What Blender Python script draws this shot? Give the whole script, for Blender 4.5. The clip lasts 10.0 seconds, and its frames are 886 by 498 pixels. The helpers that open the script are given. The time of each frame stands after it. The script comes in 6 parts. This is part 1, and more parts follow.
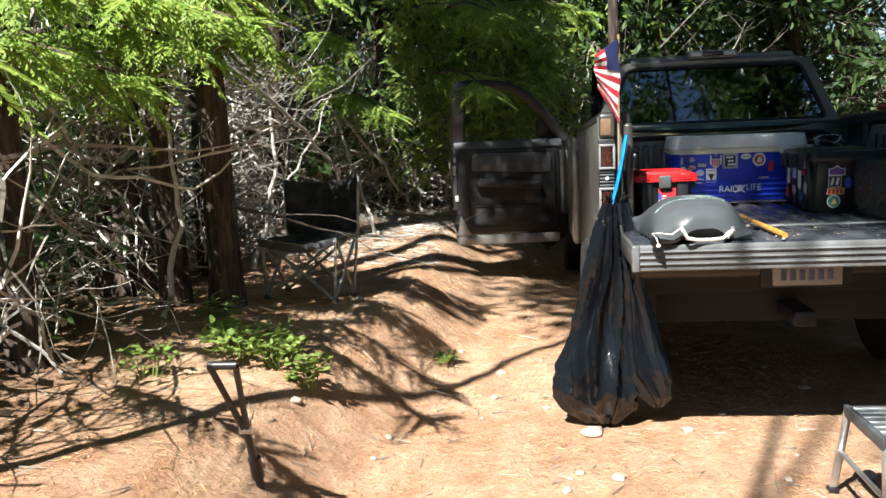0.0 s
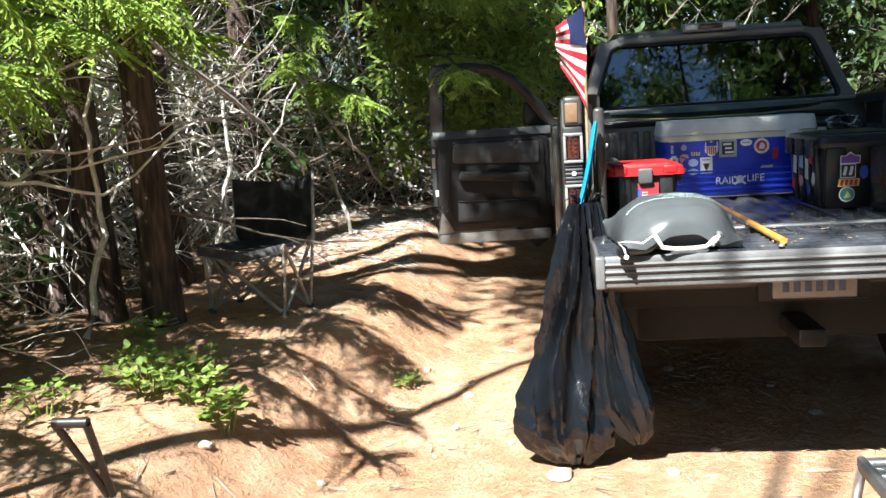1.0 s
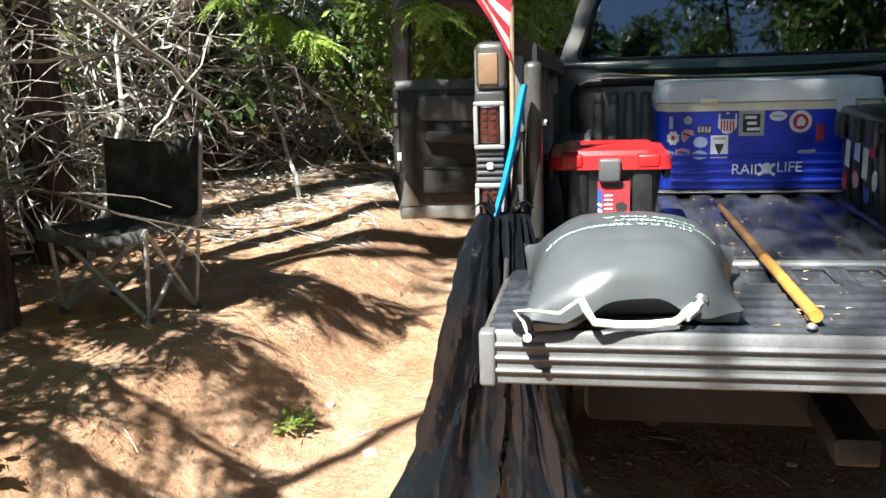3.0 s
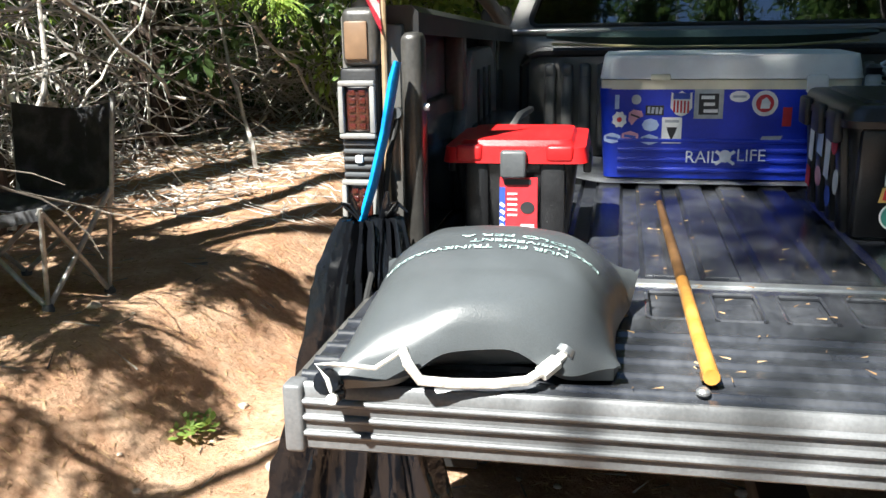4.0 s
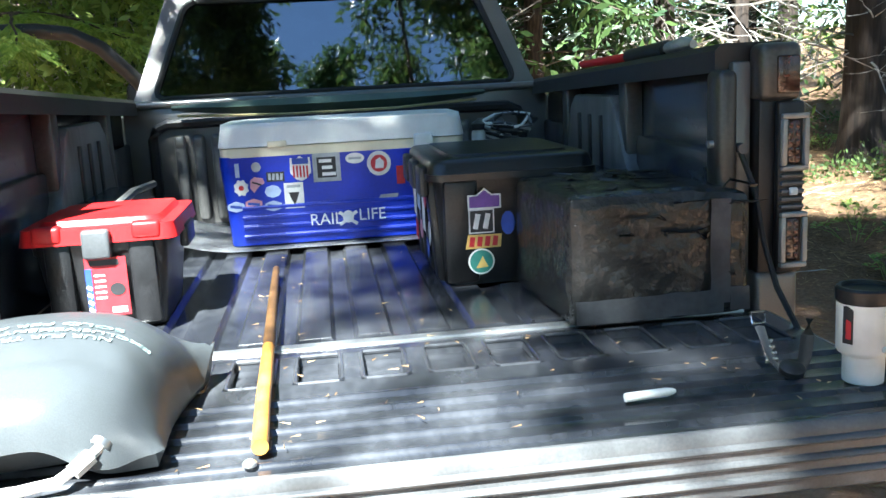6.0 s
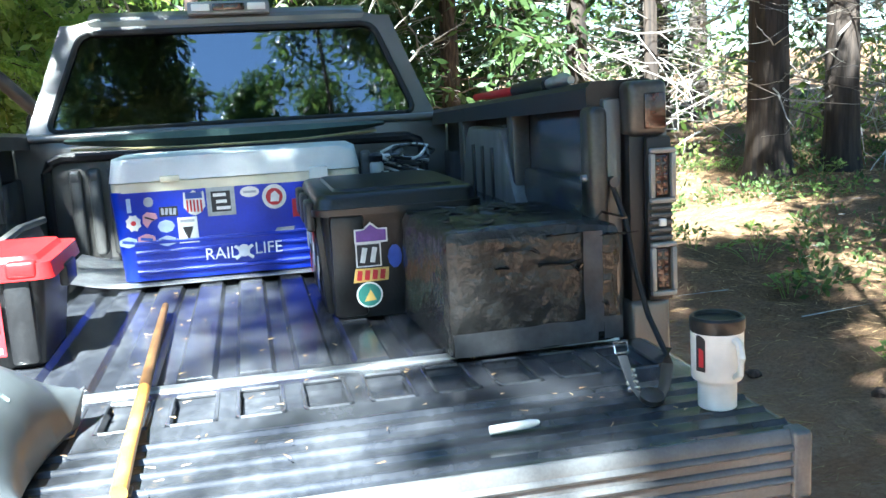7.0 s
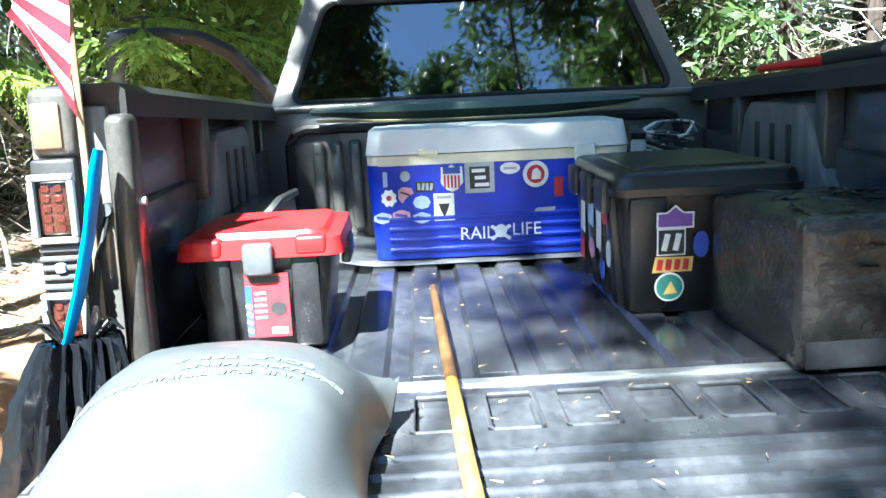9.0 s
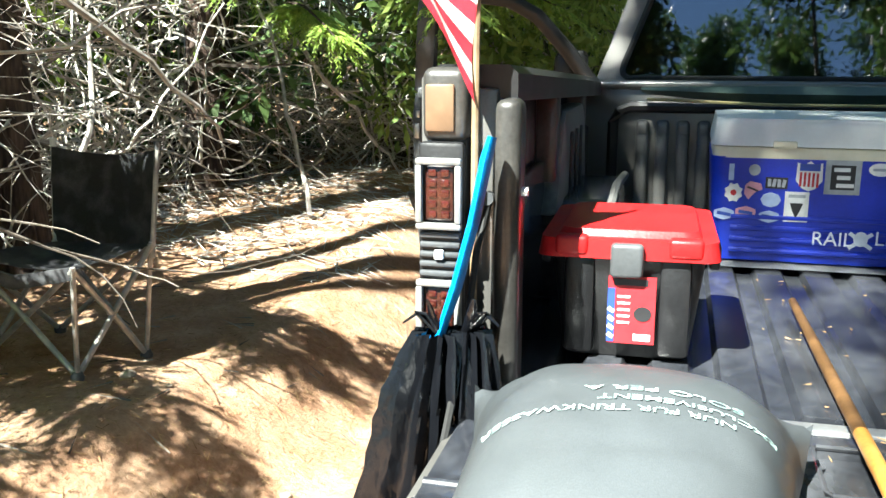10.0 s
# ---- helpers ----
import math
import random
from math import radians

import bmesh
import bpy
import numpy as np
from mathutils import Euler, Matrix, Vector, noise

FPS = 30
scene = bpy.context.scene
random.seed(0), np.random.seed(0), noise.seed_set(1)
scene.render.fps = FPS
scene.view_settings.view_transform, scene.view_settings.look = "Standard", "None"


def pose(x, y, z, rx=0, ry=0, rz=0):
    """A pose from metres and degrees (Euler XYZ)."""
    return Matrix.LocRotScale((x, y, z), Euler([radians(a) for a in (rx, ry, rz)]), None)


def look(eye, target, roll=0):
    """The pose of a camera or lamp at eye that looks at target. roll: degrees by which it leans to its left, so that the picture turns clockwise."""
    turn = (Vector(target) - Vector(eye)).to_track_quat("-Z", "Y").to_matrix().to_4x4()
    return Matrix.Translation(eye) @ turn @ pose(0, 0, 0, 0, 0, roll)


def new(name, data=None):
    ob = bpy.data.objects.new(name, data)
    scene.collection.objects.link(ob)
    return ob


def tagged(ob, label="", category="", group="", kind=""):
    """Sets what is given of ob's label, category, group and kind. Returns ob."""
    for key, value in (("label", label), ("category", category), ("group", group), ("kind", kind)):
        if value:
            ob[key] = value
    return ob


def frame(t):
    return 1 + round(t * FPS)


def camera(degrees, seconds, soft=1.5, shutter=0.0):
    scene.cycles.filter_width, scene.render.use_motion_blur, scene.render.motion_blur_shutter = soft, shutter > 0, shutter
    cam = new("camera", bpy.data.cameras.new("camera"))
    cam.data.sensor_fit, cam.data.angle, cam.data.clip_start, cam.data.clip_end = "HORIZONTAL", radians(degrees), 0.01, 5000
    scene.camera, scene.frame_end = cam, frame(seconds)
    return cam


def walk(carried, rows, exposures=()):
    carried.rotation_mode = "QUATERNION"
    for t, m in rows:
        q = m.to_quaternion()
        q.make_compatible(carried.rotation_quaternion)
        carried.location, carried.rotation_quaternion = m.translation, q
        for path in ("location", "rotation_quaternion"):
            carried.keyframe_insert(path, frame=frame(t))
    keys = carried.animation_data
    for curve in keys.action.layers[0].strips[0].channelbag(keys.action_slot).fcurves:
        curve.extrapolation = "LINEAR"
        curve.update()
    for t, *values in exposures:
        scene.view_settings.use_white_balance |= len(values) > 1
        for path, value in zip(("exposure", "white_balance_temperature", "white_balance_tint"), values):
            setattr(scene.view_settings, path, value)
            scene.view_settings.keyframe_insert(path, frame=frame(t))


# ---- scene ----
cam = camera(52.0, 10.0)
PATH = [
    (0, (-1.189, -4.292, 1.304), (-1.39, -2.32, 1.039), -2.3),
    (0.5, (-1.013, -3.934, 1.321), (-1.183, -1.961, 1.036), -0.7),
    (1, (-0.919, -3.615, 1.294), (-1.172, -1.652, 1.005), -3.6),
    (1.5, (-0.879, -3.265, 1.302), (-1.112, -1.293, 1.066), -1.9),
    (2, (-0.738, -2.932, 1.277), (-1.051, -0.983, 0.956), -3.6),
    (2.5, (-0.634, -2.61, 1.288), (-1.067, -0.696, 0.905), -2.5),
    (3, (-0.576, -2.248, 1.305), (-0.92, -0.321, 0.893), -1.9),
    (3.2, (-0.518, -2.12, 1.295), (-0.827, -0.195, 0.845), -1.5),
    (4.3, (-0.271, -1.759, 1.327), (-0.668, 0.137, 0.828), -1.1),
    (4.5, (-0.235, -1.741, 1.318), (-0.594, 0.165, 0.833), -2.5),
    (5, (-0.159, -1.658, 1.286), (-0.297, 0.285, 0.833), -3.0),
    (5.5, (-0.1, -1.684, 1.284), (-0.001, 0.27, 0.87), -3.7),
    (6, (-0.072, -1.762, 1.31), (0.17, 0.187, 0.933), -3.0),
    (6.2, (-0.07, -1.783, 1.326), (0.221, 0.166, 0.985), -2.2),
    (7.3, (0.04, -1.8, 1.332), (0.489, 0.12, 0.996), -3.1),
    (7.5, (0.026, -1.799, 1.329), (0.518, 0.108, 0.982), -2.3),
    (8, (0.042, -1.799, 1.33), (0.6, 0.088, 0.973), -1.5),
    (8.5, (-0.046, -1.712, 1.318), (0.301, 0.225, 0.965), -0.7),
    (9, (-0.238, -1.543, 1.31), (-0.196, 0.425, 0.958), -2.7),
    (9.5, (-0.421, -1.517, 1.348), (-0.614, 0.438, 0.972), -1.2),
    (10, (-0.483, -1.427, 1.365), (-0.967, 0.465, 0.938), -0.0),
]
EXPOSURES = [(0.0, 1.68, 6150, 7), (0.5, 1.9, 6100, 7), (1.5, 2.15, 6050, 7), (3.0, 2.1, 6200, 7), (4.5, 2.0, 6050, 7), (5.5, 2.7, 5750, 4), (6.0, 3.25, 5650, 2), (6.4, 3.55, 5550, 1), (7.5, 3.85, 5450, 0), (8.5, 3.78, 5450, 0), (9.5, 3.25, 5850, 1), (10.0, 2.75, 6100, 1)]
walk(cam, [(t, look(eye, target, roll)) for t, eye, target, roll in PATH], EXPOSURES)
# ---- world, sun ----
SUN_DIR = Vector((0.36, 0.70, -1.0)).normalized()
world = bpy.data.worlds.new("world")
scene.world = world
world.use_nodes = True
wn = world.node_tree
sky = wn.nodes.new("ShaderNodeTexSky")
sky.sky_type = "NISHITA"
sky.sun_disc = False
sky.dust_density, sky.ozone_density = 0.0, 3.0
sky.sun_elevation = math.asin(-SUN_DIR.z)
sky.sun_rotation = math.atan2(-SUN_DIR.x, -SUN_DIR.y)
wn.nodes["Background"].inputs[1].default_value = 0.036
wn.links.new(sky.outputs[0], wn.nodes["Background"].inputs[0])
sun = new("sun", bpy.data.lights.new("sun", "SUN"))
sun.data.energy, sun.data.angle, sun.data.color = 5.0, radians(0.55), (1.0, 0.95, 0.86)
sun.matrix_world = look(Vector((0, 0, 30)) - SUN_DIR * 10, (0, 0, 30))


# ---- materials ----
def material(name, color, rough=0.6, metal=0.0, var=0.25, scale=8.0, bump=0.0, bscale=60.0, spec=0.5, second=None, coat=0.0, contrast=(0.35, 0.7), per_object=0.0, stretch=None):
    """A surface with two scales of variation in colour and gloss, and fine relief."""
    m = bpy.data.materials.new(name)
    m.use_nodes = True
    nt = m.node_tree
    b = nt.nodes["Principled BSDF"]
    tc = nt.nodes.new("ShaderNodeTexCoord")
    n1 = nt.nodes.new("ShaderNodeTexNoise")
    n1.inputs["Scale"].default_value, n1.inputs["Detail"].default_value = scale, 6
    where = tc.outputs["Object"]
    if stretch:
        mp = nt.nodes.new("ShaderNodeMapping")
        mp.inputs["Scale"].default_value = stretch
        nt.links.new(where, mp.inputs["Vector"])
        where = mp.outputs[0]
    nt.links.new(where, n1.inputs["Vector"])
    ramp = nt.nodes.new("ShaderNodeValToRGB")
    ramp.color_ramp.elements[0].position, ramp.color_ramp.elements[1].position = contrast
    c2 = second or tuple(min(1, c * (1 + var)) for c in color)
    c1 = color if second else tuple(c * (1 - var) for c in color)
    ramp.color_ramp.elements[0].color, ramp.color_ramp.elements[1].color = (*c1, 1), (*c2, 1)
    nt.links.new(n1.outputs[0], ramp.inputs[0])
    n2 = nt.nodes.new("ShaderNodeTexNoise")
    n2.inputs["Scale"].default_value, n2.inputs["Detail"].default_value = bscale, 3
    nt.links.new(where, n2.inputs["Vector"])
    mix = nt.nodes.new("ShaderNodeMix")
    mix.data_type, mix.blend_type = "RGBA", "OVERLAY"
    mix.inputs["Factor"].default_value = min(0.6, var)
    nt.links.new(ramp.outputs[0], mix.inputs["A"])
    nt.links.new(n2.outputs[0], mix.inputs["B"])
    out = mix.outputs["Result"]
    if per_object:
        info = nt.nodes.new("ShaderNodeObjectInfo")
        hsv = nt.nodes.new("ShaderNodeHueSaturation")
        mr = nt.nodes.new("ShaderNodeMapRange")
        mr.inputs[3].default_value, mr.inputs[4].default_value = 1 - per_object, 1 + per_object
        nt.links.new(info.outputs["Random"], mr.inputs[0])
        nt.links.new(mr.outputs[0], hsv.inputs["Value"])
        nt.links.new(out, hsv.inputs["Color"])
        out = hsv.outputs[0]
    nt.links.new(out, b.inputs["Base Color"])
    mr2 = nt.nodes.new("ShaderNodeMapRange")
    mr2.inputs[3].default_value, mr2.inputs[4].default_value = max(0.02, rough * 0.8), min(1, rough * 1.2)
    nt.links.new(n1.outputs[0], mr2.inputs[0])
    nt.links.new(mr2.outputs[0], b.inputs["Roughness"])
    b.inputs["Metallic"].default_value = metal
    b.inputs["Specular IOR Level"].default_value = spec
    b.inputs["Coat Weight"].default_value = coat
    b.inputs["Coat Roughness"].default_value = 0.08
    if bump:
        bn = nt.nodes.new("ShaderNodeBump")
        bn.inputs["Strength"].default_value, bn.inputs["Distance"].default_value = bump, 0.01
        nt.links.new(n2.outputs[0], bn.inputs["Height"])
        nt.links.new(bn.outputs[0], b.inputs["Normal"])
    return m


def leaf_material(name, c1, c2, trans=0.45):
    m = bpy.data.materials.new(name)
    m.use_nodes = True
    nt = m.node_tree
    b = nt.nodes["Principled BSDF"]
    geo = nt.nodes.new("ShaderNodeNewGeometry")
    ramp = nt.nodes.new("ShaderNodeValToRGB")
    ramp.color_ramp.elements[0].color, ramp.color_ramp.elements[1].color = (*c1, 1), (*c2, 1)
    nt.links.new(geo.outputs["Random Per Island"], ramp.inputs[0])
    nt.links.new(ramp.outputs[0], b.inputs["Base Color"])
    b.inputs["Roughness"].default_value = 0.55
    tr = nt.nodes.new("ShaderNodeBsdfTranslucent")
    nt.links.new(ramp.outputs[0], tr.inputs[0])
    ms = nt.nodes.new("ShaderNodeMixShader")
    ms.inputs[0].default_value = trans
    nt.links.new(b.outputs[0], ms.inputs[1])
    nt.links.new(tr.outputs[0], ms.inputs[2])
    nt.links.new(ms.outputs[0], nt.nodes["Material Output"].inputs[0])
    return m


def island_material(name, c1, c2, rough=0.85):
    m = bpy.data.materials.new(name)
    m.use_nodes = True
    nt = m.node_tree
    b = nt.nodes["Principled BSDF"]
    geo = nt.nodes.new("ShaderNodeNewGeometry")
    ramp = nt.nodes.new("ShaderNodeValToRGB")
    ramp.color_ramp.elements[0].color, ramp.color_ramp.elements[1].color = (*c1, 1), (*c2, 1)
    nt.links.new(geo.outputs["Random Per Island"], ramp.inputs[0])
    tc = nt.nodes.new("ShaderNodeTexCoord")
    n = nt.nodes.new("ShaderNodeTexNoise")
    n.inputs["Scale"].default_value, n.inputs["Detail"].default_value = 25, 4
    nt.links.new(tc.outputs["Object"], n.inputs["Vector"])
    mix = nt.nodes.new("ShaderNodeMix")
    mix.data_type, mix.blend_type = "RGBA", "OVERLAY"
    mix.inputs["Factor"].default_value = 0.7
    nt.links.new(ramp.outputs[0], mix.inputs["A"])
    nt.links.new(n.outputs[0], mix.inputs["B"])
    nt.links.new(mix.outputs["Result"], b.inputs["Base Color"])
    b.inputs["Roughness"].default_value = rough
    return m


def dirt_material():
    m = bpy.data.materials.new("forest_dirt")
    m.use_nodes = True
    nt = m.node_tree
    b = nt.nodes["Principled BSDF"]
    tc = nt.nodes.new("ShaderNodeTexCoord")

    def noise_node(scale, detail, rough=0.6):
        n = nt.nodes.new("ShaderNodeTexNoise")
        n.inputs["Scale"].default_value, n.inputs["Detail"].default_value, n.inputs["Roughness"].default_value = scale, detail, rough
        nt.links.new(tc.outputs["Object"], n.inputs["Vector"])
        return n

    def ramp_node(src, a, c, ca, cc):
        r = nt.nodes.new("ShaderNodeValToRGB")
        r.color_ramp.elements[0].position, r.color_ramp.elements[1].position = a, c
        r.color_ramp.elements[0].color, r.color_ramp.elements[1].color = (*ca, 1), (*cc, 1)
        nt.links.new(src.outputs[0], r.inputs[0])
        return r

    big, mid, fine = noise_node(0.9, 5), noise_node(5.5, 8, 0.7), noise_node(45, 6, 0.75)
    base = ramp_node(big, 0.38, 0.62, (0.44, 0.25, 0.15), (0.52, 0.35, 0.235))
    red = ramp_node(mid, 0.42, 0.66, (0.33, 0.165, 0.09), (0.59, 0.41, 0.285))
    mix = nt.nodes.new("ShaderNodeMix")
    mix.data_type = "RGBA"
    mix.inputs["Factor"].default_value = 0.55
    nt.links.new(base.outputs[0], mix.inputs["A"])
    nt.links.new(red.outputs[0], mix.inputs["B"])
    grain = nt.nodes.new("ShaderNodeMix")
    grain.data_type, grain.blend_type = "RGBA", "OVERLAY"
    grain.inputs["Factor"].default_value = 0.55
    nt.links.new(mix.outputs["Result"], grain.inputs["A"])
    nt.links.new(fine.outputs[0], grain.inputs["B"])
    # needle litter takes over away from the clearing
    sep = nt.nodes.new("ShaderNodeSeparateXYZ")
    nt.links.new(tc.outputs["Object"], sep.inputs[0])
    right = nt.nodes.new("ShaderNodeMapRange")
    right.inputs[1].default_value, right.inputs[2].default_value = 1.6, 3.2
    nt.links.new(sep.outputs[0], right.inputs[0])
    left = nt.nodes.new("ShaderNodeMapRange")
    left.inputs[1].default_value, left.inputs[2].default_value = -2.9, -3.9
    nt.links.new(sep.outputs[0], left.inputs[0])
    far = nt.nodes.new("ShaderNodeMapRange")
    far.inputs[1].default_value, far.inputs[2].default_value = 4.0, 7.0
    nt.links.new(sep.outputs[1], far.inputs[0])
    m1 = nt.nodes.new("ShaderNodeMath")
    m1.operation = "MAXIMUM"
    m2 = nt.nodes.new("ShaderNodeMath")
    m2.operation = "MAXIMUM"
    nt.links.new(right.outputs[0], m1.inputs[0])
    nt.links.new(left.outputs[0], m1.inputs[1])
    nt.links.new(m1.outputs[0], m2.inputs[0])
    nt.links.new(far.outputs[0], m2.inputs[1])
    m3 = nt.nodes.new("ShaderNodeMath")
    m3.operation = "MULTIPLY"
    patch = ramp_node(mid, 0.3, 0.5, (0.55, 0.55, 0.55), (1, 1, 1))
    nt.links.new(m2.outputs[0], m3.inputs[0])
    nt.links.new(patch.outputs[0], m3.inputs[1])
    litter = ramp_node(fine, 0.35, 0.7, (0.06, 0.036, 0.02), (0.25, 0.16, 0.09))
    final = nt.nodes.new("ShaderNodeMix")
    final.data_type = "RGBA"
    nt.links.new(m3.outputs[0], final.inputs["Factor"])
    nt.links.new(grain.outputs["Result"], final.inputs["A"])
    nt.links.new(litter.outputs[0], final.inputs["B"])
    nt.links.new(final.outputs["Result"], b.inputs["Base Color"])
    b.inputs["Roughness"].default_value = 0.95
    b.inputs["Specular IOR Level"].default_value = 0.15
    bn = nt.nodes.new("ShaderNodeBump")
    bn.inputs["Strength"].default_value, bn.inputs["Distance"].default_value = 0.9, 0.02
    nt.links.new(fine.outputs[0], bn.inputs["Height"])
    bn2 = nt.nodes.new("ShaderNodeBump")
    bn2.inputs["Strength"].default_value, bn2.inputs["Distance"].default_value = 0.8, 0.05
    nt.links.new(mid.outputs[0], bn2.inputs["Height"])
    nt.links.new(bn.outputs[0], bn2.inputs["Normal"])
    nt.links.new(bn2.outputs[0], b.inputs["Normal"])
    return m


def glass_material(name, tint, rough=0.02):
    m = bpy.data.materials.new(name)
    m.use_nodes = True
    nt = m.node_tree
    nt.nodes.remove(nt.nodes["Principled BSDF"])
    tr = nt.nodes.new("ShaderNodeBsdfTransparent")
    tr.inputs[0].default_value = (*tint, 1)
    gl = nt.nodes.new("ShaderNodeBsdfGlossy")
    gl.inputs["Roughness"].default_value = rough
    fr = nt.nodes.new("ShaderNodeFresnel")
    fr.inputs[0].default_value = 3.0
    ms = nt.nodes.new("ShaderNodeMixShader")
    nt.links.new(fr.outputs[0], ms.inputs[0])
    nt.links.new(tr.outputs[0], ms.inputs[1])
    nt.links.new(gl.outputs[0], ms.inputs[2])
    nt.links.new(ms.outputs[0], nt.nodes["Material Output"].inputs[0])
    return m


M_DIRT = dirt_material()
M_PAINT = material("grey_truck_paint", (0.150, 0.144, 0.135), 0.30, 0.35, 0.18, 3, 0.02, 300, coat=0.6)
# dusty truck paint made darker: the shade on posts and ribs is in the colour
M_PAINT_DUSTY_SHADED = material("dusty_shaded_bed_paint", (0.055, 0.052, 0.048), 0.36, 0.2, 0.45, 6, 0.05, 120, coat=0.3)
M_LINER = material("scratched_black_bed_liner", (0.022, 0.024, 0.030), 0.21, 0.0, 0.6, 7, 0.05, 60, spec=1.0, second=(0.075, 0.078, 0.086), contrast=(0.42, 0.78), stretch=(1.0, 0.5, 1.0))
# lighter copy of the black liner: its sheen and lit ribs are put in as grey
M_RIB = material("scuffed_lit_liner", (0.085, 0.084, 0.082), 0.38, 0, 0.35, 9, 0.05, 120, second=(0.17, 0.168, 0.162), stretch=(3, 3, 0.4))
M_GATE_EDGE = material("grey_gate_moulding", (0.125, 0.128, 0.132), 0.30, 0.0, 0.3, 10, 0.04, 200)
M_BLACK = material("black_plastic", (0.014, 0.014, 0.015), 0.42, 0, 0.3, 8, 0.05, 150)
M_DARK = material("dark_interior_trim", (0.012, 0.012, 0.013), 0.6, 0, 0.3, 8, 0.1, 150)
M_RUBBER = material("black_rubber", (0.012, 0.012, 0.012), 0.75, 0, 0.3, 20, 0.2, 90)
M_CHROME = material("brushed_silver_trim", (0.62, 0.62, 0.61), 0.22, 0.9, 0.12, 20, 0.02, 200)
M_STEEL = material("bare_aluminium", (0.55, 0.56, 0.57), 0.36, 0.85, 0.2, 15, 0.04, 150)
M_LAMP_SILVER = material("silver_lamp_guard", (0.27, 0.27, 0.26), 0.35, 0.2, 0.15, 20, 0.03, 200)
M_LENS = material("dark_red_lamp_lens", (0.025, 0.008, 0.006), 0.12, 0, 0.4, 60, 0.1, 200, coat=0.8, second=(0.06, 0.016, 0.010))
M_LENS_CELL = material("bright_red_lens_cell", (0.055, 0.010, 0.007), 0.15, 0, 0.2, 60, 0.05, 200, coat=0.8)
# tan that stands in for the sun's glow on the painted panel
M_TAN_GLOW = material("sunlit_tan_plate", (0.17, 0.105, 0.062), 0.4, 0, 0.2, 10)
M_WHITE_LENS = material("clear_bulb_lens", (0.75, 0.75, 0.72), 0.2, 0, 0.05, 10)
# lighter than the door paint: the sun on the edge is put into the colour
M_DOOR_EDGE = material("sunlit_door_edge", (0.30, 0.29, 0.28), 0.30, 0.4, 0.25, 10, 0.04, 120)
# chrome darkened for the shade that falls under the open gate
M_BUMPER = material("dirty_shaded_chrome", (0.055, 0.048, 0.04), 0.45, 0.2, 0.35, 5, 0.05, 80)
M_PLATE = material("white_plate", (0.36, 0.34, 0.31), 0.5, 0, 0.1, 10)
M_PLATE_INK = material("dull_blue_ink", (0.12, 0.14, 0.22), 0.6)
M_WINDOW = glass_material("tinted_rear_glass", (0.56, 0.72, 0.68))
M_SEAT = material("grey_seat_cloth", (0.66, 0.72, 0.70), 0.9, 0, 0.25, 15, 0.3, 250)
M_GREEN_CLOTH = material("bright_green_mesh", (0.07, 0.62, 0.14), 0.7, 0, 0.3, 30, 0.2, 120)
M_COOLER = material("royal_blue_plastic", (0.012, 0.035, 0.44), 0.33, 0, 0.16, 9, 0.05, 120)
M_COOLER_LID = material("off_white_plastic", (0.74, 0.74, 0.70), 0.42, 0, 0.08, 12, 0.05, 120)
M_CREAM = material("cream_plastic_rim", (0.66, 0.62, 0.47), 0.45, 0, 0.08, 12)
M_RED = material("bright_red_plastic", (0.52, 0.012, 0.014), 0.38, 0, 0.15, 10, 0.06, 160)
M_LATCH = material("grey_latch_plastic", (0.075, 0.08, 0.085), 0.45, 0, 0.2, 14, 0.06, 160)
M_TOTE = material("black_tote_plastic", (0.011, 0.011, 0.012), 0.32, 0, 0.5, 6, 0.08, 130)
M_BOXWRAP = material("black_bag_wrapping", (0.020, 0.0195, 0.019), 0.23, 0, 0.3, 9, 0.75, 40, second=(0.036, 0.035, 0.034), contrast=(0.40, 0.8))
M_TAPE = material("dark_grey_cloth_tape", (0.12, 0.125, 0.135), 0.42, 0, 0.3, 10, 0.15, 60)
M_BAG = material("shiny_black_bin_liner", (0.0045, 0.005, 0.0065), 0.16, 0, 0.25, 6, 0.5, 30, spec=0.55, stretch=(1.0, 1.0, 0.4))
M_PILLOW = material("grey_coated_fabric", (0.064, 0.071, 0.076), 0.33, 0, 0.22, 3.5, 0.10, 500)
M_PRINT = material("pale_green_print", (0.20, 0.30, 0.29), 0.6, 0, 0.2, 40, second=(0.52, 0.72, 0.68), contrast=(0.35, 0.55))
M_WHITE = material("worn_white_plastic", (0.72, 0.72, 0.68), 0.4, 0, 0.1, 15)
M_HOSE = material("white_rope", (0.68, 0.67, 0.63), 0.6, 0, 0.15, 40, 0.2, 200)
M_VALVE = material("clear_dark_valve", (0.008, 0.008, 0.009), 0.10, 0, 0.3, 20)
M_WOOD = material("varnished_yellow_wood", (0.46, 0.20, 0.035), 0.35, 0, 0.25, 20, 0.05, 120, second=(0.60, 0.31, 0.075))
M_WOOD_DARK = material("dark_brown_wood", (0.10, 0.052, 0.02), 0.45, 0, 0.35, 20, 0.06, 120)
M_STRAP = material("bright_blue_strap", (0.005, 0.20, 0.55), 0.5, 0, 0.25, 25, 0.15, 300)
M_FLAG_RED = material("flag_red", (0.50, 0.03, 0.055), 0.8, 0, 0.15, 20, 0.1, 400)
M_FLAG_WHITE = material("flag_white", (0.74, 0.73, 0.71), 0.8, 0, 0.08, 20, 0.1, 400)
M_FLAG_BLUE = material("flag_navy", (0.012, 0.022, 0.10), 0.8, 0, 0.15, 20, 0.1, 400)
M_POLE = material("pale_wood_dowel", (0.27, 0.19, 0.11), 0.6, 0, 0.2, 30)
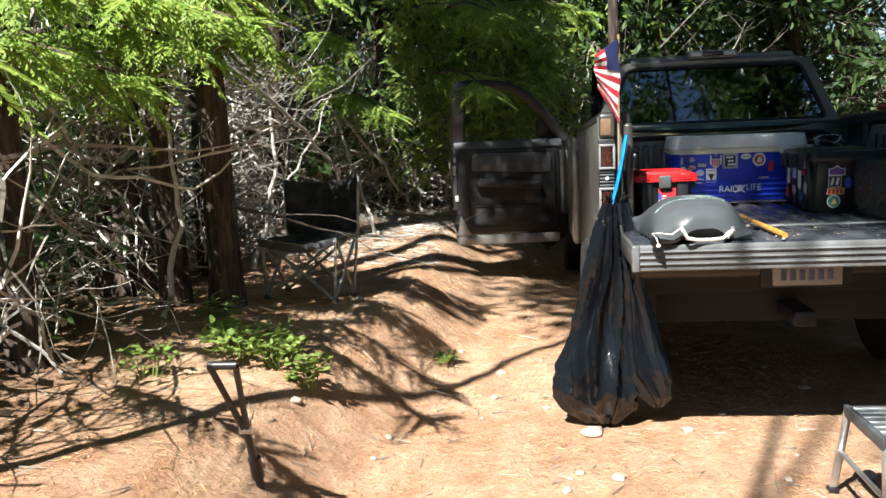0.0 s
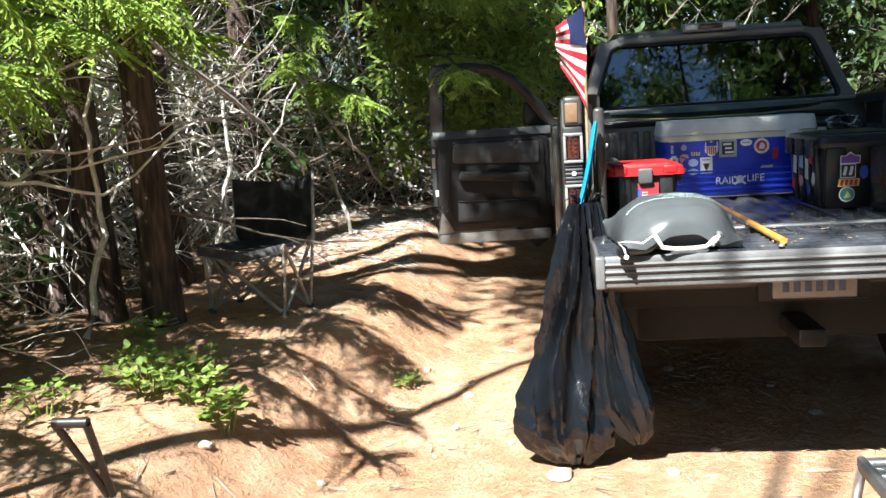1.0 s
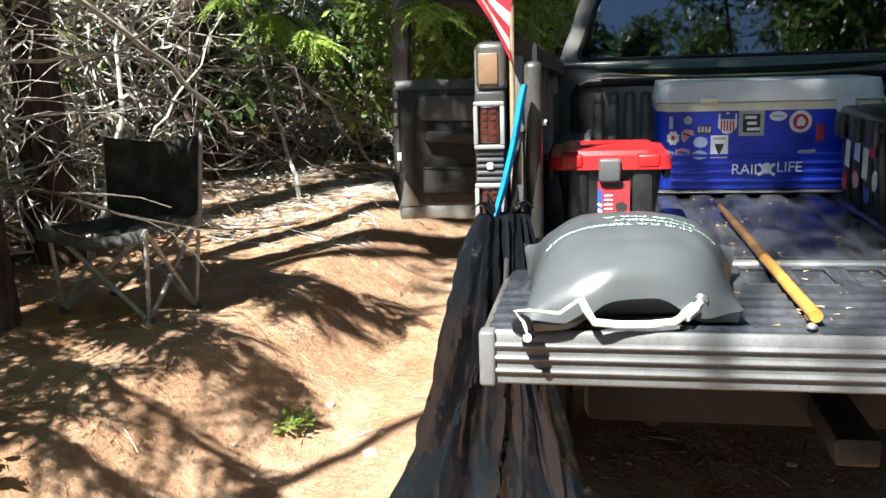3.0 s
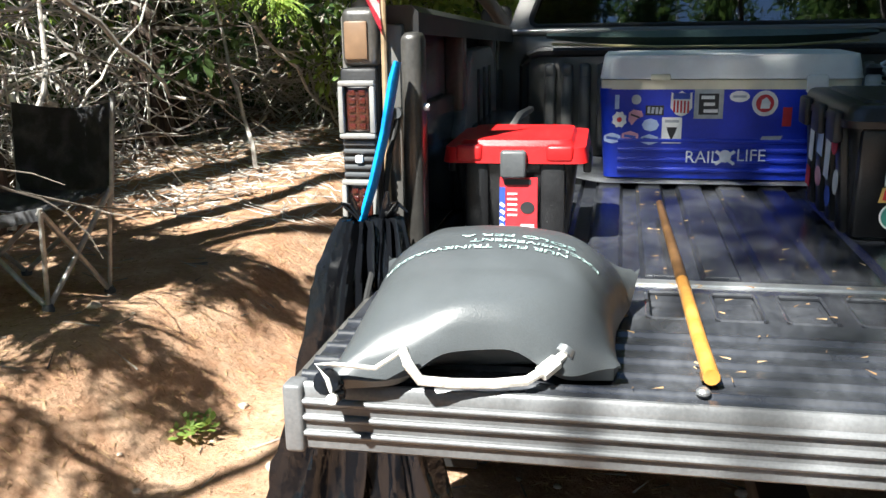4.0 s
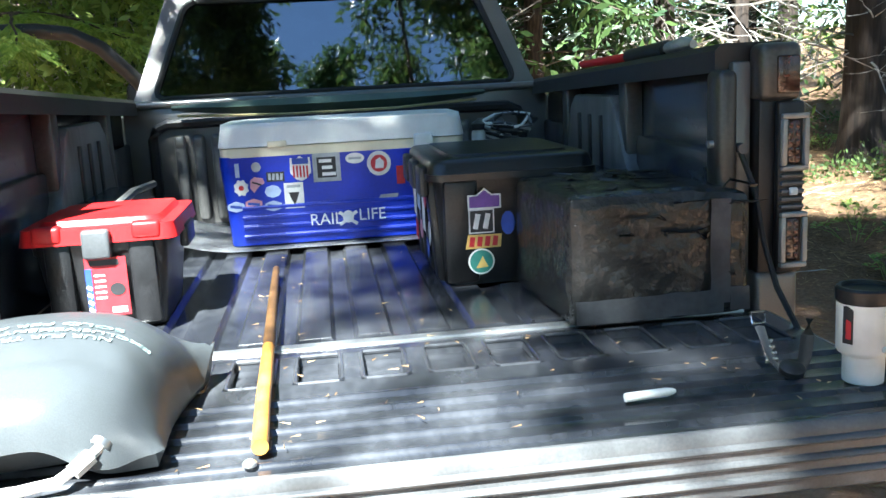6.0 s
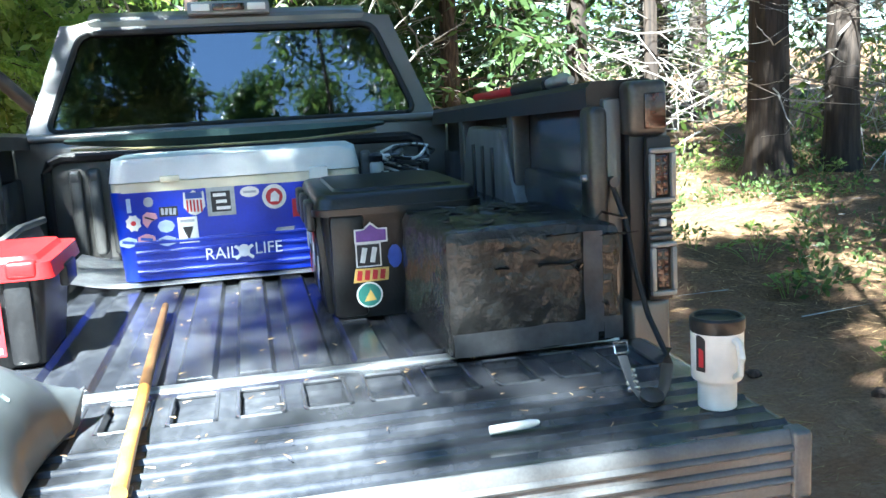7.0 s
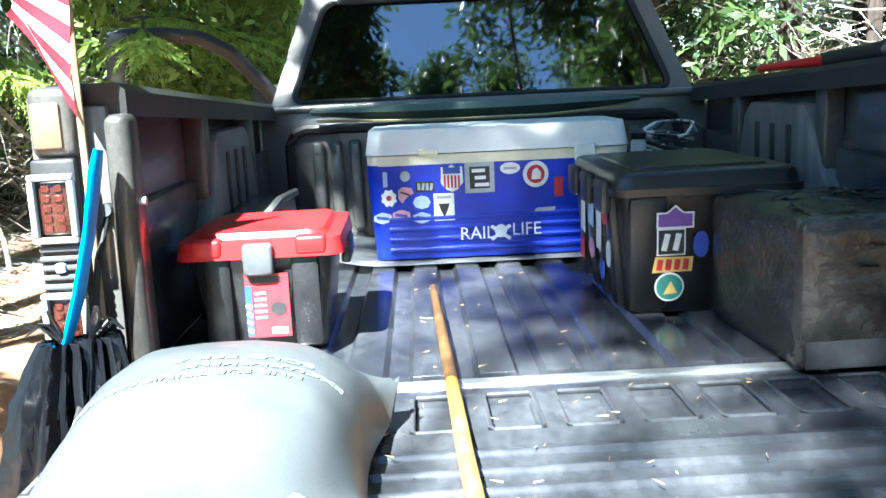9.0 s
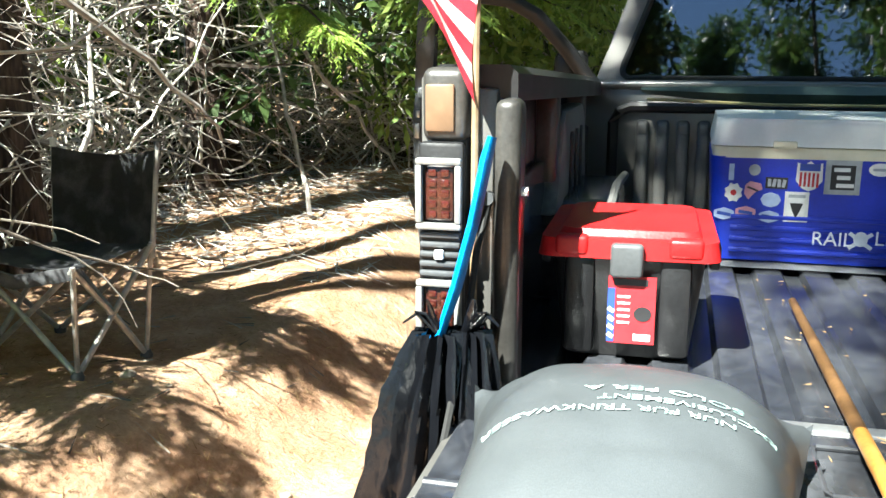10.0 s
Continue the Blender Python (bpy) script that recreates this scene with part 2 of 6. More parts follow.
# the grey mottles are dappled sunlight put into the cloth's colour
M_CHAIR = material("dappled_black_chair_cloth", (0.035, 0.036, 0.040), 0.7, 0, 0.5, 12, 0.3, 200, second=(0.12, 0.122, 0.13), contrast=(0.46, 0.75))
M_CHAIR_TUBE = material("worn_grey_chair_tube", (0.38, 0.37, 0.35), 0.4, 0.35, 0.25, 20, 0.05, 100)
M_BARK = material("red_brown_bark", (0.026, 0.016, 0.012), 0.95, 0, 0.6, 16, 1.0, 34, second=(0.115, 0.078, 0.060), contrast=(0.38, 0.68), stretch=(1.8, 1.8, 0.30))
M_BARK_GREY = material("grey_brown_bark", (0.020, 0.014, 0.011), 0.95, 0, 0.5, 12, 1.0, 26, second=(0.062, 0.045, 0.034), contrast=(0.38, 0.68), stretch=(1.5, 1.5, 0.14))
# random tones; the dark end puts shade into some of the twigs
M_TWIG = island_material("dead_twigs", (0.06, 0.046, 0.036), (0.38, 0.34, 0.29))
# bleached wood, made paler still for the sun on it
M_TWIG_PALE = island_material("bleached_sunlit_twigs", (0.34, 0.31, 0.28), (0.62, 0.59, 0.54))
# paler than cedar leaf is: the sun on the sprays is put into the colour
M_CEDAR_LIT = leaf_material("sunlit_cedar_leaf", (0.17, 0.29, 0.04), (0.38, 0.49, 0.095), 0.5)
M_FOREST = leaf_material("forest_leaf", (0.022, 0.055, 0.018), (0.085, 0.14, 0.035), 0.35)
# darker copy of the herb leaf, with the shade of the woods in its colour
M_SHADE_HERB = leaf_material("shaded_floor_leaf", (0.045, 0.085, 0.025), (0.13, 0.19, 0.055))
# yellow-green raised so that the colour itself holds the sunlight
M_HERB_LIT = leaf_material("sunlit_herb_leaf", (0.14, 0.23, 0.045), (0.34, 0.43, 0.11))
M_NEEDLE = island_material("dry_needles", (0.22, 0.12, 0.05), (0.52, 0.36, 0.18))
M_STONE = material("pale_stone", (0.42, 0.34, 0.27), 0.9, 0, 0.25, 20, 0.4, 60)


# ---- building helpers ----
def finish(name, bm, mat, smooth=True):
    me = bpy.data.meshes.new(name)
    bmesh.ops.recalc_face_normals(bm, faces=bm.faces[:])
    bm.to_mesh(me)
    bm.free()
    if mat:
        me.materials.append(mat)
    if smooth:
        for p in me.polygons:
            p.use_smooth = True
        me.set_sharp_from_angle(angle=radians(38))
    return me


def part(name, bm, mat, parent=None, label="", smooth=True):
    ob = new(name, finish(name, bm, mat, smooth))
    if parent:
        ob.parent = parent
    if label:
        ob["label"] = label
    return ob


def thing(name, label, category, at=(0, 0, 0), rz=0.0, group="", kind=""):
    ob = new(name)
    ob.empty_display_size = 0.1
    ob.matrix_world = pose(*at, 0, 0, rz)
    return tagged(ob, label, category, group, kind)


def box(x0, x1, y0, y1, z0, z1, bevel=0.006, seg=2, bm=None):
    bm = bm or bmesh.new()
    r = bmesh.ops.create_cube(bm, size=1)
    vs = r["verts"]
    bmesh.ops.transform(bm, matrix=Matrix.Translation(((x0 + x1) / 2, (y0 + y1) / 2, (z0 + z1) / 2)) @ Matrix.Diagonal((x1 - x0, y1 - y0, z1 - z0, 1)), verts=vs)
    if bevel:
        es = list({e for v in vs for e in v.link_edges})
        bmesh.ops.bevel(bm, geom=es, offset=bevel, segments=seg, affect="EDGES", profile=0.5)
    return bm


def prism(points, a0, a1, axis="x", bevel=0.0, bm=None):
    """A closed outline in the plane across axis, drawn out from a0 to a1."""
    bm = bm or bmesh.new()

    def place(a, p):
        return {"x": (a, p[0], p[1]), "y": (p[0], a, p[1]), "z": (p[0], p[1], a)}[axis]
    lo = [bm.verts.new(place(a0, p)) for p in points]
    hi = [bm.verts.new(place(a1, p)) for p in points]
    n = len(points)
    fs = [bm.faces.new((lo[i], lo[(i + 1) % n], hi[(i + 1) % n], hi[i])) for i in range(n)]
    fs += [bm.faces.new(lo[::-1]), bm.faces.new(hi)]
    if bevel:
        bmesh.ops.recalc_face_normals(bm, faces=fs)
        es = list({e for f in fs for e in f.edges})
        bmesh.ops.bevel(bm, geom=es, offset=bevel, segments=2, affect="EDGES", profile=0.5)
    return bm


def tube(points, radius, sides=8, bm=None, cap=True, flat=1.0):
    """A round bar along points; radius is one number or one for each point."""
    bm = bm or bmesh.new()
    pts = [Vector(p) for p in points]
    rs = radius if isinstance(radius, (list, tuple)) else [radius] * len(pts)
    rings = []
    up = Vector((0.13, 0.21, 0.97))
    for i, p in enumerate(pts):
        d = (pts[min(i + 1, len(pts) - 1)] - pts[max(i - 1, 0)]).normalized()
        if abs(d.dot(up)) > 0.98:
            up = Vector((1, 0.1, 0))
        u = d.cross(up).normalized()
        w = u.cross(d)
        rings.append([bm.verts.new(p + u * rs[i] * math.cos(a) + w * rs[i] * flat * math.sin(a)) for a in (2 * math.pi * k / sides for k in range(sides))])
    for a, b in zip(rings, rings[1:]):
        for k in range(sides):
            bm.faces.new((a[k], a[(k + 1) % sides], b[(k + 1) % sides], b[k]))
    if cap:
        bm.faces.new(rings[0][::-1])
        bm.faces.new(rings[-1])
    return bm


def lathe(profile, sides=28, at=(0, 0, 0), bm=None):
    """A turned body: (radius, height) from the bottom up."""
    bm = bm or bmesh.new()
    rings = [[bm.verts.new((at[0] + r * math.cos(2 * math.pi * k / sides), at[1] + r * math.sin(2 * math.pi * k / sides), at[2] + z)) for k in range(sides)] for r, z in profile]
    for a, b in zip(rings, rings[1:]):
        for k in range(sides):
            bm.faces.new((a[k], a[(k + 1) % sides], b[(k + 1) % sides], b[k]))
    bm.faces.new(rings[0][::-1])
    bm.faces.new(rings[-1])
    return bm


def moved(bm, m):
    bmesh.ops.transform(bm, matrix=m, verts=bm.verts[:])
    return bm


def frustum(bx, by, tx, ty, z0, z1, r, bm=None, seg=5):
    """A tub with rounded upright corners: half sizes at the bottom and at the top."""
    bm = bm or bmesh.new()
    rings = []
    for hx, hy, z in ((bx, by, z0), (tx, ty, z1)):
        ring = []
        for cx, cy, a0 in ((hx - r, hy - r, 0), (-hx + r, hy - r, 90), (-hx + r, -hy + r, 180), (hx - r, -hy + r, 270)):
            for k in range(seg):
                a = radians(a0 + 90 * k / (seg - 1))
                ring.append(bm.verts.new((cx + r * math.cos(a), cy + r * math.sin(a), z)))
        rings.append(ring)
    n = len(rings[0])
    for k in range(n):
        bm.faces.new((rings[0][k], rings[0][(k + 1) % n], rings[1][(k + 1) % n], rings[1][k]))
    bm.faces.new(rings[0][::-1])
    bm.faces.new(rings[1])
    return bm


def from_arrays(name, verts, faces, mat):
    me = bpy.data.meshes.new(name)
    me.from_pydata(verts, [], faces)
    me.materials.append(mat)
    return new(name, me)


# ---- the ground ----
def step(a, b, x):
    t = min(1.0, max(0.0, (x - a) / (b - a)))
    return t * t * (3 - 2 * t)


def ground_z(x, y):
    """Height of the forest floor: a flat clearing, a bank on the left, a gentle rise to the right and ahead."""
    edge = -1.55 - 0.16 * max(-4.0, min(0.0, y - 1.2)) * -1.0
    z = -0.09 + 0.32 * step(edge, edge - 0.60, x)
    z += 0.04 * step(edge - 0.8, edge - 2.2, x)
    z += 0.02 * max(0.0, x - 1.3) + 0.030 * max(0.0, min(40.0, x - 3.5))
    z += 0.15 * step(1.8, 4.2, y) * step(-0.7, -1.7, x)
    fade = 1.0 - 0.85 * step(0.9, 0.5, abs(x)) * step(-1.0, 0.0, y) * step(6.0, 5.0, y)
    z += fade * (0.035 * noise.noise((x * 1.6, y * 1.6, 3.1)) + 0.05 * noise.noise((x * 0.45, y * 0.45, 7.0)) + 0.012 * noise.noise((x * 6, y * 6, 1.0)))
    z += 0.20 * step(1.5, 2.6, x) * max(0.0, noise.noise((x * 1.15, y * 1.15, 11.0))) + 0.03 * step(1.5, 2.2, x) * noise.noise((x * 4, y * 4, 2.0))
    d = math.hypot(x + 0.5, y + 0.5)
    if d > 22:
        z += 0.02 * min(d - 22, 150)
    return z


def axis_steps(c, fine, near, far):
    out, s, x = [0.0], fine, 0.0
    while x < far:
        if x > near:
            s *= 1.22
        x += s
        out.append(x)
    return [c - v for v in out[:0:-1]] + [c + v for v in out]


gx, gy = axis_steps(-0.8, 0.06, 3.6, 900), axis_steps(0.2, 0.06, 3.6, 900)
gverts = [(x, y, ground_z(x, y)) for y in gy for x in gx]
nx = len(gx)
gfaces = [(j * nx + i, j * nx + i + 1, (j + 1) * nx + i + 1, (j + 1) * nx + i) for j in range(len(gy) - 1) for i in range(nx - 1)]
ground = from_arrays("ground", gverts, gfaces, M_DIRT)
for p in ground.data.polygons:
    p.use_smooth = True
tagged(ground, "sunlit orange-tan forest dirt with dry needles", "ground", kind="structure")


# ---- the pickup truck ----
BED = 0.80      # height of the bed floor and of the open gate
truck = thing("pickup_truck", "dark grey pickup truck with its tailgate down, parked on dirt", "pickup truck")


def ribbed_sheet(x0, x1, y0, y1, z, pitch, width, height, thick=0.03):
    """A floor sheet with raised ribs running fore and aft."""
    bm = bmesh.new()
    prof = [(x0, z - thick)]
    n = int((x1 - x0) / pitch)
    start = (x0 + x1) / 2 - n * pitch / 2
    prof.append((x0, z))
    s = 0.010
    for k in range(n):
        c = start + (k + 0.5) * pitch
        prof += [(c - width / 2 - s, z), (c - width / 2, z + height), (c + width / 2, z + height), (c + width / 2 + s, z)]
    prof += [(x1, z), (x1, z - thick)]
    lo = [bm.verts.new((x, y0, h)) for x, h in prof]
    hi = [bm.verts.new((x, y1, h)) for x, h in prof]
    m = len(prof)
    for i in range(m):
        bm.faces.new((lo[i], lo[(i + 1) % m], hi[(i + 1) % m], hi[i]))
    bm.faces.new(lo[::-1])
    bm.faces.new(hi)
    return bm


part("bed_floor", ribbed_sheet(-0.78, 0.78, 0.0, 1.70, BED - 0.006, 0.118, 0.062, 0.014), M_LINER, truck, "ribbed black plastic bed liner floor, scuffed and dusty")
part("threshold_strip", box(-0.76, 0.76, -0.045, -0.012, BED - 0.05, BED + 0.004, 0.004), M_STEEL, truck, "bright metal strip at the gate hinge")

# open tailgate: inner face up, pockets in one row, lengthwise grooves, ribbed rear edge
gate = new("tailgate")
gate.parent = truck
gate.location, gate.scale = (0.008, 0, 0), (1.012, 1, 1)
gate["label"] = "open tailgate with pocketed black liner and grey ribbed edge"


def gate_panel():
    bm = bmesh.new()
    xs = [-0.785]
    centers = [-0.002 + 0.116 * k for k in range(-6, 7)]
    for c in centers:
        xs += [c - 0.044, c - 0.034, c + 0.034, c + 0.044]
    xs.append(0.785)
    ys = [-0.050, -0.105, -0.106, -0.250, -0.267, -0.315]
    grid = {}
    for i, x in enumerate(xs):
        for j, y in enumerate(ys):
            deep = j in (2, 3) and i not in (0, len(xs) - 1) and (i - 1) % 4 in (1, 2)
            rim = not deep and j in (1, 2, 3, 4) and i not in (0, len(xs) - 1)
            grid[i, j] = bm.verts.new((x, y, BED + (-0.016 if deep else 0.005 if rim else 0.0)))
    for i in range(len(xs) - 1):
        for j in range(len(ys) - 1):
            bm.faces.new((grid[i, j], grid[i + 1, j], grid[i + 1, j + 1], grid[i, j + 1]))
    # shallow ridges across, behind the pockets
    prof = [(-0.315, 0.0)]
    for c in (-0.345, -0.405, -0.465, -0.525, -0.585):
        prof += [(c + 0.011 - 0.022 * k / 10, 0.0037 * (1 - math.cos(2 * math.pi * k / 10))) for k in range(11)]
    prof += [(-0.618, 0.0), (-0.618, -0.075), (-0.05, -0.075), (-0.05, 0.0)]
    prev = None
    for (y, h) in prof:
        cur = (bm.verts.new((-0.785, y, BED + h)), bm.verts.new((0.785, y, BED + h)))
        if prev:
            bm.faces.new((prev[0], prev[1], cur[1], cur[0]))
        prev = cur
    bmesh.ops.remove_doubles(bm, verts=bm.verts[:], dist=0.0005)
    return bm


part("inner_panel", gate_panel(), M_LINER, gate, "black pocketed liner on the gate")
for k in range(-6, 7):
    c = -0.002 + 0.116 * k
    part("pocket_floor", box(c - 0.0335, c + 0.0335, -0.249, -0.107, BED - 0.0155, BED - 0.0135, 0), M_LINER, gate)
    loop = [(c - 0.040, -0.112), (c - 0.034, -0.104), (c + 0.034, -0.104), (c + 0.040, -0.112), (c + 0.040, -0.252), (c + 0.034, -0.260), (c - 0.034, -0.260), (c - 0.040, -0.252), (c - 0.040, -0.112)]
    part("pocket_rim", tube([(x, y, BED + 0.003) for x, y in loop], 0.0045, 6, cap=False), M_LINER, gate)
edge = [(-0.612, -0.001), (-0.616, 0.003), (-0.622, 0.003), (-0.627, -0.002)]
for zc in (-0.024, -0.049, -0.074):
    edge += [(-0.629, zc + 0.008)] + [(-0.629 - 0.008 * math.sin(math.pi * k / 6), zc + 0.006 * math.cos(math.pi * k / 6)) for k in range(7)] + [(-0.629, zc - 0.008)]
edge += [(-0.628, -0.098), (-0.622, -0.103), (-0.60, -0.103)]
part("ribbed_edge", prism([(y, BED + z) for y, z in edge], -0.77, 0.77, "x"), M_GATE_EDGE, gate, "grey ribbed moulding along the gate's end")
for sx in (-1, 1):
    part("edge_cap", box(sx * 0.785 - 0.0155, sx * 0.785 + 0.0155, -0.638, -0.598, BED - 0.105, BED + 0.003, 0.007, 3), M_GATE_EDGE, gate)
for sx in (-1, 1):
    part("side_cap", box(sx * 0.786 - 0.012, sx * 0.786 + 0.012, -0.615, -0.05, BED - 0.09, BED - 0.002, 0.006), M_PAINT, gate)
part("outer_skin", box(-0.775, 0.775, -0.60, -0.05, BED - 0.105, BED - 0.078, 0.006), M_PAINT, gate)

# bed sides: outer skin, inner wall with post, top rail; the rails fall a little towards the cab
REAR, FRONT = 1.335, 1.268
for sx, xo in ((-1, 0.885), (1, 0.897)):
    def span(p, q):
        return min(sx * p, sx * q), max(sx * p, sx * q)

    def slab(p, q, y0, y1, z0, lift, bevel):
        zr = REAR + (FRONT - REAR) * y0 / 1.72
        zf = REAR + (FRONT - REAR) * y1 / 1.72
        return prism([(y0, z0), (y0, zr + lift), (y1, zf + lift), (y1, z0)], sx * p, sx * q, "x", bevel)
    side = new("bed_side")
    side.parent = truck
    part("outer_skin", slab(xo - 0.02, xo, 0.0, 1.72, 0.50, -0.01, 0.006), M_PAINT, side)
    part("inner_wall", slab(0.795, 0.812, 0.10, 1.70, BED, -0.03, 0.003), M_LINER, side, "black liner over the inner wall of the bed")
    for y0, y1 in ((0.10, 0.64), (0.71, 1.24), (1.31, 1.68)):
        part("liner_panel", box(*span(0.77, 0.792), y0, y1, BED + 0.002, 1.12, 0.01), M_LINER, side)
    for y0 in (0.645, 1.245):
        part("inner_rib", slab(0.745, 0.796, y0, y0 + 0.06, BED + 0.1, -0.04, 0.008), M_PAINT_DUSTY_SHADED, side, "dusty painted stake pocket, shade put into its colour")
    bm = bmesh.new()
    vs = [[bm.verts.new((sx * x, y, (REAR if y < 1 else FRONT) + dz)) for x, dz in ((0.735, -0.05), (0.735, -0.006), (0.75, 0.008), (xo - 0.02, 0.008), (xo + 0.004, -0.006), (xo + 0.004, -0.03))] for y in (0.05, 1.71)]
    for k in range(6):
        bm.faces.new((vs[0][k], vs[0][(k + 1) % 6], vs[1][(k + 1) % 6], vs[1][k]))
    bm.faces.new(vs[0])
    bm.faces.new(vs[1][::-1])
    part("top_rail", bm, M_BLACK, side, "scuffed black plastic rail cap")
    part("rear_post", box(*span(0.722, 0.765), 0.0, 0.07, BED - 0.02, REAR - 0.045, 0.016, 3), M_PAINT_DUSTY_SHADED, side, "worn painted post beside the gate, shade put into its colour")
    part("post_flange", box(*span(0.765, 0.805), 0.03, 0.07, BED - 0.02, REAR - 0.03, 0.006), M_PAINT, side)
    part("lower_quarter", box(*span(0.80, xo), -0.006, 0.05, 0.55, 0.868, 0.014, 3), M_PAINT, side)
    part("upper_quarter", box(*span(0.805, xo - 0.004), -0.014, 0.05, 1.222, REAR + 0.004, 0.016, 3), M_PAINT_DUSTY_SHADED, side, "rubbed painted plate above the tail lamp")
    # the left plate's tan is sunlight on the painted panel, put in as colour
    part("reflector", box(*span(xo - 0.060, xo - 0.012), -0.020, -0.010, 1.238, REAR - 0.022, 0.004), M_TAN_GLOW if sx < 0 else M_LENS, side, "tan plate, sunlight put into its colour" if sx < 0 else "dark red-brown reflector")
    part("quarter_core", box(*span(0.81, xo - 0.01), 0.004, 0.06, 0.80, 1.26, 0.004), M_BLACK, side)
    wheel_arch = [(0.60, BED), (0.63, BED + 0.16), (0.72, BED + 0.22), (1.16, BED + 0.22), (1.25, BED + 0.16), (1.28, BED)]
    part("wheel_housing", prism(wheel_arch, sx * 0.62, sx * 0.79, "x", 0.012), M_LINER, side, "moulded wheel housing")
    column = [(0.58, BED + 0.20), (0.64, 1.06), (0.72, 1.20), (0.76, 1.225), (1.12, 1.225), (1.17, 1.19), (1.24, BED + 0.20)]
    part("liner_column", prism(column, sx * 0.735, sx * 0.79, "x", 0.012), M_RIB, side, "scuffed moulded column over the wheel housing, sheen put into its grey")
    # black strips standing slightly proud of the column
    for y in (0.83, 0.94, 1.05):
        part("column_strip", box(*span(0.728, 0.737), y - 0.012, y + 0.012, BED + 0.22, 1.17, 0.003), M_BLACK, side)
    # grey bar standing in for the glint on the housing's top
    part("housing_lip", tube([(sx * 0.62, 0.66, BED + 0.215), (sx * 0.625, 0.94, BED + 0.225), (sx * 0.62, 1.22, BED + 0.215)], 0.012, 8), M_RIB, side)
    part("striker_bolt", tube([(sx * 0.726, 0.03, 1.14), (sx * 0.712, 0.03, 1.14)], 0.008, 10), M_STEEL, side)
    part("gate_cable", tube([(sx * 0.772, 0.015, 1.13), (sx * 0.785, -0.03, 1.05), (sx * 0.79, -0.06, 0.95), (sx * 0.80, -0.10, 0.86), (sx * 0.795, -0.22, BED - 0.02)], 0.006, 6), M_RUBBER, side)
    part("cable_eye", tube([(sx * 0.775, 0.02, 1.13), (sx * 0.775, 0.0, 1.13)], 0.011, 12), M_LATCH, side)

# tail lamps with silver guards
for sx, xo in ((-1, 0.885), (1, 0.897)):
    lamp = new("tail_light")
    lamp.parent = truck
    lamp["label"] = "dark red tail lamp behind a silver guard frame"
    a, b = sorted((sx * (xo - (0.072 if sx < 0 else 0.054)), sx * (xo - 0.004)))
    part("lamp_body", box(a - 0.004, b + 0.004, -0.020, 0.0, 0.868, 1.222, 0.008), M_BLACK, lamp)
    for z0, z1 in ((1.085, 1.195), (0.885, 0.995)):
        part("lens", box(a + 0.010, b - 0.010, -0.030, -0.018, z0 + 0.010, z1 - 0.010, 0.006), M_LENS, lamp)
        for c in ((b - a) * -0.155, (b - a) * 0.155):
            for r in range(5):
                zc = z0 + 0.021 + 0.017 * r
                part("lens_cell", box((a + b) / 2 + c - (b - a) * 0.10, (a + b) / 2 + c + (b - a) * 0.10, -0.033, -0.028, zc - 0.006, zc + 0.006, 0.002), M_LENS_CELL, lamp)
        for q in (box(a - 0.004, b + 0.004, -0.040, -0.026, z1 - 0.008, z1 + 0.003, 0.004), box(a - 0.004, b + 0.004, -0.040, -0.026, z0 - 0.003, z0 + 0.008, 0.004),
                  box(a - 0.004, a + 0.007, -0.040, -0.026, z0 + 0.008, z1 - 0.008, 0.003), box(b - 0.007, b + 0.004, -0.040, -0.026, z0 + 0.008, z1 - 0.008, 0.003)):
            part("guard_bar", q, M_LAMP_SILVER, lamp)
    for k in range(5):
        part("middle_rib", box(a, b, -0.030, -0.018, 1.003 + 0.016 * k, 1.012 + 0.016 * k, 0.003), M_LATCH, lamp)
    part("reverse_bulb", box((a + b) / 2 - 0.008, (a + b) / 2 + 0.008, -0.036, -0.024, 1.032, 1.048, 0.003), M_WHITE_LENS, lamp)

# bulkhead and cab
part("bulkhead", box(-0.79, 0.79, 1.70, 1.73, BED - 0.02, 1.262, 0.01), M_PAINT, truck, "dusty painted front wall of the bed")
RECESS = [(-0.690, 0.80), (-0.690, 1.13), (-0.672, 1.165), (-0.635, 1.182), (0.635, 1.182), (0.672, 1.165), (0.690, 1.13), (0.690, 0.80)]
part("recess_trim", tube([(x, 1.692, z) for x, z in RECESS], 0.019, 8), M_BLACK, truck, "black moulding round the ribbed front panel")
for k in range(-9, 10):
    bm = box(k * 0.066 - 0.021, k * 0.066 + 0.021, 1.672, 1.702, BED + 0.02, 1.140, 0.014, 3)
    part("bulkhead_rib", bm, M_RIB, truck)
    part("rib_cap", box(k * 0.066 - 0.014, k * 0.066 + 0.014, 1.668, 1.674, 1.095, 1.128, 0.003), M_PAINT, truck)
part("bulkhead_cap", box(-0.79, 0.79, 1.68, 1.755, 1.240, 1.268, 0.012, 3), M_PAINT, truck)

cab = new("cab")
cab.parent = truck


def rounded(points, r, n=4):
    """The corners of an outline cut round."""
    out = []
    m = len(points)
    for i in range(m):
        p, a, c = Vector(points[i]), Vector(points[i - 1]), Vector(points[(i + 1) % m])
        p0, p1 = p + (a - p).normalized() * r, p + (c - p).normalized() * r
        for k in range(n + 1):
            t = k / n
            q = p0 * (1 - t) ** 2 + p * 2 * t * (1 - t) + p1 * t * t
            out.append((q.x, q.y))
    return out


WIN = rounded([(-0.685, 1.272), (0.685, 1.272), (0.555, 1.632), (-0.555, 1.632)], 0.05)


def win_y(z):
    return 1.76 + (z - 1.27) * 0.42


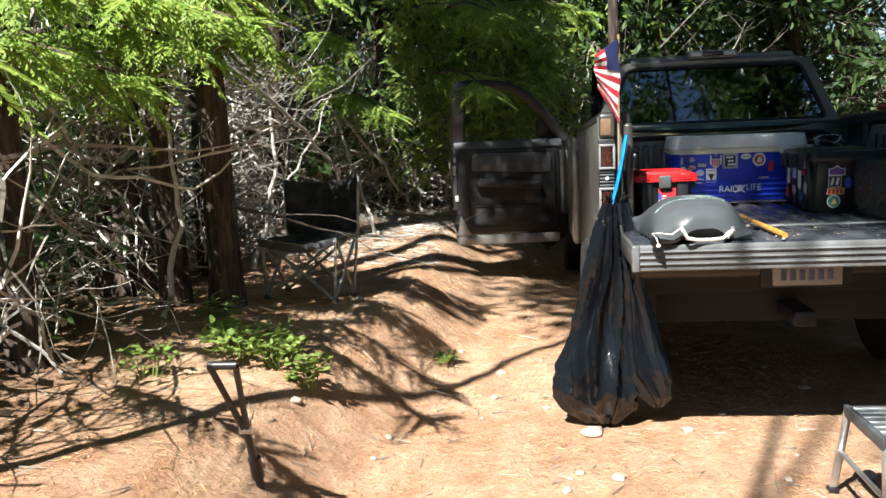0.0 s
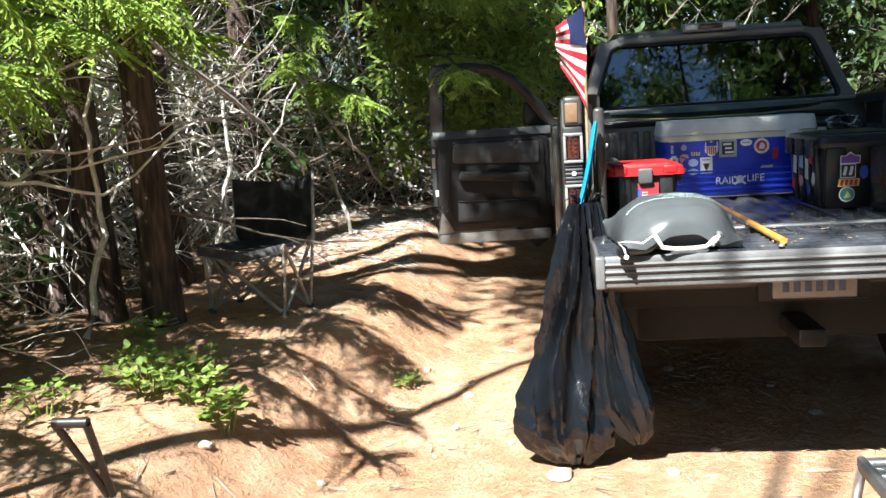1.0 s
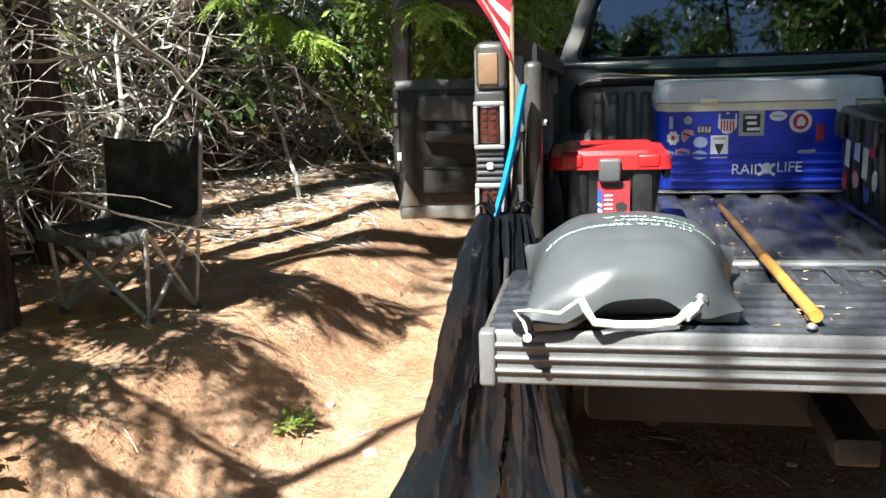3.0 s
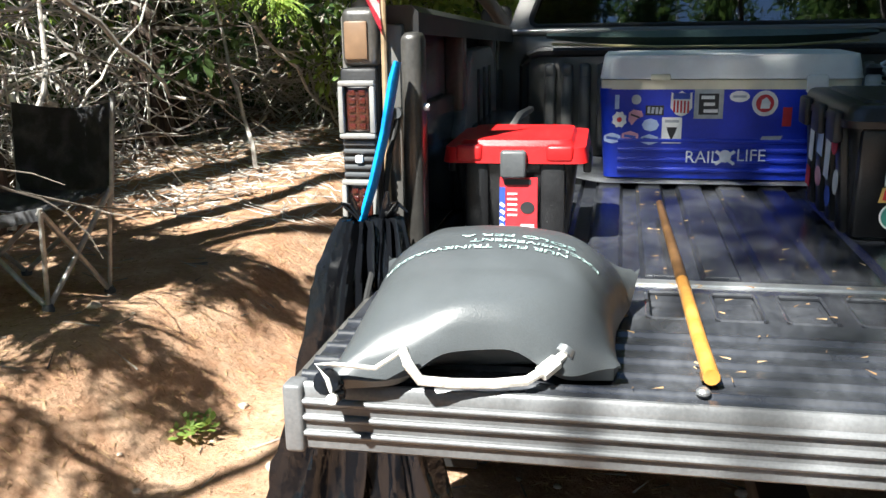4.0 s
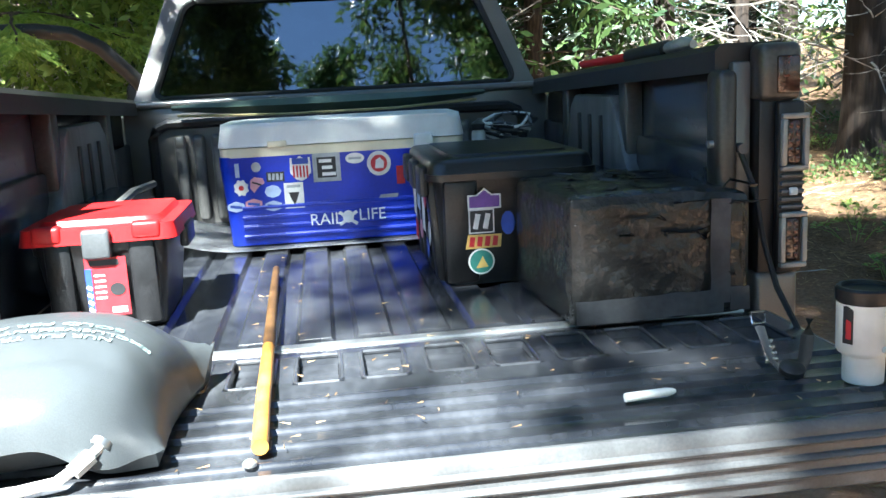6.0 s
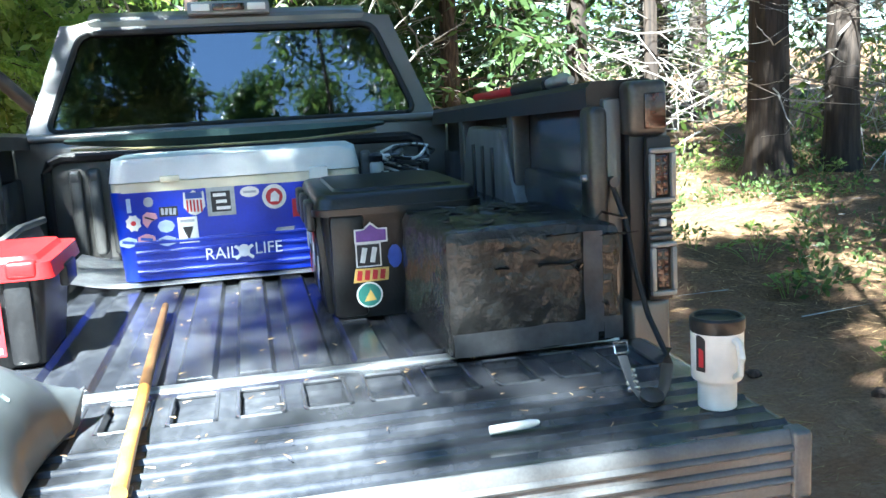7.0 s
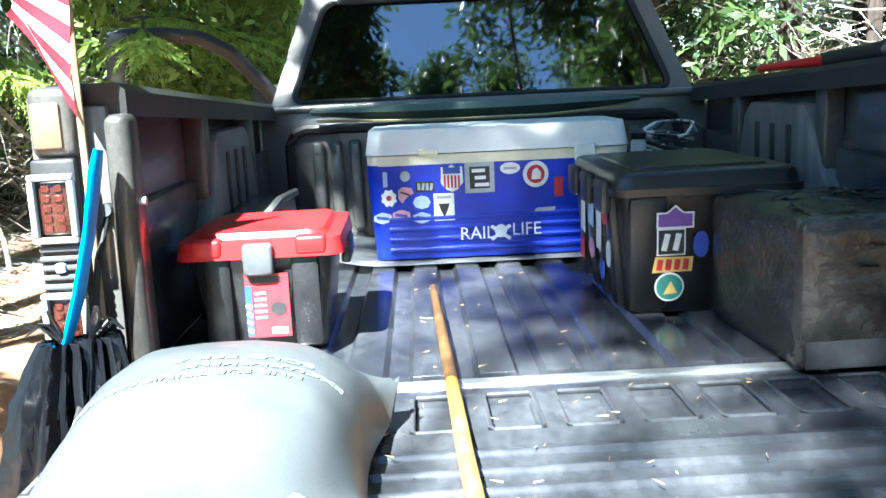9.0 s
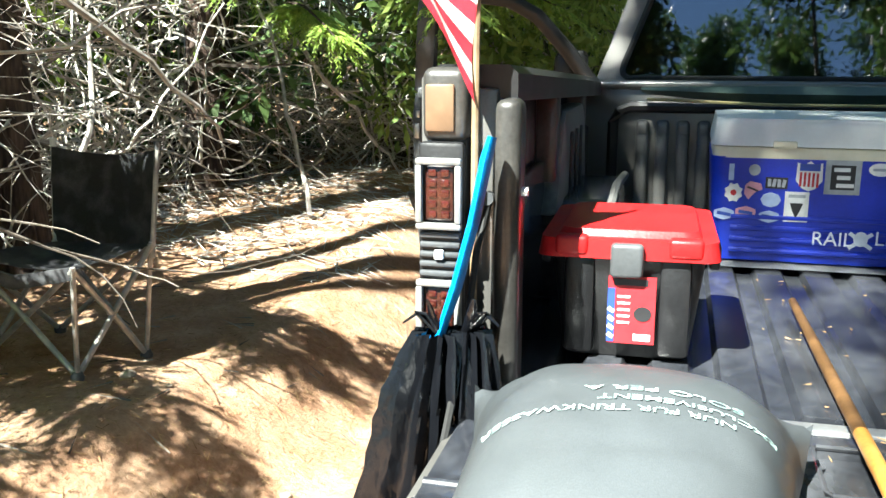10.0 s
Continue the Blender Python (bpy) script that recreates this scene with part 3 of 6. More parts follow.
def cab_back():
    bm = bmesh.new()
    outer = rounded([(-0.86, 0.60), (0.86, 0.60), (0.80, 1.22), (0.755, 1.27), (0.622, 1.652), (0.48, 1.690), (-0.48, 1.690), (-0.622, 1.652), (-0.755, 1.27), (-0.80, 1.22)], 0.03)
    rings = []

    def y_of(z):
        return win_y(max(z, 1.2))
    for d in (0.0, 0.035):
        for pts in (outer, WIN):
            rings.append([bm.verts.new((x, y_of(z) + d, z)) for x, z in pts])
    o0, i0, o1, i1 = rings
    for o, i in ((o0, i0), (o1, i1)):
        es = [bm.edges.new((r[k], r[(k + 1) % len(r)])) for r in (o, i) for k in range(len(r))]
        bmesh.ops.triangle_fill(bm, use_beauty=True, edges=es)
    for p, q in ((o0, o1), (i0, i1)):
        n = len(p)
        for k in range(n):
            bm.faces.new((p[k], p[(k + 1) % n], q[(k + 1) % n], q[k]))
    for f in [f for f in bm.faces if len(f.verts) == 3]:
        c = f.calc_center_median()
        if 1.29 < c.z < 1.615 and abs(c.x) < 0.685 - (c.z - 1.272) * 0.36 - 0.03:
            bm.faces.remove(f)
    return bm


part("back_panel", cab_back(), M_PAINT, cab)
roof = [(1.92, 1.672), (1.98, 1.712), (2.30, 1.735), (2.90, 1.73), (3.10, 1.70), (3.10, 1.66), (1.92, 1.655)]
part("roof", prism(roof, -0.53, 0.53, "x", 0.018), M_PAINT, cab)
for sx in (-1, 1):
    pil = [(1.78, 1.20), (1.94, 1.665), (3.10, 1.68), (3.15, 1.65), (2.10, 1.62), (1.95, 1.20)]
    bm = bmesh.new()
    lo = [bm.verts.new((sx * (0.785 - (z - 1.2) * 0.34), y, z)) for y, z in pil]
    hi = [bm.verts.new((sx * (0.74 - (z - 1.2) * 0.34), y, z)) for y, z in pil]
    n = len(pil)
    for i in range(n):
        bm.faces.new((lo[i], lo[(i + 1) % n], hi[(i + 1) % n], hi[i]))
    bm.faces.new(lo[::-1])
    bm.faces.new(hi)
    part("roof_pillar", bm, M_PAINT, cab)
part("body_side", box(0.88, 0.93, 1.75, 4.9, 0.50, 1.20, 0.02), M_PAINT, cab)
part("body_side", box(-0.93, -0.88, 1.75, 2.55, 0.50, 1.20, 0.02), M_PAINT, cab)
part("body_side", box(-0.93, -0.88, 3.55, 4.9, 0.50, 1.20, 0.02), M_PAINT, cab)
part("cab_floor", box(-0.88, 0.88, 1.78, 3.6, 0.50, 0.55, 0.01), M_DARK, cab)
part("dashboard", box(-0.86, 0.86, 3.15, 3.55, 0.95, 1.15, 0.03), M_DARK, cab)
part("hood", prism([(3.5, 0.55), (3.5, 1.14), (4.2, 1.12), (4.95, 1.04), (5.0, 0.55)], -0.88, 0.88, "x", 0.03), M_PAINT, cab)
part("windscreen", prism([(3.08, 1.735), (3.10, 1.735), (3.56, 1.14), (3.54, 1.14)], -0.70, 0.70, "x"), M_WINDOW, cab).visible_shadow = False
glass = bmesh.new()
gv = [glass.verts.new((x * 1.01, win_y(z) + 0.012, z)) for x, z in WIN]
gw = [glass.verts.new((x * 1.01, win_y(z) + 0.017, z)) for x, z in WIN]
glass.faces.new(gv)
glass.faces.new(gw[::-1])
for k in range(len(WIN)):
    glass.faces.new((gv[k], gv[(k + 1) % len(WIN)], gw[(k + 1) % len(WIN)], gw[k]))
pane = part("rear_window", glass, M_WINDOW, cab, "dark tinted rear window reflecting sky and branches")
pane.visible_shadow = False
part("window_seal", tube([(x * 1.0, win_y(z) + 0.002, z) for x, z in WIN + WIN[:1]], 0.011, 6), M_RUBBER, cab)
brake = new("high_brake_light")
brake.parent = cab
part("housing", prism([(1.885, 1.685), (1.90, 1.735), (1.98, 1.735), (1.99, 1.685)], -0.155, 0.155, "x", 0.008), M_LAMP_SILVER, brake)
part("red_lens", box(-0.06, 0.06, 1.878, 1.892, 1.697, 1.724, 0.004), M_LENS, brake)
for sx in (-1, 1):
    part("cargo_lens", box(sx * 0.105 - 0.035, sx * 0.105 + 0.035, 1.878, 1.892, 1.697, 1.724, 0.004), M_WHITE_LENS, brake)

# seats behind the glass
for cx, w in ((-0.40, 0.15), (0.02, 0.11), (0.40, 0.15)):
    seat = new("seat")
    seat.parent = cab
    part("seat_back", box(cx - w - 0.08, cx + w + 0.08, 2.30, 2.44, 0.70, 1.30, 0.05, 3), M_SEAT, seat)
    part("headrest", box(cx - w, cx + w, 2.31, 2.42, 1.34, 1.49, 0.045, 4), M_SEAT, seat)
    for sx in (-0.05, 0.05):
        part("headrest_post", tube([(cx + sx, 2.37, 1.29), (cx + sx, 2.37, 1.36)], 0.007, 6), M_STEEL, seat)
green = bmesh.new()
for k in range(7):
    x = 0.155 + 0.02 * k
    tube([(x, 2.06 + 0.01 * (k % 2), 1.30), (x + 0.004, 2.05, 1.42), (x + 0.006 * math.sin(k), 2.06, 1.53 + 0.02 * (k % 3))], 0.008, 5, green)
tagged(part("green_scarf", green, M_GREEN_CLOTH), "bright green fringed cloth hanging inside the rear window", "cloth")

# front door standing open
door = new("front_door")
door.parent = truck
door["label"] = "open driver's door with dark inner panel and bright sill edge"
DOOR = pose(-0.93, 3.52, 0, 0, 0, 188)


def door_part(nm, bm, mat, label=""):
    return part(nm, moved(bm, DOOR), mat, door, label)


DOOR_SHELL = rounded([(0.0, 0.36), (0.0, 1.13), (0.93, 1.145), (0.955, 1.02), (0.950, 0.62), (0.925, 0.315), (0.06, 0.315)], 0.05)
door_part("door_shell", prism(DOOR_SHELL, -0.055, 0.045, "y", 0.008), M_PAINT)
door_part("door_lip", prism(rounded([(0.04, 0.40), (0.04, 1.12), (0.90, 1.13), (0.915, 0.62), (0.885, 0.40)], 0.07), 0.040, 0.062, "y", 0.008), M_BLACK, "black rubber-edged inner lip")
door_part("inner_trim", prism(rounded([(0.08, 0.455), (0.08, 1.085), (0.80, 1.095), (0.825, 0.66), (0.80, 0.455)], 0.07), 0.062, 0.082, "y", 0.008), M_DARK, "black inner door panel")
door_part("upper_panel", prism(rounded([(0.12, 0.90), (0.12, 1.065), (0.775, 1.075), (0.79, 0.93)], 0.03), 0.082, 0.098, "y", 0.006), M_LATCH, "grey upper trim with a soft sheen")
door_part("arm_rest", prism(rounded([(0.20, 0.76), (0.20, 0.83), (0.74, 0.87), (0.76, 0.80)], 0.025), 0.080, 0.150, "y", 0.012), M_BLACK)
door_part("pull_cup", prism(rounded([(0.30, 0.86), (0.31, 0.90), (0.52, 0.91), (0.52, 0.875)], 0.012), 0.082, 0.104, "y", 0.004), M_BLACK)
door_part("map_pocket", prism(rounded([(0.14, 0.475), (0.14, 0.62), (0.77, 0.64), (0.77, 0.475)], 0.03), 0.080, 0.118, "y", 0.008), M_DARK)
door_part("pocket_edge", tube([(0.15, 0.118, 0.615), (0.45, 0.121, 0.628), (0.76, 0.118, 0.635)], 0.008, 6), M_BLACK)
door_part("speaker_grille", moved(lathe([(0.002, 0), (0.085, 0), (0.085, 0.006), (0.07, 0.010), (0.002, 0.010)], 28), pose(0.26, 0.082, 0.70, -90, 0, 0)), M_BLACK)
door_part("belt_cap", prism([(-0.03, 1.125), (-0.035, 1.165), (0.05, 1.175), (0.075, 1.115)], 0.02, 0.93, "x", 0.008), M_LATCH, "grey cap along the window line")
door_part("bottom_edge", prism(rounded([(0.05, 0.305), (0.05, 0.385), (0.88, 0.385), (0.935, 0.40), (0.925, 0.305)], 0.02), 0.046, 0.058, "y", 0.004), M_DOOR_EDGE, "bright sunlit bottom edge of the door")
door_part("latch_edge", prism([(0.925, 0.36), (0.952, 0.62), (0.956, 1.02), (0.94, 1.14), (0.905, 1.14), (0.918, 0.62), (0.895, 0.39)], 0.046, 0.060, "y", 0.004), M_LATCH, "grey latch edge of the door")
door_part("corner_plate", prism(rounded([(0.79, 0.39), (0.915, 0.60), (0.945, 0.60), (0.925, 0.385)], 0.02), 0.058, 0.064, "y", 0.003), M_DOOR_EDGE)
door_part("latch", box(0.918, 0.946, 0.058, 0.074, 0.90, 0.98, 0.005), M_STEEL)
door_part("latch", box(0.916, 0.938, 0.058, 0.070, 1.01, 1.05, 0.005), M_STEEL)
door_part("check_sticker", box(0.905, 0.932, 0.060, 0.0645, 0.68, 0.73, 0.001), M_WHITE)
door_part("frame_post", prism(rounded([(0.845, 1.15), (0.825, 1.60), (0.80, 1.66), (0.90, 1.665), (0.930, 1.60), (0.950, 1.14)], 0.03), -0.035, 0.035, "y", 0.008), M_LATCH, "grey rear post of the window frame")
door_part("post_seal", tube([(0.842, 0.036, 1.16), (0.822, 0.036, 1.59), (0.79, 0.036, 1.625)], 0.010, 6), M_RUBBER)
door_part("window_frame", tube([(0.905, 0.0, 1.645), (0.80, 0.0, 1.650), (0.62, 0.0, 1.648), (0.45, 0.0, 1.625), (0.30, 0.0, 1.545), (0.14, 0.0, 1.37), (-0.02, 0.0, 1.16)], [0.026, 0.030, 0.031, 0.031, 0.031, 0.032, 0.034], 10, flat=1.3), M_BLACK, "black curved window frame of the door")
door_part("frame_cap", tube([(0.915, 0.0, 1.662), (0.80, 0.0, 1.678)], [0.016, 0.012], 8), M_CHROME)
door_part("side_mirror", prism(rounded([(0.02, 1.17), (0.02, 1.37), (0.20, 1.36), (0.21, 1.18)], 0.05), -0.20, -0.07, "y", 0.02), M_BLACK)

# bumper, plate, wheels, underbody
bumper = new("rear_bumper")
bumper.parent = truck
part("bumper_bar", prism([(-0.15, 0.585), (-0.17, 0.60), (-0.17, 0.645), (-0.14, 0.665), (0.02, 0.665), (0.02, 0.585)], -0.86, 0.86, "x", 0.010), M_BUMPER, bumper)
part("bumper_valance", prism([(0.10, 0.46), (0.07, 0.52), (0.02, 0.583), (0.12, 0.583), (0.14, 0.46)], -0.84, 0.84, "x", 0.012), M_RUBBER, bumper, "black lower valance")
part("step_pad", box(-0.80, 0.80, -0.15, 0.0, 0.664, 0.676, 0.004), M_BLACK, bumper)
part("tow_hitch", box(-0.05, 0.05, -0.20, 0.10, 0.36, 0.43, 0.01), M_BLACK, bumper)
part("plate_recess", box(-0.19, 0.21, -0.176, -0.130, 0.535, 0.655, 0.008), M_BLACK, bumper)
plate = part("licence_plate", box(-0.14, 0.16, -0.184, -0.178, 0.545, 0.645, 0.006), M_PLATE, bumper)
for k in range(6):
    part("plate_bar", box(-0.105 + 0.04 * k, -0.08 + 0.04 * k, -0.188, -0.183, 0.57, 0.62, 0.002), M_PLATE_INK, plate)
part("underbody", box(-0.62, 0.62, 0.1, 4.6, 0.32, 0.62, 0.03), M_RUBBER, truck)
for sx in (-1, 1):
    for wy in (0.94, 4.35):
        wheel = new("wheel")
        wheel.parent = truck
        ms = Matrix.Translation((sx * 0.80, wy, 0.28)) @ Euler((0, radians(90), 0)).to_matrix().to_4x4()
        part("tyre", moved(lathe([(0.20, -0.115), (0.33, -0.115), (0.365, -0.09), (0.37, 0.09), (0.33, 0.115), (0.20, 0.115)], 36), ms), M_RUBBER, wheel)
        part("rim", moved(lathe([(0.05, -0.10), (0.20, -0.10), (0.205, 0.10), (0.05, 0.09)], 24), ms), M_STEEL, wheel)
    part("mud_flap", box(sx * 0.80 - 0.12, sx * 0.80 + 0.12, 0.42, 0.435, 0.12, 0.55, 0.004), M_RUBBER, truck)


# ---- things in the bed ----
def text_mesh(name, words, size, m, mat, parent, label=""):
    cu = bpy.data.curves.new(name, "FONT")
    cu.body, cu.size, cu.align_x, cu.align_y, cu.extrude = words, size, "CENTER", "CENTER", 0.0006
    tmp = bpy.data.objects.new(name, cu)
    me = bpy.data.meshes.new_from_object(tmp)
    bpy.data.objects.remove(tmp)
    me.materials.clear()
    me.materials.append(mat)
    ob = new(name, me)
    ob.parent = parent
    ob.matrix_basis = m
    if label:
        ob["label"] = label
    return ob


UP = Euler((radians(90), 0, 0)).to_matrix().to_4x4()     # lies in the x-z plane, read from behind the truck


# cooler
CX, CY = -0.02, 1.23
cooler = thing("cooler", "large blue cooler with white lid and many stickers", "cooler", (CX + 0.008, CY, BED + 0.022), -1.0)
cooler.scale = (0.962, 1.0, 1.0)
part("body", frustum(0.375, 0.185, 0.392, 0.20, 0.0, 0.275, 0.035, seg=6), M_COOLER, cooler)
for k in range(4):
    part("rib", tube([(-0.33, -0.1875 - 0.0005 * k, 0.028 + 0.03 * k), (0.33, -0.1875 - 0.0005 * k, 0.028 + 0.03 * k)], 0.008, 8), M_COOLER, cooler)
part("rim", frustum(0.388, 0.200, 0.388, 0.200, 0.272, 0.300, 0.035, seg=6), M_CREAM, cooler, "yellowed cream rim")
lid_bm = frustum(0.392, 0.205, 0.380, 0.193, 0.303, 0.372, 0.04, seg=6)
bmesh.ops.bevel(lid_bm, geom=[e for e in lid_bm.edges if all(v.co.z > 0.37 for v in e.verts)], offset=0.018, segments=3, affect="EDGES", profile=0.5)
lid = part("lid", lid_bm, M_COOLER_LID, cooler, "scuffed white lid")
part("latch", box(0.225, 0.285, -0.222, -0.200, 0.262, 0.315, 0.006), M_COOLER_LID, lid)
part("hinge_tab", box(-0.235, -0.175, -0.212, -0.203, 0.300, 0.318, 0.004), M_CREAM, lid)


# red-lidded tote
tote = thing("storage_tote", "black plastic storage tote with bright red lid and grey latch", "storage tote", (-0.558, 0.365, BED + 0.010), 1.0)
part("body", frustum(0.115, 0.150, 0.138, 0.175, 0.0, 0.20, 0.03), M_TOTE, tote)
for x in (-0.085, 0.085):
    part("corner_rib", box(x - 0.028, x + 0.028, -0.180, -0.150, 0.01, 0.20, 0.01), M_TOTE, tote)
lid_bm = frustum(0.162, 0.190, 0.156, 0.186, 0.192, 0.226, 0.03)
lid = part("lid", lid_bm, M_RED, tote)
part("lid_panel", frustum(0.130, 0.160, 0.122, 0.150, 0.225, 0.238, 0.03), M_RED, lid)
for x in (-0.10, 0.10):
    part("lid_ridge", box(x - 0.030, x + 0.030, -0.193, -0.160, 0.196, 0.232, 0.008, 3), M_RED, lid)
for x in (-0.158, 0.158):
    part("side_handle", box(x - 0.010, x + 0.010, -0.06, 0.06, 0.150, 0.200, 0.006), M_TOTE, tote)
part("front_latch", box(-0.030, 0.028, -0.204, -0.182, 0.160, 0.222, 0.008, 3), M_LATCH, lid, "grey front latch")

# dark tote with stickers
tote2 = thing("storage_tote", "black lidded plastic tote covered in stickers, in the truck bed", "storage tote", (0.362, 0.585, BED + 0.010), 0.0)
part("body", frustum(0.165, 0.235, 0.185, 0.255, 0.0, 0.265, 0.03), M_TOTE, tote2)


def leaning_rib(x0, x1, y0, y1, z0, z1, lean_y, bevel):
    """An upright rib that leans out with the wall of its tub."""
    bm = box(x0, x1, y0, y1, z0, z1, bevel, 2)
    for v in bm.verts:
        v.co.y -= lean_y * v.co.z
    return bm


for x0, x1 in ((-0.168, -0.085), (0.095, 0.168)):
    part("corner_rib", leaning_rib(x0, x1, -0.246, -0.20, 0.004, 0.256, 0.0755, 0.012), M_TOTE, tote2)
for k in range(4):
    bm = box(-0.182, -0.15, -0.20 + 0.115 * k, -0.145 + 0.115 * k, 0.004, 0.256, 0.010, 2)
    for v in bm.verts:
        v.co.x -= 0.0755 * v.co.z
    part("side_rib", bm, M_TOTE, tote2)
lid2_bm = frustum(0.200, 0.276, 0.192, 0.266, 0.268, 0.306, 0.04)
bmesh.ops.bevel(lid2_bm, geom=[e for e in lid2_bm.edges if all(v.co.z > 0.30 for v in e.verts)], offset=0.014, segments=3, affect="EDGES", profile=0.5)
lid2 = part("lid", lid2_bm, M_TOTE, tote2)
part("lid_lip", frustum(0.205, 0.281, 0.205, 0.281, 0.256, 0.272, 0.04), M_TOTE, lid2)
part("lid_panel", frustum(0.150, 0.215, 0.145, 0.210, 0.304, 0.312, 0.03), M_TOTE, lid2)
for y in (-0.17, 0.0, 0.17):
    part("side_latch", box(-0.218, -0.196, y - 0.045, y + 0.045, 0.215, 0.288, 0.008), M_BLACK, lid2)

# box wrapped in black bags and tape
wrap = thing("wrapped_box", "large box wrapped in crinkled black bags and grey tape", "box", (0.556, 0.115, BED + 0.006), 3.0)
wb = box(-0.188, 0.188, -0.205, 0.205, 0.0, 0.262, 0.022, 2)
bmesh.ops.subdivide_edges(wb, edges=wb.edges[:], cuts=21, use_grid_fill=True)


def crumple(p):
    """Sharp folds of slack film, running slantwise."""
    q = Vector((p.x * 1.0 + p.z * 0.5, p.y, p.z * 0.8 - p.x * 0.3))
    a = 1 - 2 * abs(noise.noise(q * 8))
    b = 1 - 2 * abs(noise.noise(q * 19 + Vector((7, 0, 0))))
    c = 1 - 2 * abs(noise.noise(q * 37 + Vector((0, 5, 0))))
    return 0.006 * a + 0.0035 * b + 0.0018 * c - 0.005


for v in wb.verts:
    out = Vector((v.co.x / 0.188, v.co.y / 0.205, max(0.0, v.co.z - 0.12) / 0.142))
    out = Vector(tuple(c ** 5 if abs(c) <= 1 else c for c in out))
    ease = min(1.0, v.co.z / 0.03)
    if out.length > 0.01:
        v.co += out.normalized() * crumple(v.co) * ease
    if v.co.z > 0.2:
        v.co.z -= 0.012 * max(0.0, (v.co.x - 0.05) / 0.14)
part("wrapping", wb, M_BOXWRAP, wrap)


def tape(x0, x1, z0, z1, seed):
    """A strip of cloth tape pressed on the slack front, following its folds."""
    bm = bmesh.new()
    nx, nz = max(2, int((x1 - x0) / 0.012)), max(2, int((z1 - z0) / 0.012))
    grid = {}
    for i in range(nx + 1):
        for j in range(nz + 1):
            x, z = x0 + (x1 - x0) * i / nx, z0 + (z1 - z0) * j / nz
            grid[i, j] = bm.verts.new((x + 0.003 * noise.noise((z * 20, seed, 0)), -0.2125 - 0.002 * noise.noise((x * 30, z * 30, seed)), z + 0.003 * noise.noise((x * 20, seed, 4))))
    for i in range(nx):
        for j in range(nz):
            bm.faces.new((grid[i, j], grid[i + 1, j], grid[i + 1, j + 1], grid[i, j + 1]))
    bmesh.ops.solidify(bm, geom=bm.faces[:], thickness=0.002)
    return bm


part("tape_band", tape(-0.182, 0.125, 0.010, 0.058, 1.0), M_TAPE, wrap)
part("tape_band", tape(0.098, 0.140, 0.030, 0.240, 2.0), M_TAPE, wrap)
part("tape_scrap", tape(0.140, 0.182, 0.012, 0.060, 3.0), M_TAPE, wrap)
for k in range(34):
    rr = random.Random(k)
    px, py = rr.uniform(-0.16, 0.15), rr.uniform(-0.18, 0.18)
    hang = rr.random() < 0.3
    a = Vector((px, -0.209, rr.uniform(0.07, 0.23))) if hang else Vector((px, py, 0.258))
    q = [a + Vector((rr.uniform(-0.03, 0.03) * i, (-0.002 if hang else rr.uniform(-0.025, 0.025)) * i, rr.uniform(-0.006, 0.014))) for i in range(4)]
    part("crease", tube(q, [0.004, 0.009, 0.007, 0.001], 5, flat=0.35), M_BOXWRAP, wrap)


# ---- woods ----
def sticks(name, starts, mat, seed, length, lift, radius, bend=0.5, seg=4, twigs=0):
    """Many thin crooked stems in one mesh. starts: list of (x, y, z, heading, share)."""
    rnd = random.Random(seed)
    verts, faces = [], []

    def stem(p, d, ln, r0, kids):
        k = len(verts)
        n = seg
        for i in range(n + 1):
            r = r0 * (1 - 0.8 * i / n) + 0.0008
            u = d.cross(Vector((0.3, 0.5, 0.8))).normalized()
            w = d.cross(u)
            for a in range(3):
                an = 2.094 * a
                verts.append(p + u * r * math.cos(an) + w * r * math.sin(an))
            if kids and i > 0 and rnd.random() < 0.8:
                kd = (d + Vector((rnd.uniform(-1, 1), rnd.uniform(-1, 1), rnd.uniform(-0.7, 0.7))) * 0.9).normalized()
                todo.append((p.copy(), kd, ln * rnd.uniform(0.25, 0.55), r * 0.55, kids - 1))
            p = p + d * (ln / n)
            d = (d + Vector((rnd.uniform(-1, 1), rnd.uniform(-1, 1), rnd.uniform(-1, 1))) * bend * 0.4).normalized()
        for i in range(n):
            for a in range(3):
                b = (a + 1) % 3
                faces.append((k + 3 * i + a, k + 3 * i + b, k + 3 * i + 3 + b, k + 3 * i + 3 + a))

    todo = []
    for (x, y, z, hx, hy, hz) in starts:
        d = Vector((hx, hy, hz)).normalized()
        todo.append((Vector((x, y, z)), d, length * rnd.uniform(0.45, 1.3), radius * rnd.uniform(0.5, 1.4), twigs))
        while todo:
            stem(*todo.pop())
    ob = from_arrays(name, [tuple(v) for v in verts], faces, mat)
    return ob


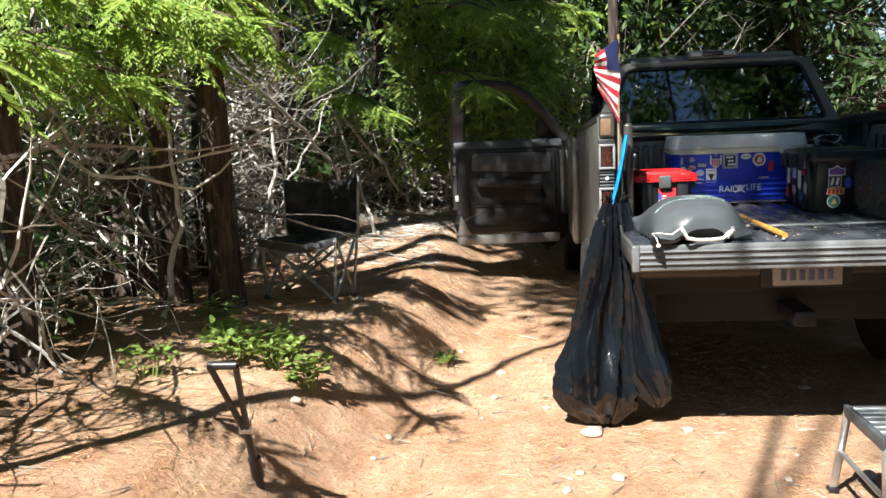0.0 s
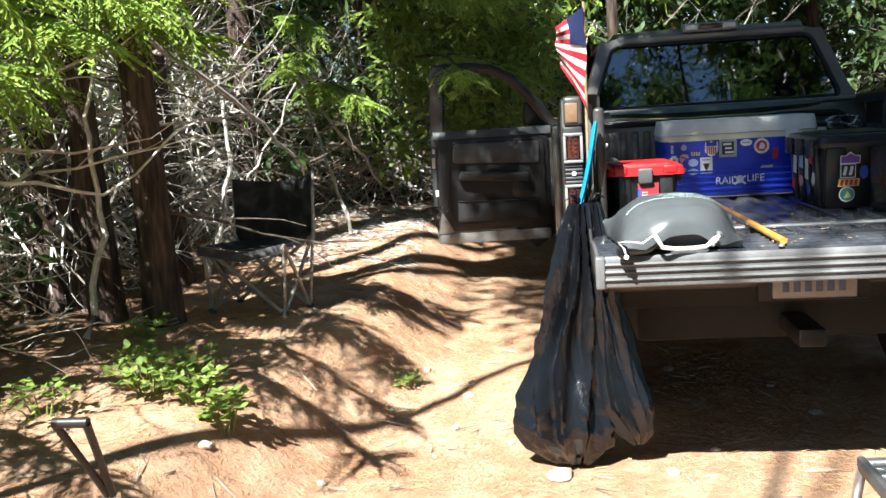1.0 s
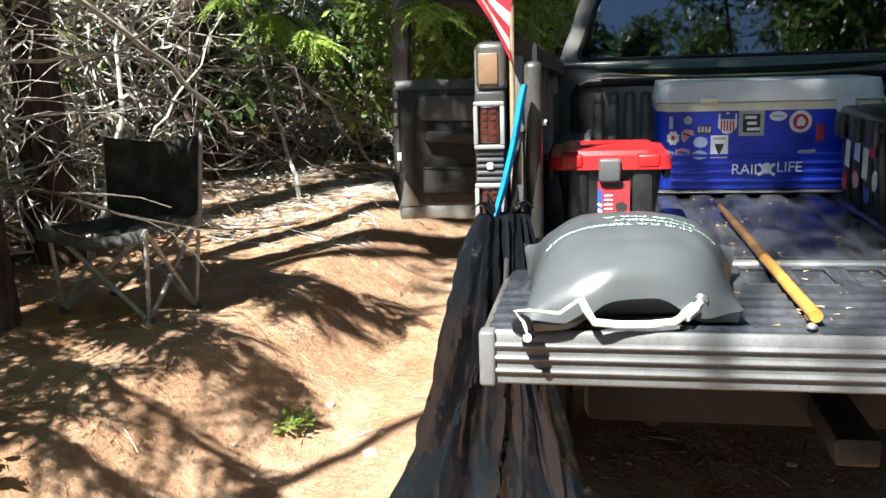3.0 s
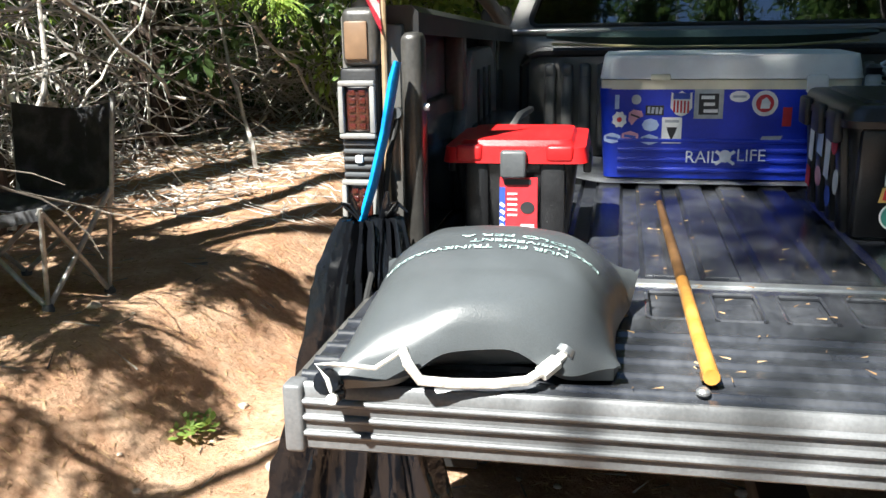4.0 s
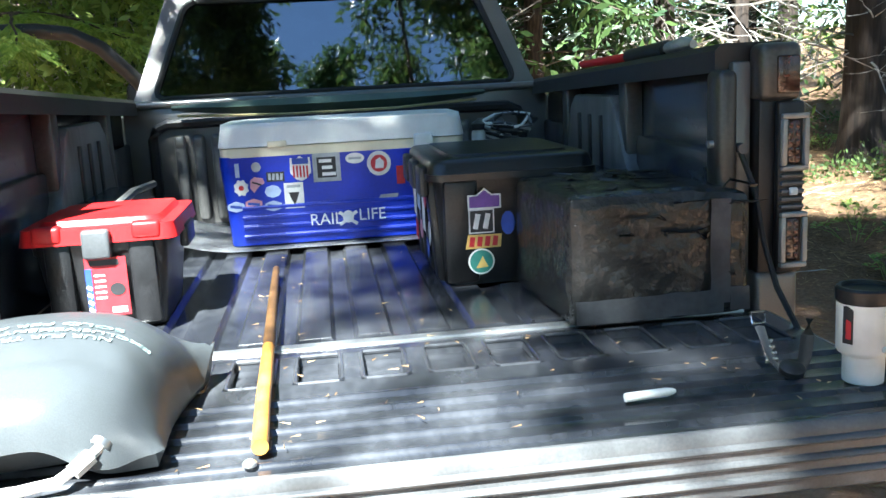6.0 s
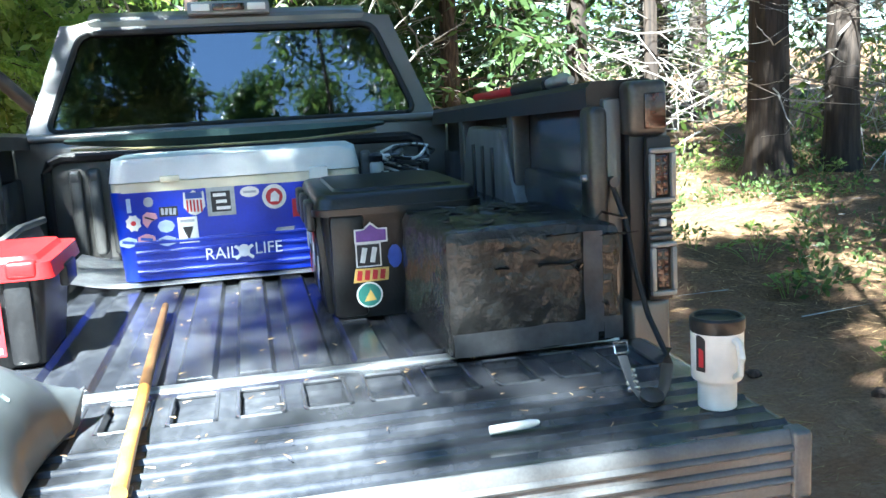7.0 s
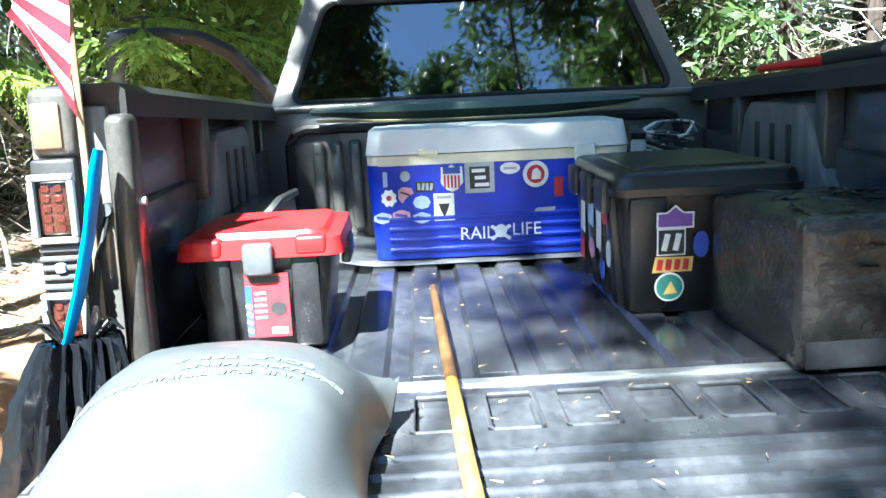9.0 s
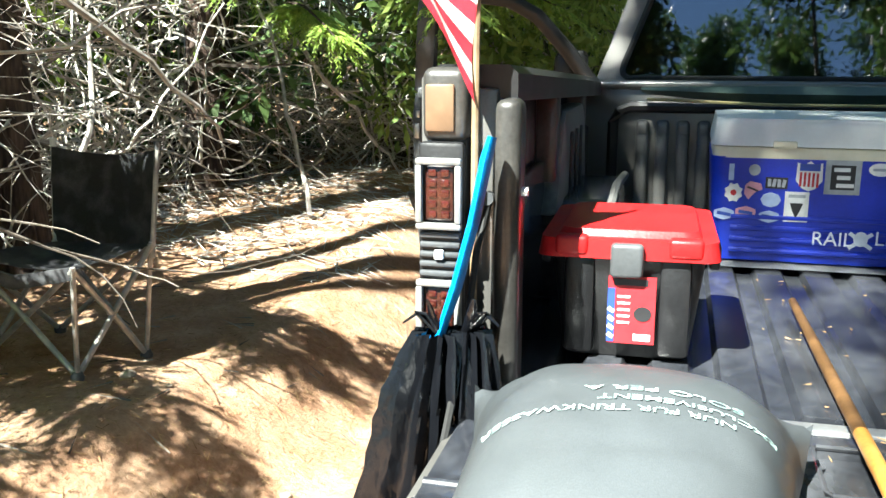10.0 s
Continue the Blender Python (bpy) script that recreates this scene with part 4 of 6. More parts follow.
def leaf_cloud(name, centers, mat, seed, per, spread, size, droop=0.4, slim=0.35):
    """Sprays of small pointed leaves round each centre, in one mesh. centers: (x, y, z, radius)."""
    rnd = np.random.RandomState(seed)
    C = np.array(centers)
    n = len(C) * per
    idx = np.repeat(np.arange(len(C)), per)
    off = rnd.normal(size=(n, 3))
    off *= (rnd.rand(n, 1) ** 0.6) * spread / np.maximum(1e-6, np.linalg.norm(off, axis=1, keepdims=True))
    pos = C[idx, :3] + off * C[idx, 3:4]
    d = off / np.maximum(1e-6, np.linalg.norm(off, axis=1, keepdims=True)) + rnd.normal(scale=0.5, size=(n, 3))
    d[:, 2] -= droop
    d /= np.linalg.norm(d, axis=1, keepdims=True)
    s = np.cross(d, rnd.normal(size=(n, 3)))
    s /= np.linalg.norm(s, axis=1, keepdims=True)
    L = size * (0.5 + rnd.rand(n, 1))
    W = L * slim
    a, b, c, e = pos, pos + d * L * 0.5 + s * W * 0.5, pos + d * L, pos + d * L * 0.5 - s * W * 0.5
    V = np.stack([a, b, c, e], 1).reshape(-1, 3)
    F = np.arange(4 * n).reshape(-1, 4)
    return from_arrays(name, V.tolist(), F.tolist(), mat)


def trunk_mesh(h, r0, r1, lean, seed, sides=36, rings=40):
    bm = bmesh.new()
    prev = None
    for i in range(rings + 1):
        t = i / rings
        z = h * t ** 1.3
        r = r0 + (r1 - r0) * t + r0 * 0.35 * math.exp(-z * 3.0)
        cur = []
        for k in range(sides):
            a = 2 * math.pi * k / sides
            rr = r * (1 + 0.10 * noise.noise((math.cos(a) * 2.2, math.sin(a) * 2.2, z * 0.7 + seed * 7)) + 0.06 * noise.noise((math.cos(a) * 6, math.sin(a) * 6, z * 1.2 + seed)) + 0.16 * (0.3 - abs(noise.noise((math.cos(a) * 5, math.sin(a) * 5, z * 1.7 + seed * 3)))))
            cur.append(bm.verts.new((lean[0] * z + rr * math.cos(a), lean[1] * z + rr * math.sin(a), z - 0.15)))
        if prev:
            for k in range(sides):
                bm.faces.new((prev[k], prev[(k + 1) % sides], cur[(k + 1) % sides], cur[k]))
        prev = cur
    bm.faces.new(prev)
    return bm


def tree(x, y, r, h, lean, seed, mat, label, crown_from=0.45, crown_r=1.6, leaves=M_FOREST, clumps=70, dead=40, per=55):
    t = thing("conifer_tree", label, "tree", (x, y, ground_z(x, y)), 0)
    part("trunk", trunk_mesh(h, r, r * 0.35, lean, seed), mat, t)
    rnd = random.Random(seed)
    cs = []
    for k in range(clumps):
        f = crown_from + (1 - crown_from) * (k + rnd.random()) / clumps
        z = h * f
        reach = crown_r * (1.15 - f) / (1.15 - crown_from) * rnd.uniform(0.5, 1.1)
        a = rnd.uniform(0, 6.283)
        p0 = Vector((lean[0] * z, lean[1] * z, z))
        p1 = p0 + Vector((math.cos(a) * reach, math.sin(a) * reach, -0.15 * reach))
        if k % 2 == 0:
            part("limb", tube([p0, (p0 + p1) / 2 + Vector((0, 0, 0.08 * reach)), p1], [r * 0.14, r * 0.09, 0.006], 4, cap=False), mat, t)
        for q in (0.5, 0.75, 1.0):
            pc = p0.lerp(p1, q)
            cs.append((pc.x, pc.y, pc.z, rnd.uniform(0.7, 1.2)))
    cr = leaf_cloud("crown", cs, leaves, seed, per, 0.42, 0.16, 0.5, 0.34)
    cr.parent = t
    if dead:
        st = []
        for k in range(dead):
            z = h * rnd.uniform(0.06, crown_from + 0.1)
            a = rnd.uniform(0, 6.283)
            st.append((lean[0] * z + r * 0.6 * math.cos(a), lean[1] * z + r * 0.6 * math.sin(a), z, math.cos(a), math.sin(a), rnd.uniform(-0.35, 0.25)))
        dd = sticks("dead_branch_cluster", st, M_TWIG, seed, 1.5 if x > 2.8 else 1.1, 0, 0.011, 0.5, 4, 1)
        dd.parent = t
        tagged(dd, kind="stuff")
    return t


R = random.Random(11)
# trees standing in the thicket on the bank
tree(-3.05, 0.98, 0.095, 9.0, (-0.015, 0.01), 5, M_BARK, "red-barked cedar trunk behind the camp chair", 0.65, 0.8, M_CEDAR_LIT, 10, 5)
tree(-3.38, 1.0, 0.085, 9.0, (-0.02, 0.0), 6, M_BARK, "dark cedar trunk at the edge of the bank", 0.6, 0.8, M_FOREST, 10, 6)
tree(-3.55, 2.25, 0.13, 9.0, (-0.02, 0.02), 1, M_BARK, "red-barked cedar trunk among dead branches on the bank", 0.62, 1.0, M_CEDAR_LIT, 14)
tree(-3.95, 1.55, 0.17, 10.0, (0.01, 0.0), 2, M_BARK, "tall dark cedar at the edge of the bank", 0.55, 0.9, M_CEDAR_LIT, 8)
tree(-4.3, 3.2, 0.16, 10.0, (0.0, 0.01), 3, M_BARK, "dark cedar in the thicket", 0.45, 1.6, M_CEDAR_LIT, 14)
tree(-3.6, 4.2, 0.12, 9.0, (0.01, 0.0), 4, M_BARK, "slim dark cedar in the thicket", 0.62, 1.0, M_CEDAR_LIT, 14)
for k, (x, y) in enumerate(((-2.9, 6.4), (-1.2, 8.2), (0.6, 8.6), (-4.8, 5.5), (2.6, 9.6), (-5.6, 4.4), (-2.2, 10.0), (1.6, 11.5), (-6.5, 3.0))):
    tree(x, y, R.uniform(0.12, 0.2), R.uniform(9, 13), (R.uniform(-0.02, 0.02), 0), 20 + k, M_BARK, "dark conifer in the woods behind the truck", 0.10, 2.0, M_FOREST, 80, 25)
# open woods to the right
for k, (x, y, r) in enumerate(((6.33, 8.41, 0.265), (7.2, 8.2, 0.21), (4.31, 9.6, 0.15), (5.25, 9.4, 0.10), (8.2, 8.3, 0.07), (8.6, 8.0, 0.06), (9.4, 9.0, 0.13), (5.0, 14.0, 0.2), (7.6, 14.5, 0.22),
                              (10.5, 13.0, 0.2), (12.0, 11.0, 0.2), (9.0, 17.0, 0.25), (12.5, 15.5, 0.22), (3.4, 13.5, 0.18), (14.5, 12.5, 0.22), (6.2, 18.5, 0.25), (11.0, 19.0, 0.25), (14.0, 18.0, 0.25))):
    tree(x, y, r, R.uniform(10, 15), (R.uniform(-0.015, 0.015), 0), 50 + k, M_BARK_GREY, "straight conifer trunk with dead lower branches on the forest floor", 0.36, 1.8, M_FOREST, 50, 80)


# thicket of dead branches along the bank
line = [(-3.4, -3.2), (-3.15, -1.4), (-3.45, 0.3), (-3.6, 1.6), (-3.45, 2.4), (-3.45, 4.0), (-3.0, 5.4), (-2.2, 5.8), (-1.2, 6.2), (0.2, 6.6), (1.8, 7.2)]


def along(t):
    k = min(len(line) - 2, int(t * (len(line) - 1)))
    f = t * (len(line) - 1) - k
    return line[k][0] + (line[k + 1][0] - line[k][0]) * f, line[k][1] + (line[k + 1][1] - line[k][1]) * f


def thicket_starts(n, depth, zmax, seed):
    rnd = random.Random(seed)
    out = []
    for _ in range(n):
        x, y = along(rnd.random() ** 0.9)
        dx, dy = rnd.random() ** 1.2 * depth, rnd.uniform(-0.2, 0.2)
        x, y = x - dx * 0.8, y + dx * 0.45 + dy
        z = ground_z(x, y) + rnd.random() ** 1.3 * zmax
        out.append((x, y, z, rnd.uniform(-0.8, 0.65), rnd.uniform(-1, 0.9), rnd.uniform(-0.55, 0.75)))
    return out


tagged(sticks("dead_thicket", thicket_starts(1050, 2.2, 2.4, 5), M_TWIG, 6, 0.95, 0, 0.0095, 0.7, 4, 1), "tangle of grey-brown dead branches along the bank", "dead branches", kind="stuff")
tagged(sticks("bleached_thicket", thicket_starts(420, 0.8, 1.7, 8), M_TWIG_PALE, 9, 0.9, 0, 0.010, 0.7, 5, 1), "pale bleached dead branches at the edge of the bank", "dead branches", kind="stuff")

tagged(sticks("branch_heap", [p for p in thicket_starts(1500, 1.0, 1.5, 15) if p[1] > 1.9 and p[0] < -1.5], M_TWIG_PALE, 16, 0.7, 0, 0.009, 0.7, 4, 1), "dense pale dead branches heaped at the foot of the bank", "dead branches", kind="stuff")


def wood_wall(n, seed, inner, outer, zmax):
    rnd = random.Random(seed)
    cs = []
    while len(cs) < n:
        a = rnd.uniform(0, 6.283)
        d = rnd.uniform(inner, outer)
        x, y = -0.5 + d * math.cos(a), 1.0 + d * math.sin(a)
        cs.append((x, y, ground_z(x, y) + rnd.random() * zmax, rnd.uniform(0.8, 1.6)))
    return cs


tagged(leaf_cloud("far_woods", wood_wall(2600, 3, 17, 34, 11.0), M_FOREST, 4, 70, 1.25, 0.30, 0.3, 0.4), "dense far conifer woods closing the view", "woods", kind="stuff")
rf = random.Random(47)
shade = []
for _ in range(420):
    x, y = rf.uniform(-3.5, 4.8), rf.uniform(11.5, 15.5)
    shade.append((x, y, ground_z(x, y) + rf.random() * 9.0, rf.uniform(0.8, 1.5)))
tagged(leaf_cloud("dark_woods", shade, M_FOREST, 48, 70, 1.0, 0.22, 0.4, 0.36), "dense dark conifer foliage beyond the truck", "woods", kind="stuff")
behind = []
rb = random.Random(31)
for _ in range(900):
    t = rb.random()
    x, y = along(t)
    d = 0.9 + rb.random() * 3.5
    top = 2.0 if y < 1.0 else 4.8
    behind.append((x - d * 0.7, y + d * 0.65, ground_z(x, y) + 0.1 + rb.random() ** 1.3 * top, rb.uniform(0.6, 1.3)))
# high clumps take the lightened leaf colour that stands in for sunlight, low ones the dark
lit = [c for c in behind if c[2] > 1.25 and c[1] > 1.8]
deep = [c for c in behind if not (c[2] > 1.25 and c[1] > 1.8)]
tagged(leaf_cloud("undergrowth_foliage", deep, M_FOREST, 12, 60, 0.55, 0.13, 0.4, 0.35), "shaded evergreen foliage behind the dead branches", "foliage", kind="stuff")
tagged(leaf_cloud("hanging_foliage", lit, M_CEDAR_LIT, 13, 60, 0.55, 0.12, 0.5, 0.30), "sunlit yellow-green cedar sprays behind the dead branches", "foliage", kind="stuff")


# cedar boughs hanging over the bank
def bough(x, y, z, dx, dy, length, seed):
    rnd = random.Random(seed)
    b = thing("cedar_bough", "sunlit bright green cedar bough hanging over the bank", "branch", (x, y, z), 0, "cedar boughs over the bank")
    pts = [Vector((0, 0, 0))]
    d = Vector((dx, dy, 0.0)).normalized()
    for i in range(1, 7):
        pts.append(pts[-1] + (d + Vector((rnd.uniform(-0.2, 0.2), rnd.uniform(-0.2, 0.2), 0.12 - 0.09 * i))) * length / 6)
    part("branch", tube(pts, [0.016 - 0.002 * i for i in range(7)], 6), M_BARK, b)
    verts, faces = [], []
    side = d.cross(Vector((0, 0, 1))).normalized()

    def leaflet(p, q, w):
        k = len(verts)
        s = (q - p).cross(Vector((rnd.uniform(-0.9, 0.9), rnd.uniform(-1.4, 0.4), 1))).normalized() * w
        verts.extend((p, (p + q) / 2 + s, q, (p + q) / 2 - s))
        faces.append((k, k + 1, k + 2, k + 3))
    for i in range(1, 7):
        for rep in range(7):
            p = pts[i - 1].lerp(pts[i], rnd.random())
            fd = (d * rnd.uniform(0.2, 1.0) + side * rnd.uniform(-1, 1) + Vector((0, 0, rnd.uniform(-0.9, 0.1)))).normalized()
            fl = rnd.uniform(0.14, 0.34)
            n = 11
            for j in range(n):
                pj = p + fd * fl * j / n + Vector((0, 0, -0.10 * (j / n) ** 2))
                fs = fd.cross(Vector((rnd.uniform(-0.3, 0.3), 0, 1))).normalized()
                for sg in (-1, 1):
                    ld = (fd * 0.75 + fs * sg * 0.7 + Vector((0, 0, -0.35))).normalized()
                    ll = fl * 0.30 * (1.1 - 0.7 * j / n)
                    leaflet(pj, pj + ld * ll, ll * 0.11)
                    for m in (0.35, 0.65):
                        pm = pj + ld * ll * m
                        leaflet(pm, pm + (ld + fs * 0.6 * rnd.choice((-1, 1))).normalized() * ll * 0.5, ll * 0.08)
    fr = from_arrays("fronds", [tuple(v) for v in verts], faces, M_CEDAR_LIT)
    fr.parent = b
    return b


for k in range(2):
    bough(-3.75 + R.uniform(-0.4, 0.3), -1.75 + 1.1 * R.random(), 1.66 + R.random() * 0.5, R.uniform(0.7, 1.0), R.uniform(-0.45, 0.3), R.uniform(0.9, 1.4), 300 + k)
for k in range(2):
    bough(-3.5 + R.uniform(-0.3, 0.3), -0.9 + 0.7 * R.random(), 1.80 + R.random() * 0.4, R.uniform(0.6, 1.0), R.uniform(-0.6, 0.2), R.uniform(0.7, 1.1), 380 + k)
for k in range(3):
    bough(-3.45 + R.uniform(-0.3, 0.3), 0.0 + 0.7 * R.random(), 1.85 + R.random() * 0.3, R.uniform(0.7, 1.0), R.uniform(-0.7, -0.1), R.uniform(0.8, 1.1), 400 + k)
for k in range(10):
    bough(-4.2 + R.uniform(-0.4, 0.4), -0.7 + 2.0 * R.random(), 1.65 + R.random() * 0.6, R.uniform(0.7, 1.0), R.uniform(-0.7, 0.1), R.uniform(0.9, 1.4), 320 + k)
for k in range(18):
    bough(-3.6 + 2.2 * R.random(), 4.2 + 1.6 * R.random(), 1.6 + R.random() * 1.3, R.uniform(-0.2, 1.0), R.uniform(-1.0, -0.2), R.uniform(0.8, 1.3), 340 + k)
for k in range(8):
    bough(-4.1 + 0.7 * R.random(), -0.5 + 1.5 * R.random(), 1.88 + R.random() * 0.6, R.uniform(0.5, 1.0), R.uniform(-0.6, 0.3), R.uniform(0.8, 1.2), 360 + k)
bush = [(-2.5 + 1.6 * R.random(), 4.5 + 1.3 * R.random(), 0.95 + 1.7 * R.random(), R.uniform(0.6, 1.1)) for _ in range(90)]
# the pale herb leaf colour puts sunlight into the bush
tagged(leaf_cloud("roadside_bush", bush, M_HERB_LIT, 17, 60, 0.42, 0.11, 0.4, 0.34), "sunlit green bush at the edge of the woods beyond the open door", "bush", kind="stuff")
# tall trees added out of view, behind the walker and towards the sun, for shade
for k, (x, y, r, h, cr) in enumerate(((3.4, -6.8, 0.2, 12, 2.2), (3.6, -10.5, 0.25, 15, 2.4), (5.5, -3.5, 0.2, 12, 2.0), (6.5, 0.5, 0.2, 12, 1.8))):
    tree(x, y, r, h, (0, 0), 90 + k, M_BARK, "unseen tall conifer added to cast shade over the clearing", 0.35, cr, M_FOREST, 70, 20)
# slim trees added behind the walker throw the bed, the cab and the door into shade
tree(-1.42, -5.25, 0.05, 14.5, (0, 0), 101, M_BARK, "unseen tall conifer added to cast shade over the clearing", 0.56, 1.0, M_FOREST, 65, 0, 70)
tree(-3.55, -2.4, 0.045, 13.0, (0.09, -0.03), 102, M_BARK, "unseen leaning conifer added to shade the cab and the bed", 0.565, 1.5, M_FOREST, 75, 0, 80)
tree(-2.2, -6.2, 0.04, 13.0, (-0.07, 0.13), 105, M_BARK, "unseen slim leaning conifer added to shade the bed", 0.73, 1.0, M_FOREST, 34, 0, 55)
tree(-3.6, -0.3, 0.08, 8.5, (0, 0), 106, M_BARK, "conifer added in the thicket to shade the open door", 0.75, 0.6, M_FOREST, 16, 0, 50)
tree(-2.45, -7.7, 0.09, 10.5, (0, 0), 104, M_BARK, "unseen conifer added to shade the ground behind the tailgate", 0.56, 1.25, M_FOREST, 70, 0, 80)
# trees added out of view: the rear window mirrors them and they block sky light
for k, (x, y, h, cf, cr) in enumerate(((1.3, -5.4, 15.5, 0.66, 1.5), (2.9, -4.6, 15.0, 0.62, 1.6), (0.2, -10.0, 14.0, 0.45, 1.6), (2.0, -11.5, 15.5, 0.45, 1.8), (4.4, -9.5, 14.5, 0.45, 1.8), (-0.9, -12.5, 14.5, 0.5, 1.4), (6.4, -8.0, 14.0, 0.45, 1.8))):
    tree(x, y, 0.05, h, (0, 0), 130 + k, M_BARK, "tall conifer added out of view for the window reflection and to block sky light", cf, cr, M_FOREST, 60, 0, 80)
# high crowns added to keep the sun off the woods beyond the cab
tree(-3.7, 4.7, 0.09, 16.0, (0.0, 0.0), 140, M_BARK, "tall dark conifer added in the thicket to shade the woods ahead", 0.52, 1.9, M_FOREST, 80, 10, 80)
tree(-0.3, 5.7, 0.06, 15.0, (0.0, 0.0), 141, M_BARK, "tall dark conifer added in front of the truck to shade the woods", 0.45, 2.1, M_FOREST, 80, 10, 80)
# two more trees added out of view to shade the bed and the gate
tree(-3.15, -6.5, 0.04, 14.4, (0, 0), 108, M_BARK, "unseen slim conifer added to shade the cargo in the bed", 0.755, 0.75, M_FOREST, 40, 0, 55)
tree(-2.66, -7.0, 0.04, 14.4, (0, 0), 107, M_BARK, "unseen slim tall conifer added to shade the right of the gate", 0.665, 0.52, M_FOREST, 36, 0, 19)
# trees added outside the view to shade the open woods on the right
tree(2.05, -0.1, 0.03, 16.5, (0.0, 0.0), 142, M_BARK, "unseen slim tall conifer added to shade the trunks on the right", 0.68, 1.3, M_FOREST, 60, 0, 42)
for k, (x, y, h, cr) in enumerate(((3.3, -1.8, 13.0, 2.0), (4.4, 0.3, 12.0, 1.9), (7.2, 2.4, 12.0, 1.9), (2.9, -0.6, 13.0, 1.7), (4.8, 2.0, 12.0, 1.8))):
    tree(x, y, 0.10, h, (0, 0), 110 + k, M_BARK, "unseen conifer added beside the truck to shade the woods on the right", 0.42, cr, M_FOREST, 70, 10, 45)
rw = random.Random(41)
low = []
for _ in range(170):
    a, d = radians(rw.uniform(5, 75)), rw.uniform(12.5, 22)
    x, y = d * math.cos(a), d * math.sin(a)
    low.append((x, y, ground_z(x, y) + rw.random() ** 1.5 * 6.0, rw.uniform(0.6, 1.2)))
rt = random.Random(43)
snags = []
for _ in range(560):
    a, d = radians(rt.uniform(28, 82)), rt.uniform(10.5, 19)
    x, y = d * math.cos(a), d * math.sin(a)
    snags.append((x, y, ground_z(x, y) + 0.2 + rt.random() ** 1.2 * 4.2, rt.uniform(-1, 1), rt.uniform(-1, 0.6), rt.uniform(-0.5, 0.6)))
tagged(sticks("dead_boughs", snags, M_TWIG_PALE, 44, 1.7, 0, 0.016, 0.6, 4, 1), "bleached dead boughs between the trunks of the open woods", "dead branches", kind="stuff")
tagged(leaf_cloud("sapling_foliage", low, M_HERB_LIT, 14, 60, 0.7, 0.16, 0.3, 0.35), "sunlit saplings and low boughs in the open woods", "foliage", kind="stuff")


# ---- stickers and labels ----
def sheet(name, outline, m, mat, parent, thick=0.0012, label=""):
    """A thin cut-out in the x-z plane, facing the rear, at the pose m under its parent."""
    bm = prism(outline, 0.0, -thick, "y")
    ob = part(name, bm, mat, parent, label, smooth=False)
    ob.matrix_basis = m
    return ob


def ring_of(rx, rz, n=20, star=0.0):
    return [(rx * math.cos(2 * math.pi * k / n) * (1 + star * (k % 2)), rz * math.sin(2 * math.pi * k / n) * (1 + star * (k % 2))) for k in range(n)]


def rect(w, h):
    return [(-w / 2, -h / 2), (w / 2, -h / 2), (w / 2, h / 2), (-w / 2, h / 2)]


def ink(name, color):
    return material(name, color, 0.5, 0, 0.12, 30)


I_WHITE, I_PALE, I_GREY, I_BLACK = ink("sticker_white", (0.72, 0.72, 0.70)), ink("sticker_pale_blue", (0.42, 0.52, 0.72)), ink("sticker_grey", (0.34, 0.36, 0.38)), ink("sticker_black", (0.02, 0.02, 0.022))
I_RED, I_PINK, I_PURPLE, I_TEAL, I_YELLOW = ink("sticker_red", (0.46, 0.022, 0.03)), ink("sticker_pink", (0.62, 0.30, 0.36)), ink("sticker_purple", (0.15, 0.06, 0.28)), ink("sticker_teal", (0.05, 0.22, 0.18)), ink("sticker_yellow", (0.62, 0.42, 0.12))
I_BLUE = ink("sticker_blue", (0.03, 0.07, 0.35))


def face_pose(x, z, y0, slope, layer=0, rz=0.0):
    """On a front face that leans: y0 at the bottom, going out by slope a metre."""
    return Matrix.Translation((x, y0 - slope * z - 0.0015 - 0.0013 * layer, z)) @ Euler((math.atan(slope), 0, 0)).to_matrix().to_4x4() @ Euler((0, radians(rz), 0)).to_matrix().to_4x4()


def on_cooler(px, py, layer=0, turn=0.0):
    x = (px - 511) / 608 - 0.385
    z = (380 - (py + (px - 511) * 0.044)) / 600
    return face_pose(x, z, -0.185, 0.0545, layer, turn)


S = 1 / 605
st = sheet("sticker", rect(8 * S, 26 * S), on_cooler(541, 238), I_PALE, cooler)
sheet("sticker", ring_of(9 * S, 9 * S), on_cooler(577, 232), I_GREY, cooler)
st = sheet("sticker", ring_of(12 * S, 13 * S, 16, 0.25), on_cooler(546, 270), I_WHITE, cooler)
sheet("print", ring_of(5 * S, 5 * S, 8), on_cooler(546, 270, 1), I_RED, cooler)
st = sheet("sticker", [(-12 * S, 8 * S), (-4 * S, 14 * S), (12 * S, 11 * S), (15 * S, 2 * S), (3 * S, -4 * S), (-6 * S, -15 * S), (-13 * S, -6 * S)], on_cooler(576, 264), I_PINK, cooler)
sheet("print", rect(18 * S, 3 * S), on_cooler(576, 262, 1, 20), I_BLACK, cooler)
sheet("sticker", rect(34 * S, 18 * S), on_cooler(612, 250), I_BLACK, cooler)
for k in range(4):
    sheet("print_bar", rect(5 * S, 12 * S), on_cooler(601 + 7.5 * k, 250, 1, 10 * (k % 2)), I_GREY, cooler)
shield = [(-19 * S, 20 * S), (-8 * S, 17 * S), (0, 23 * S), (8 * S, 17 * S), (19 * S, 20 * S), (20 * S, -8 * S), (10 * S, -20 * S), (0, -24 * S), (-10 * S, -20 * S), (-20 * S, -8 * S)]
sheet("sticker", shield, on_cooler(661, 235), I_WHITE, cooler, label="white shield-shaped sticker with stripes")
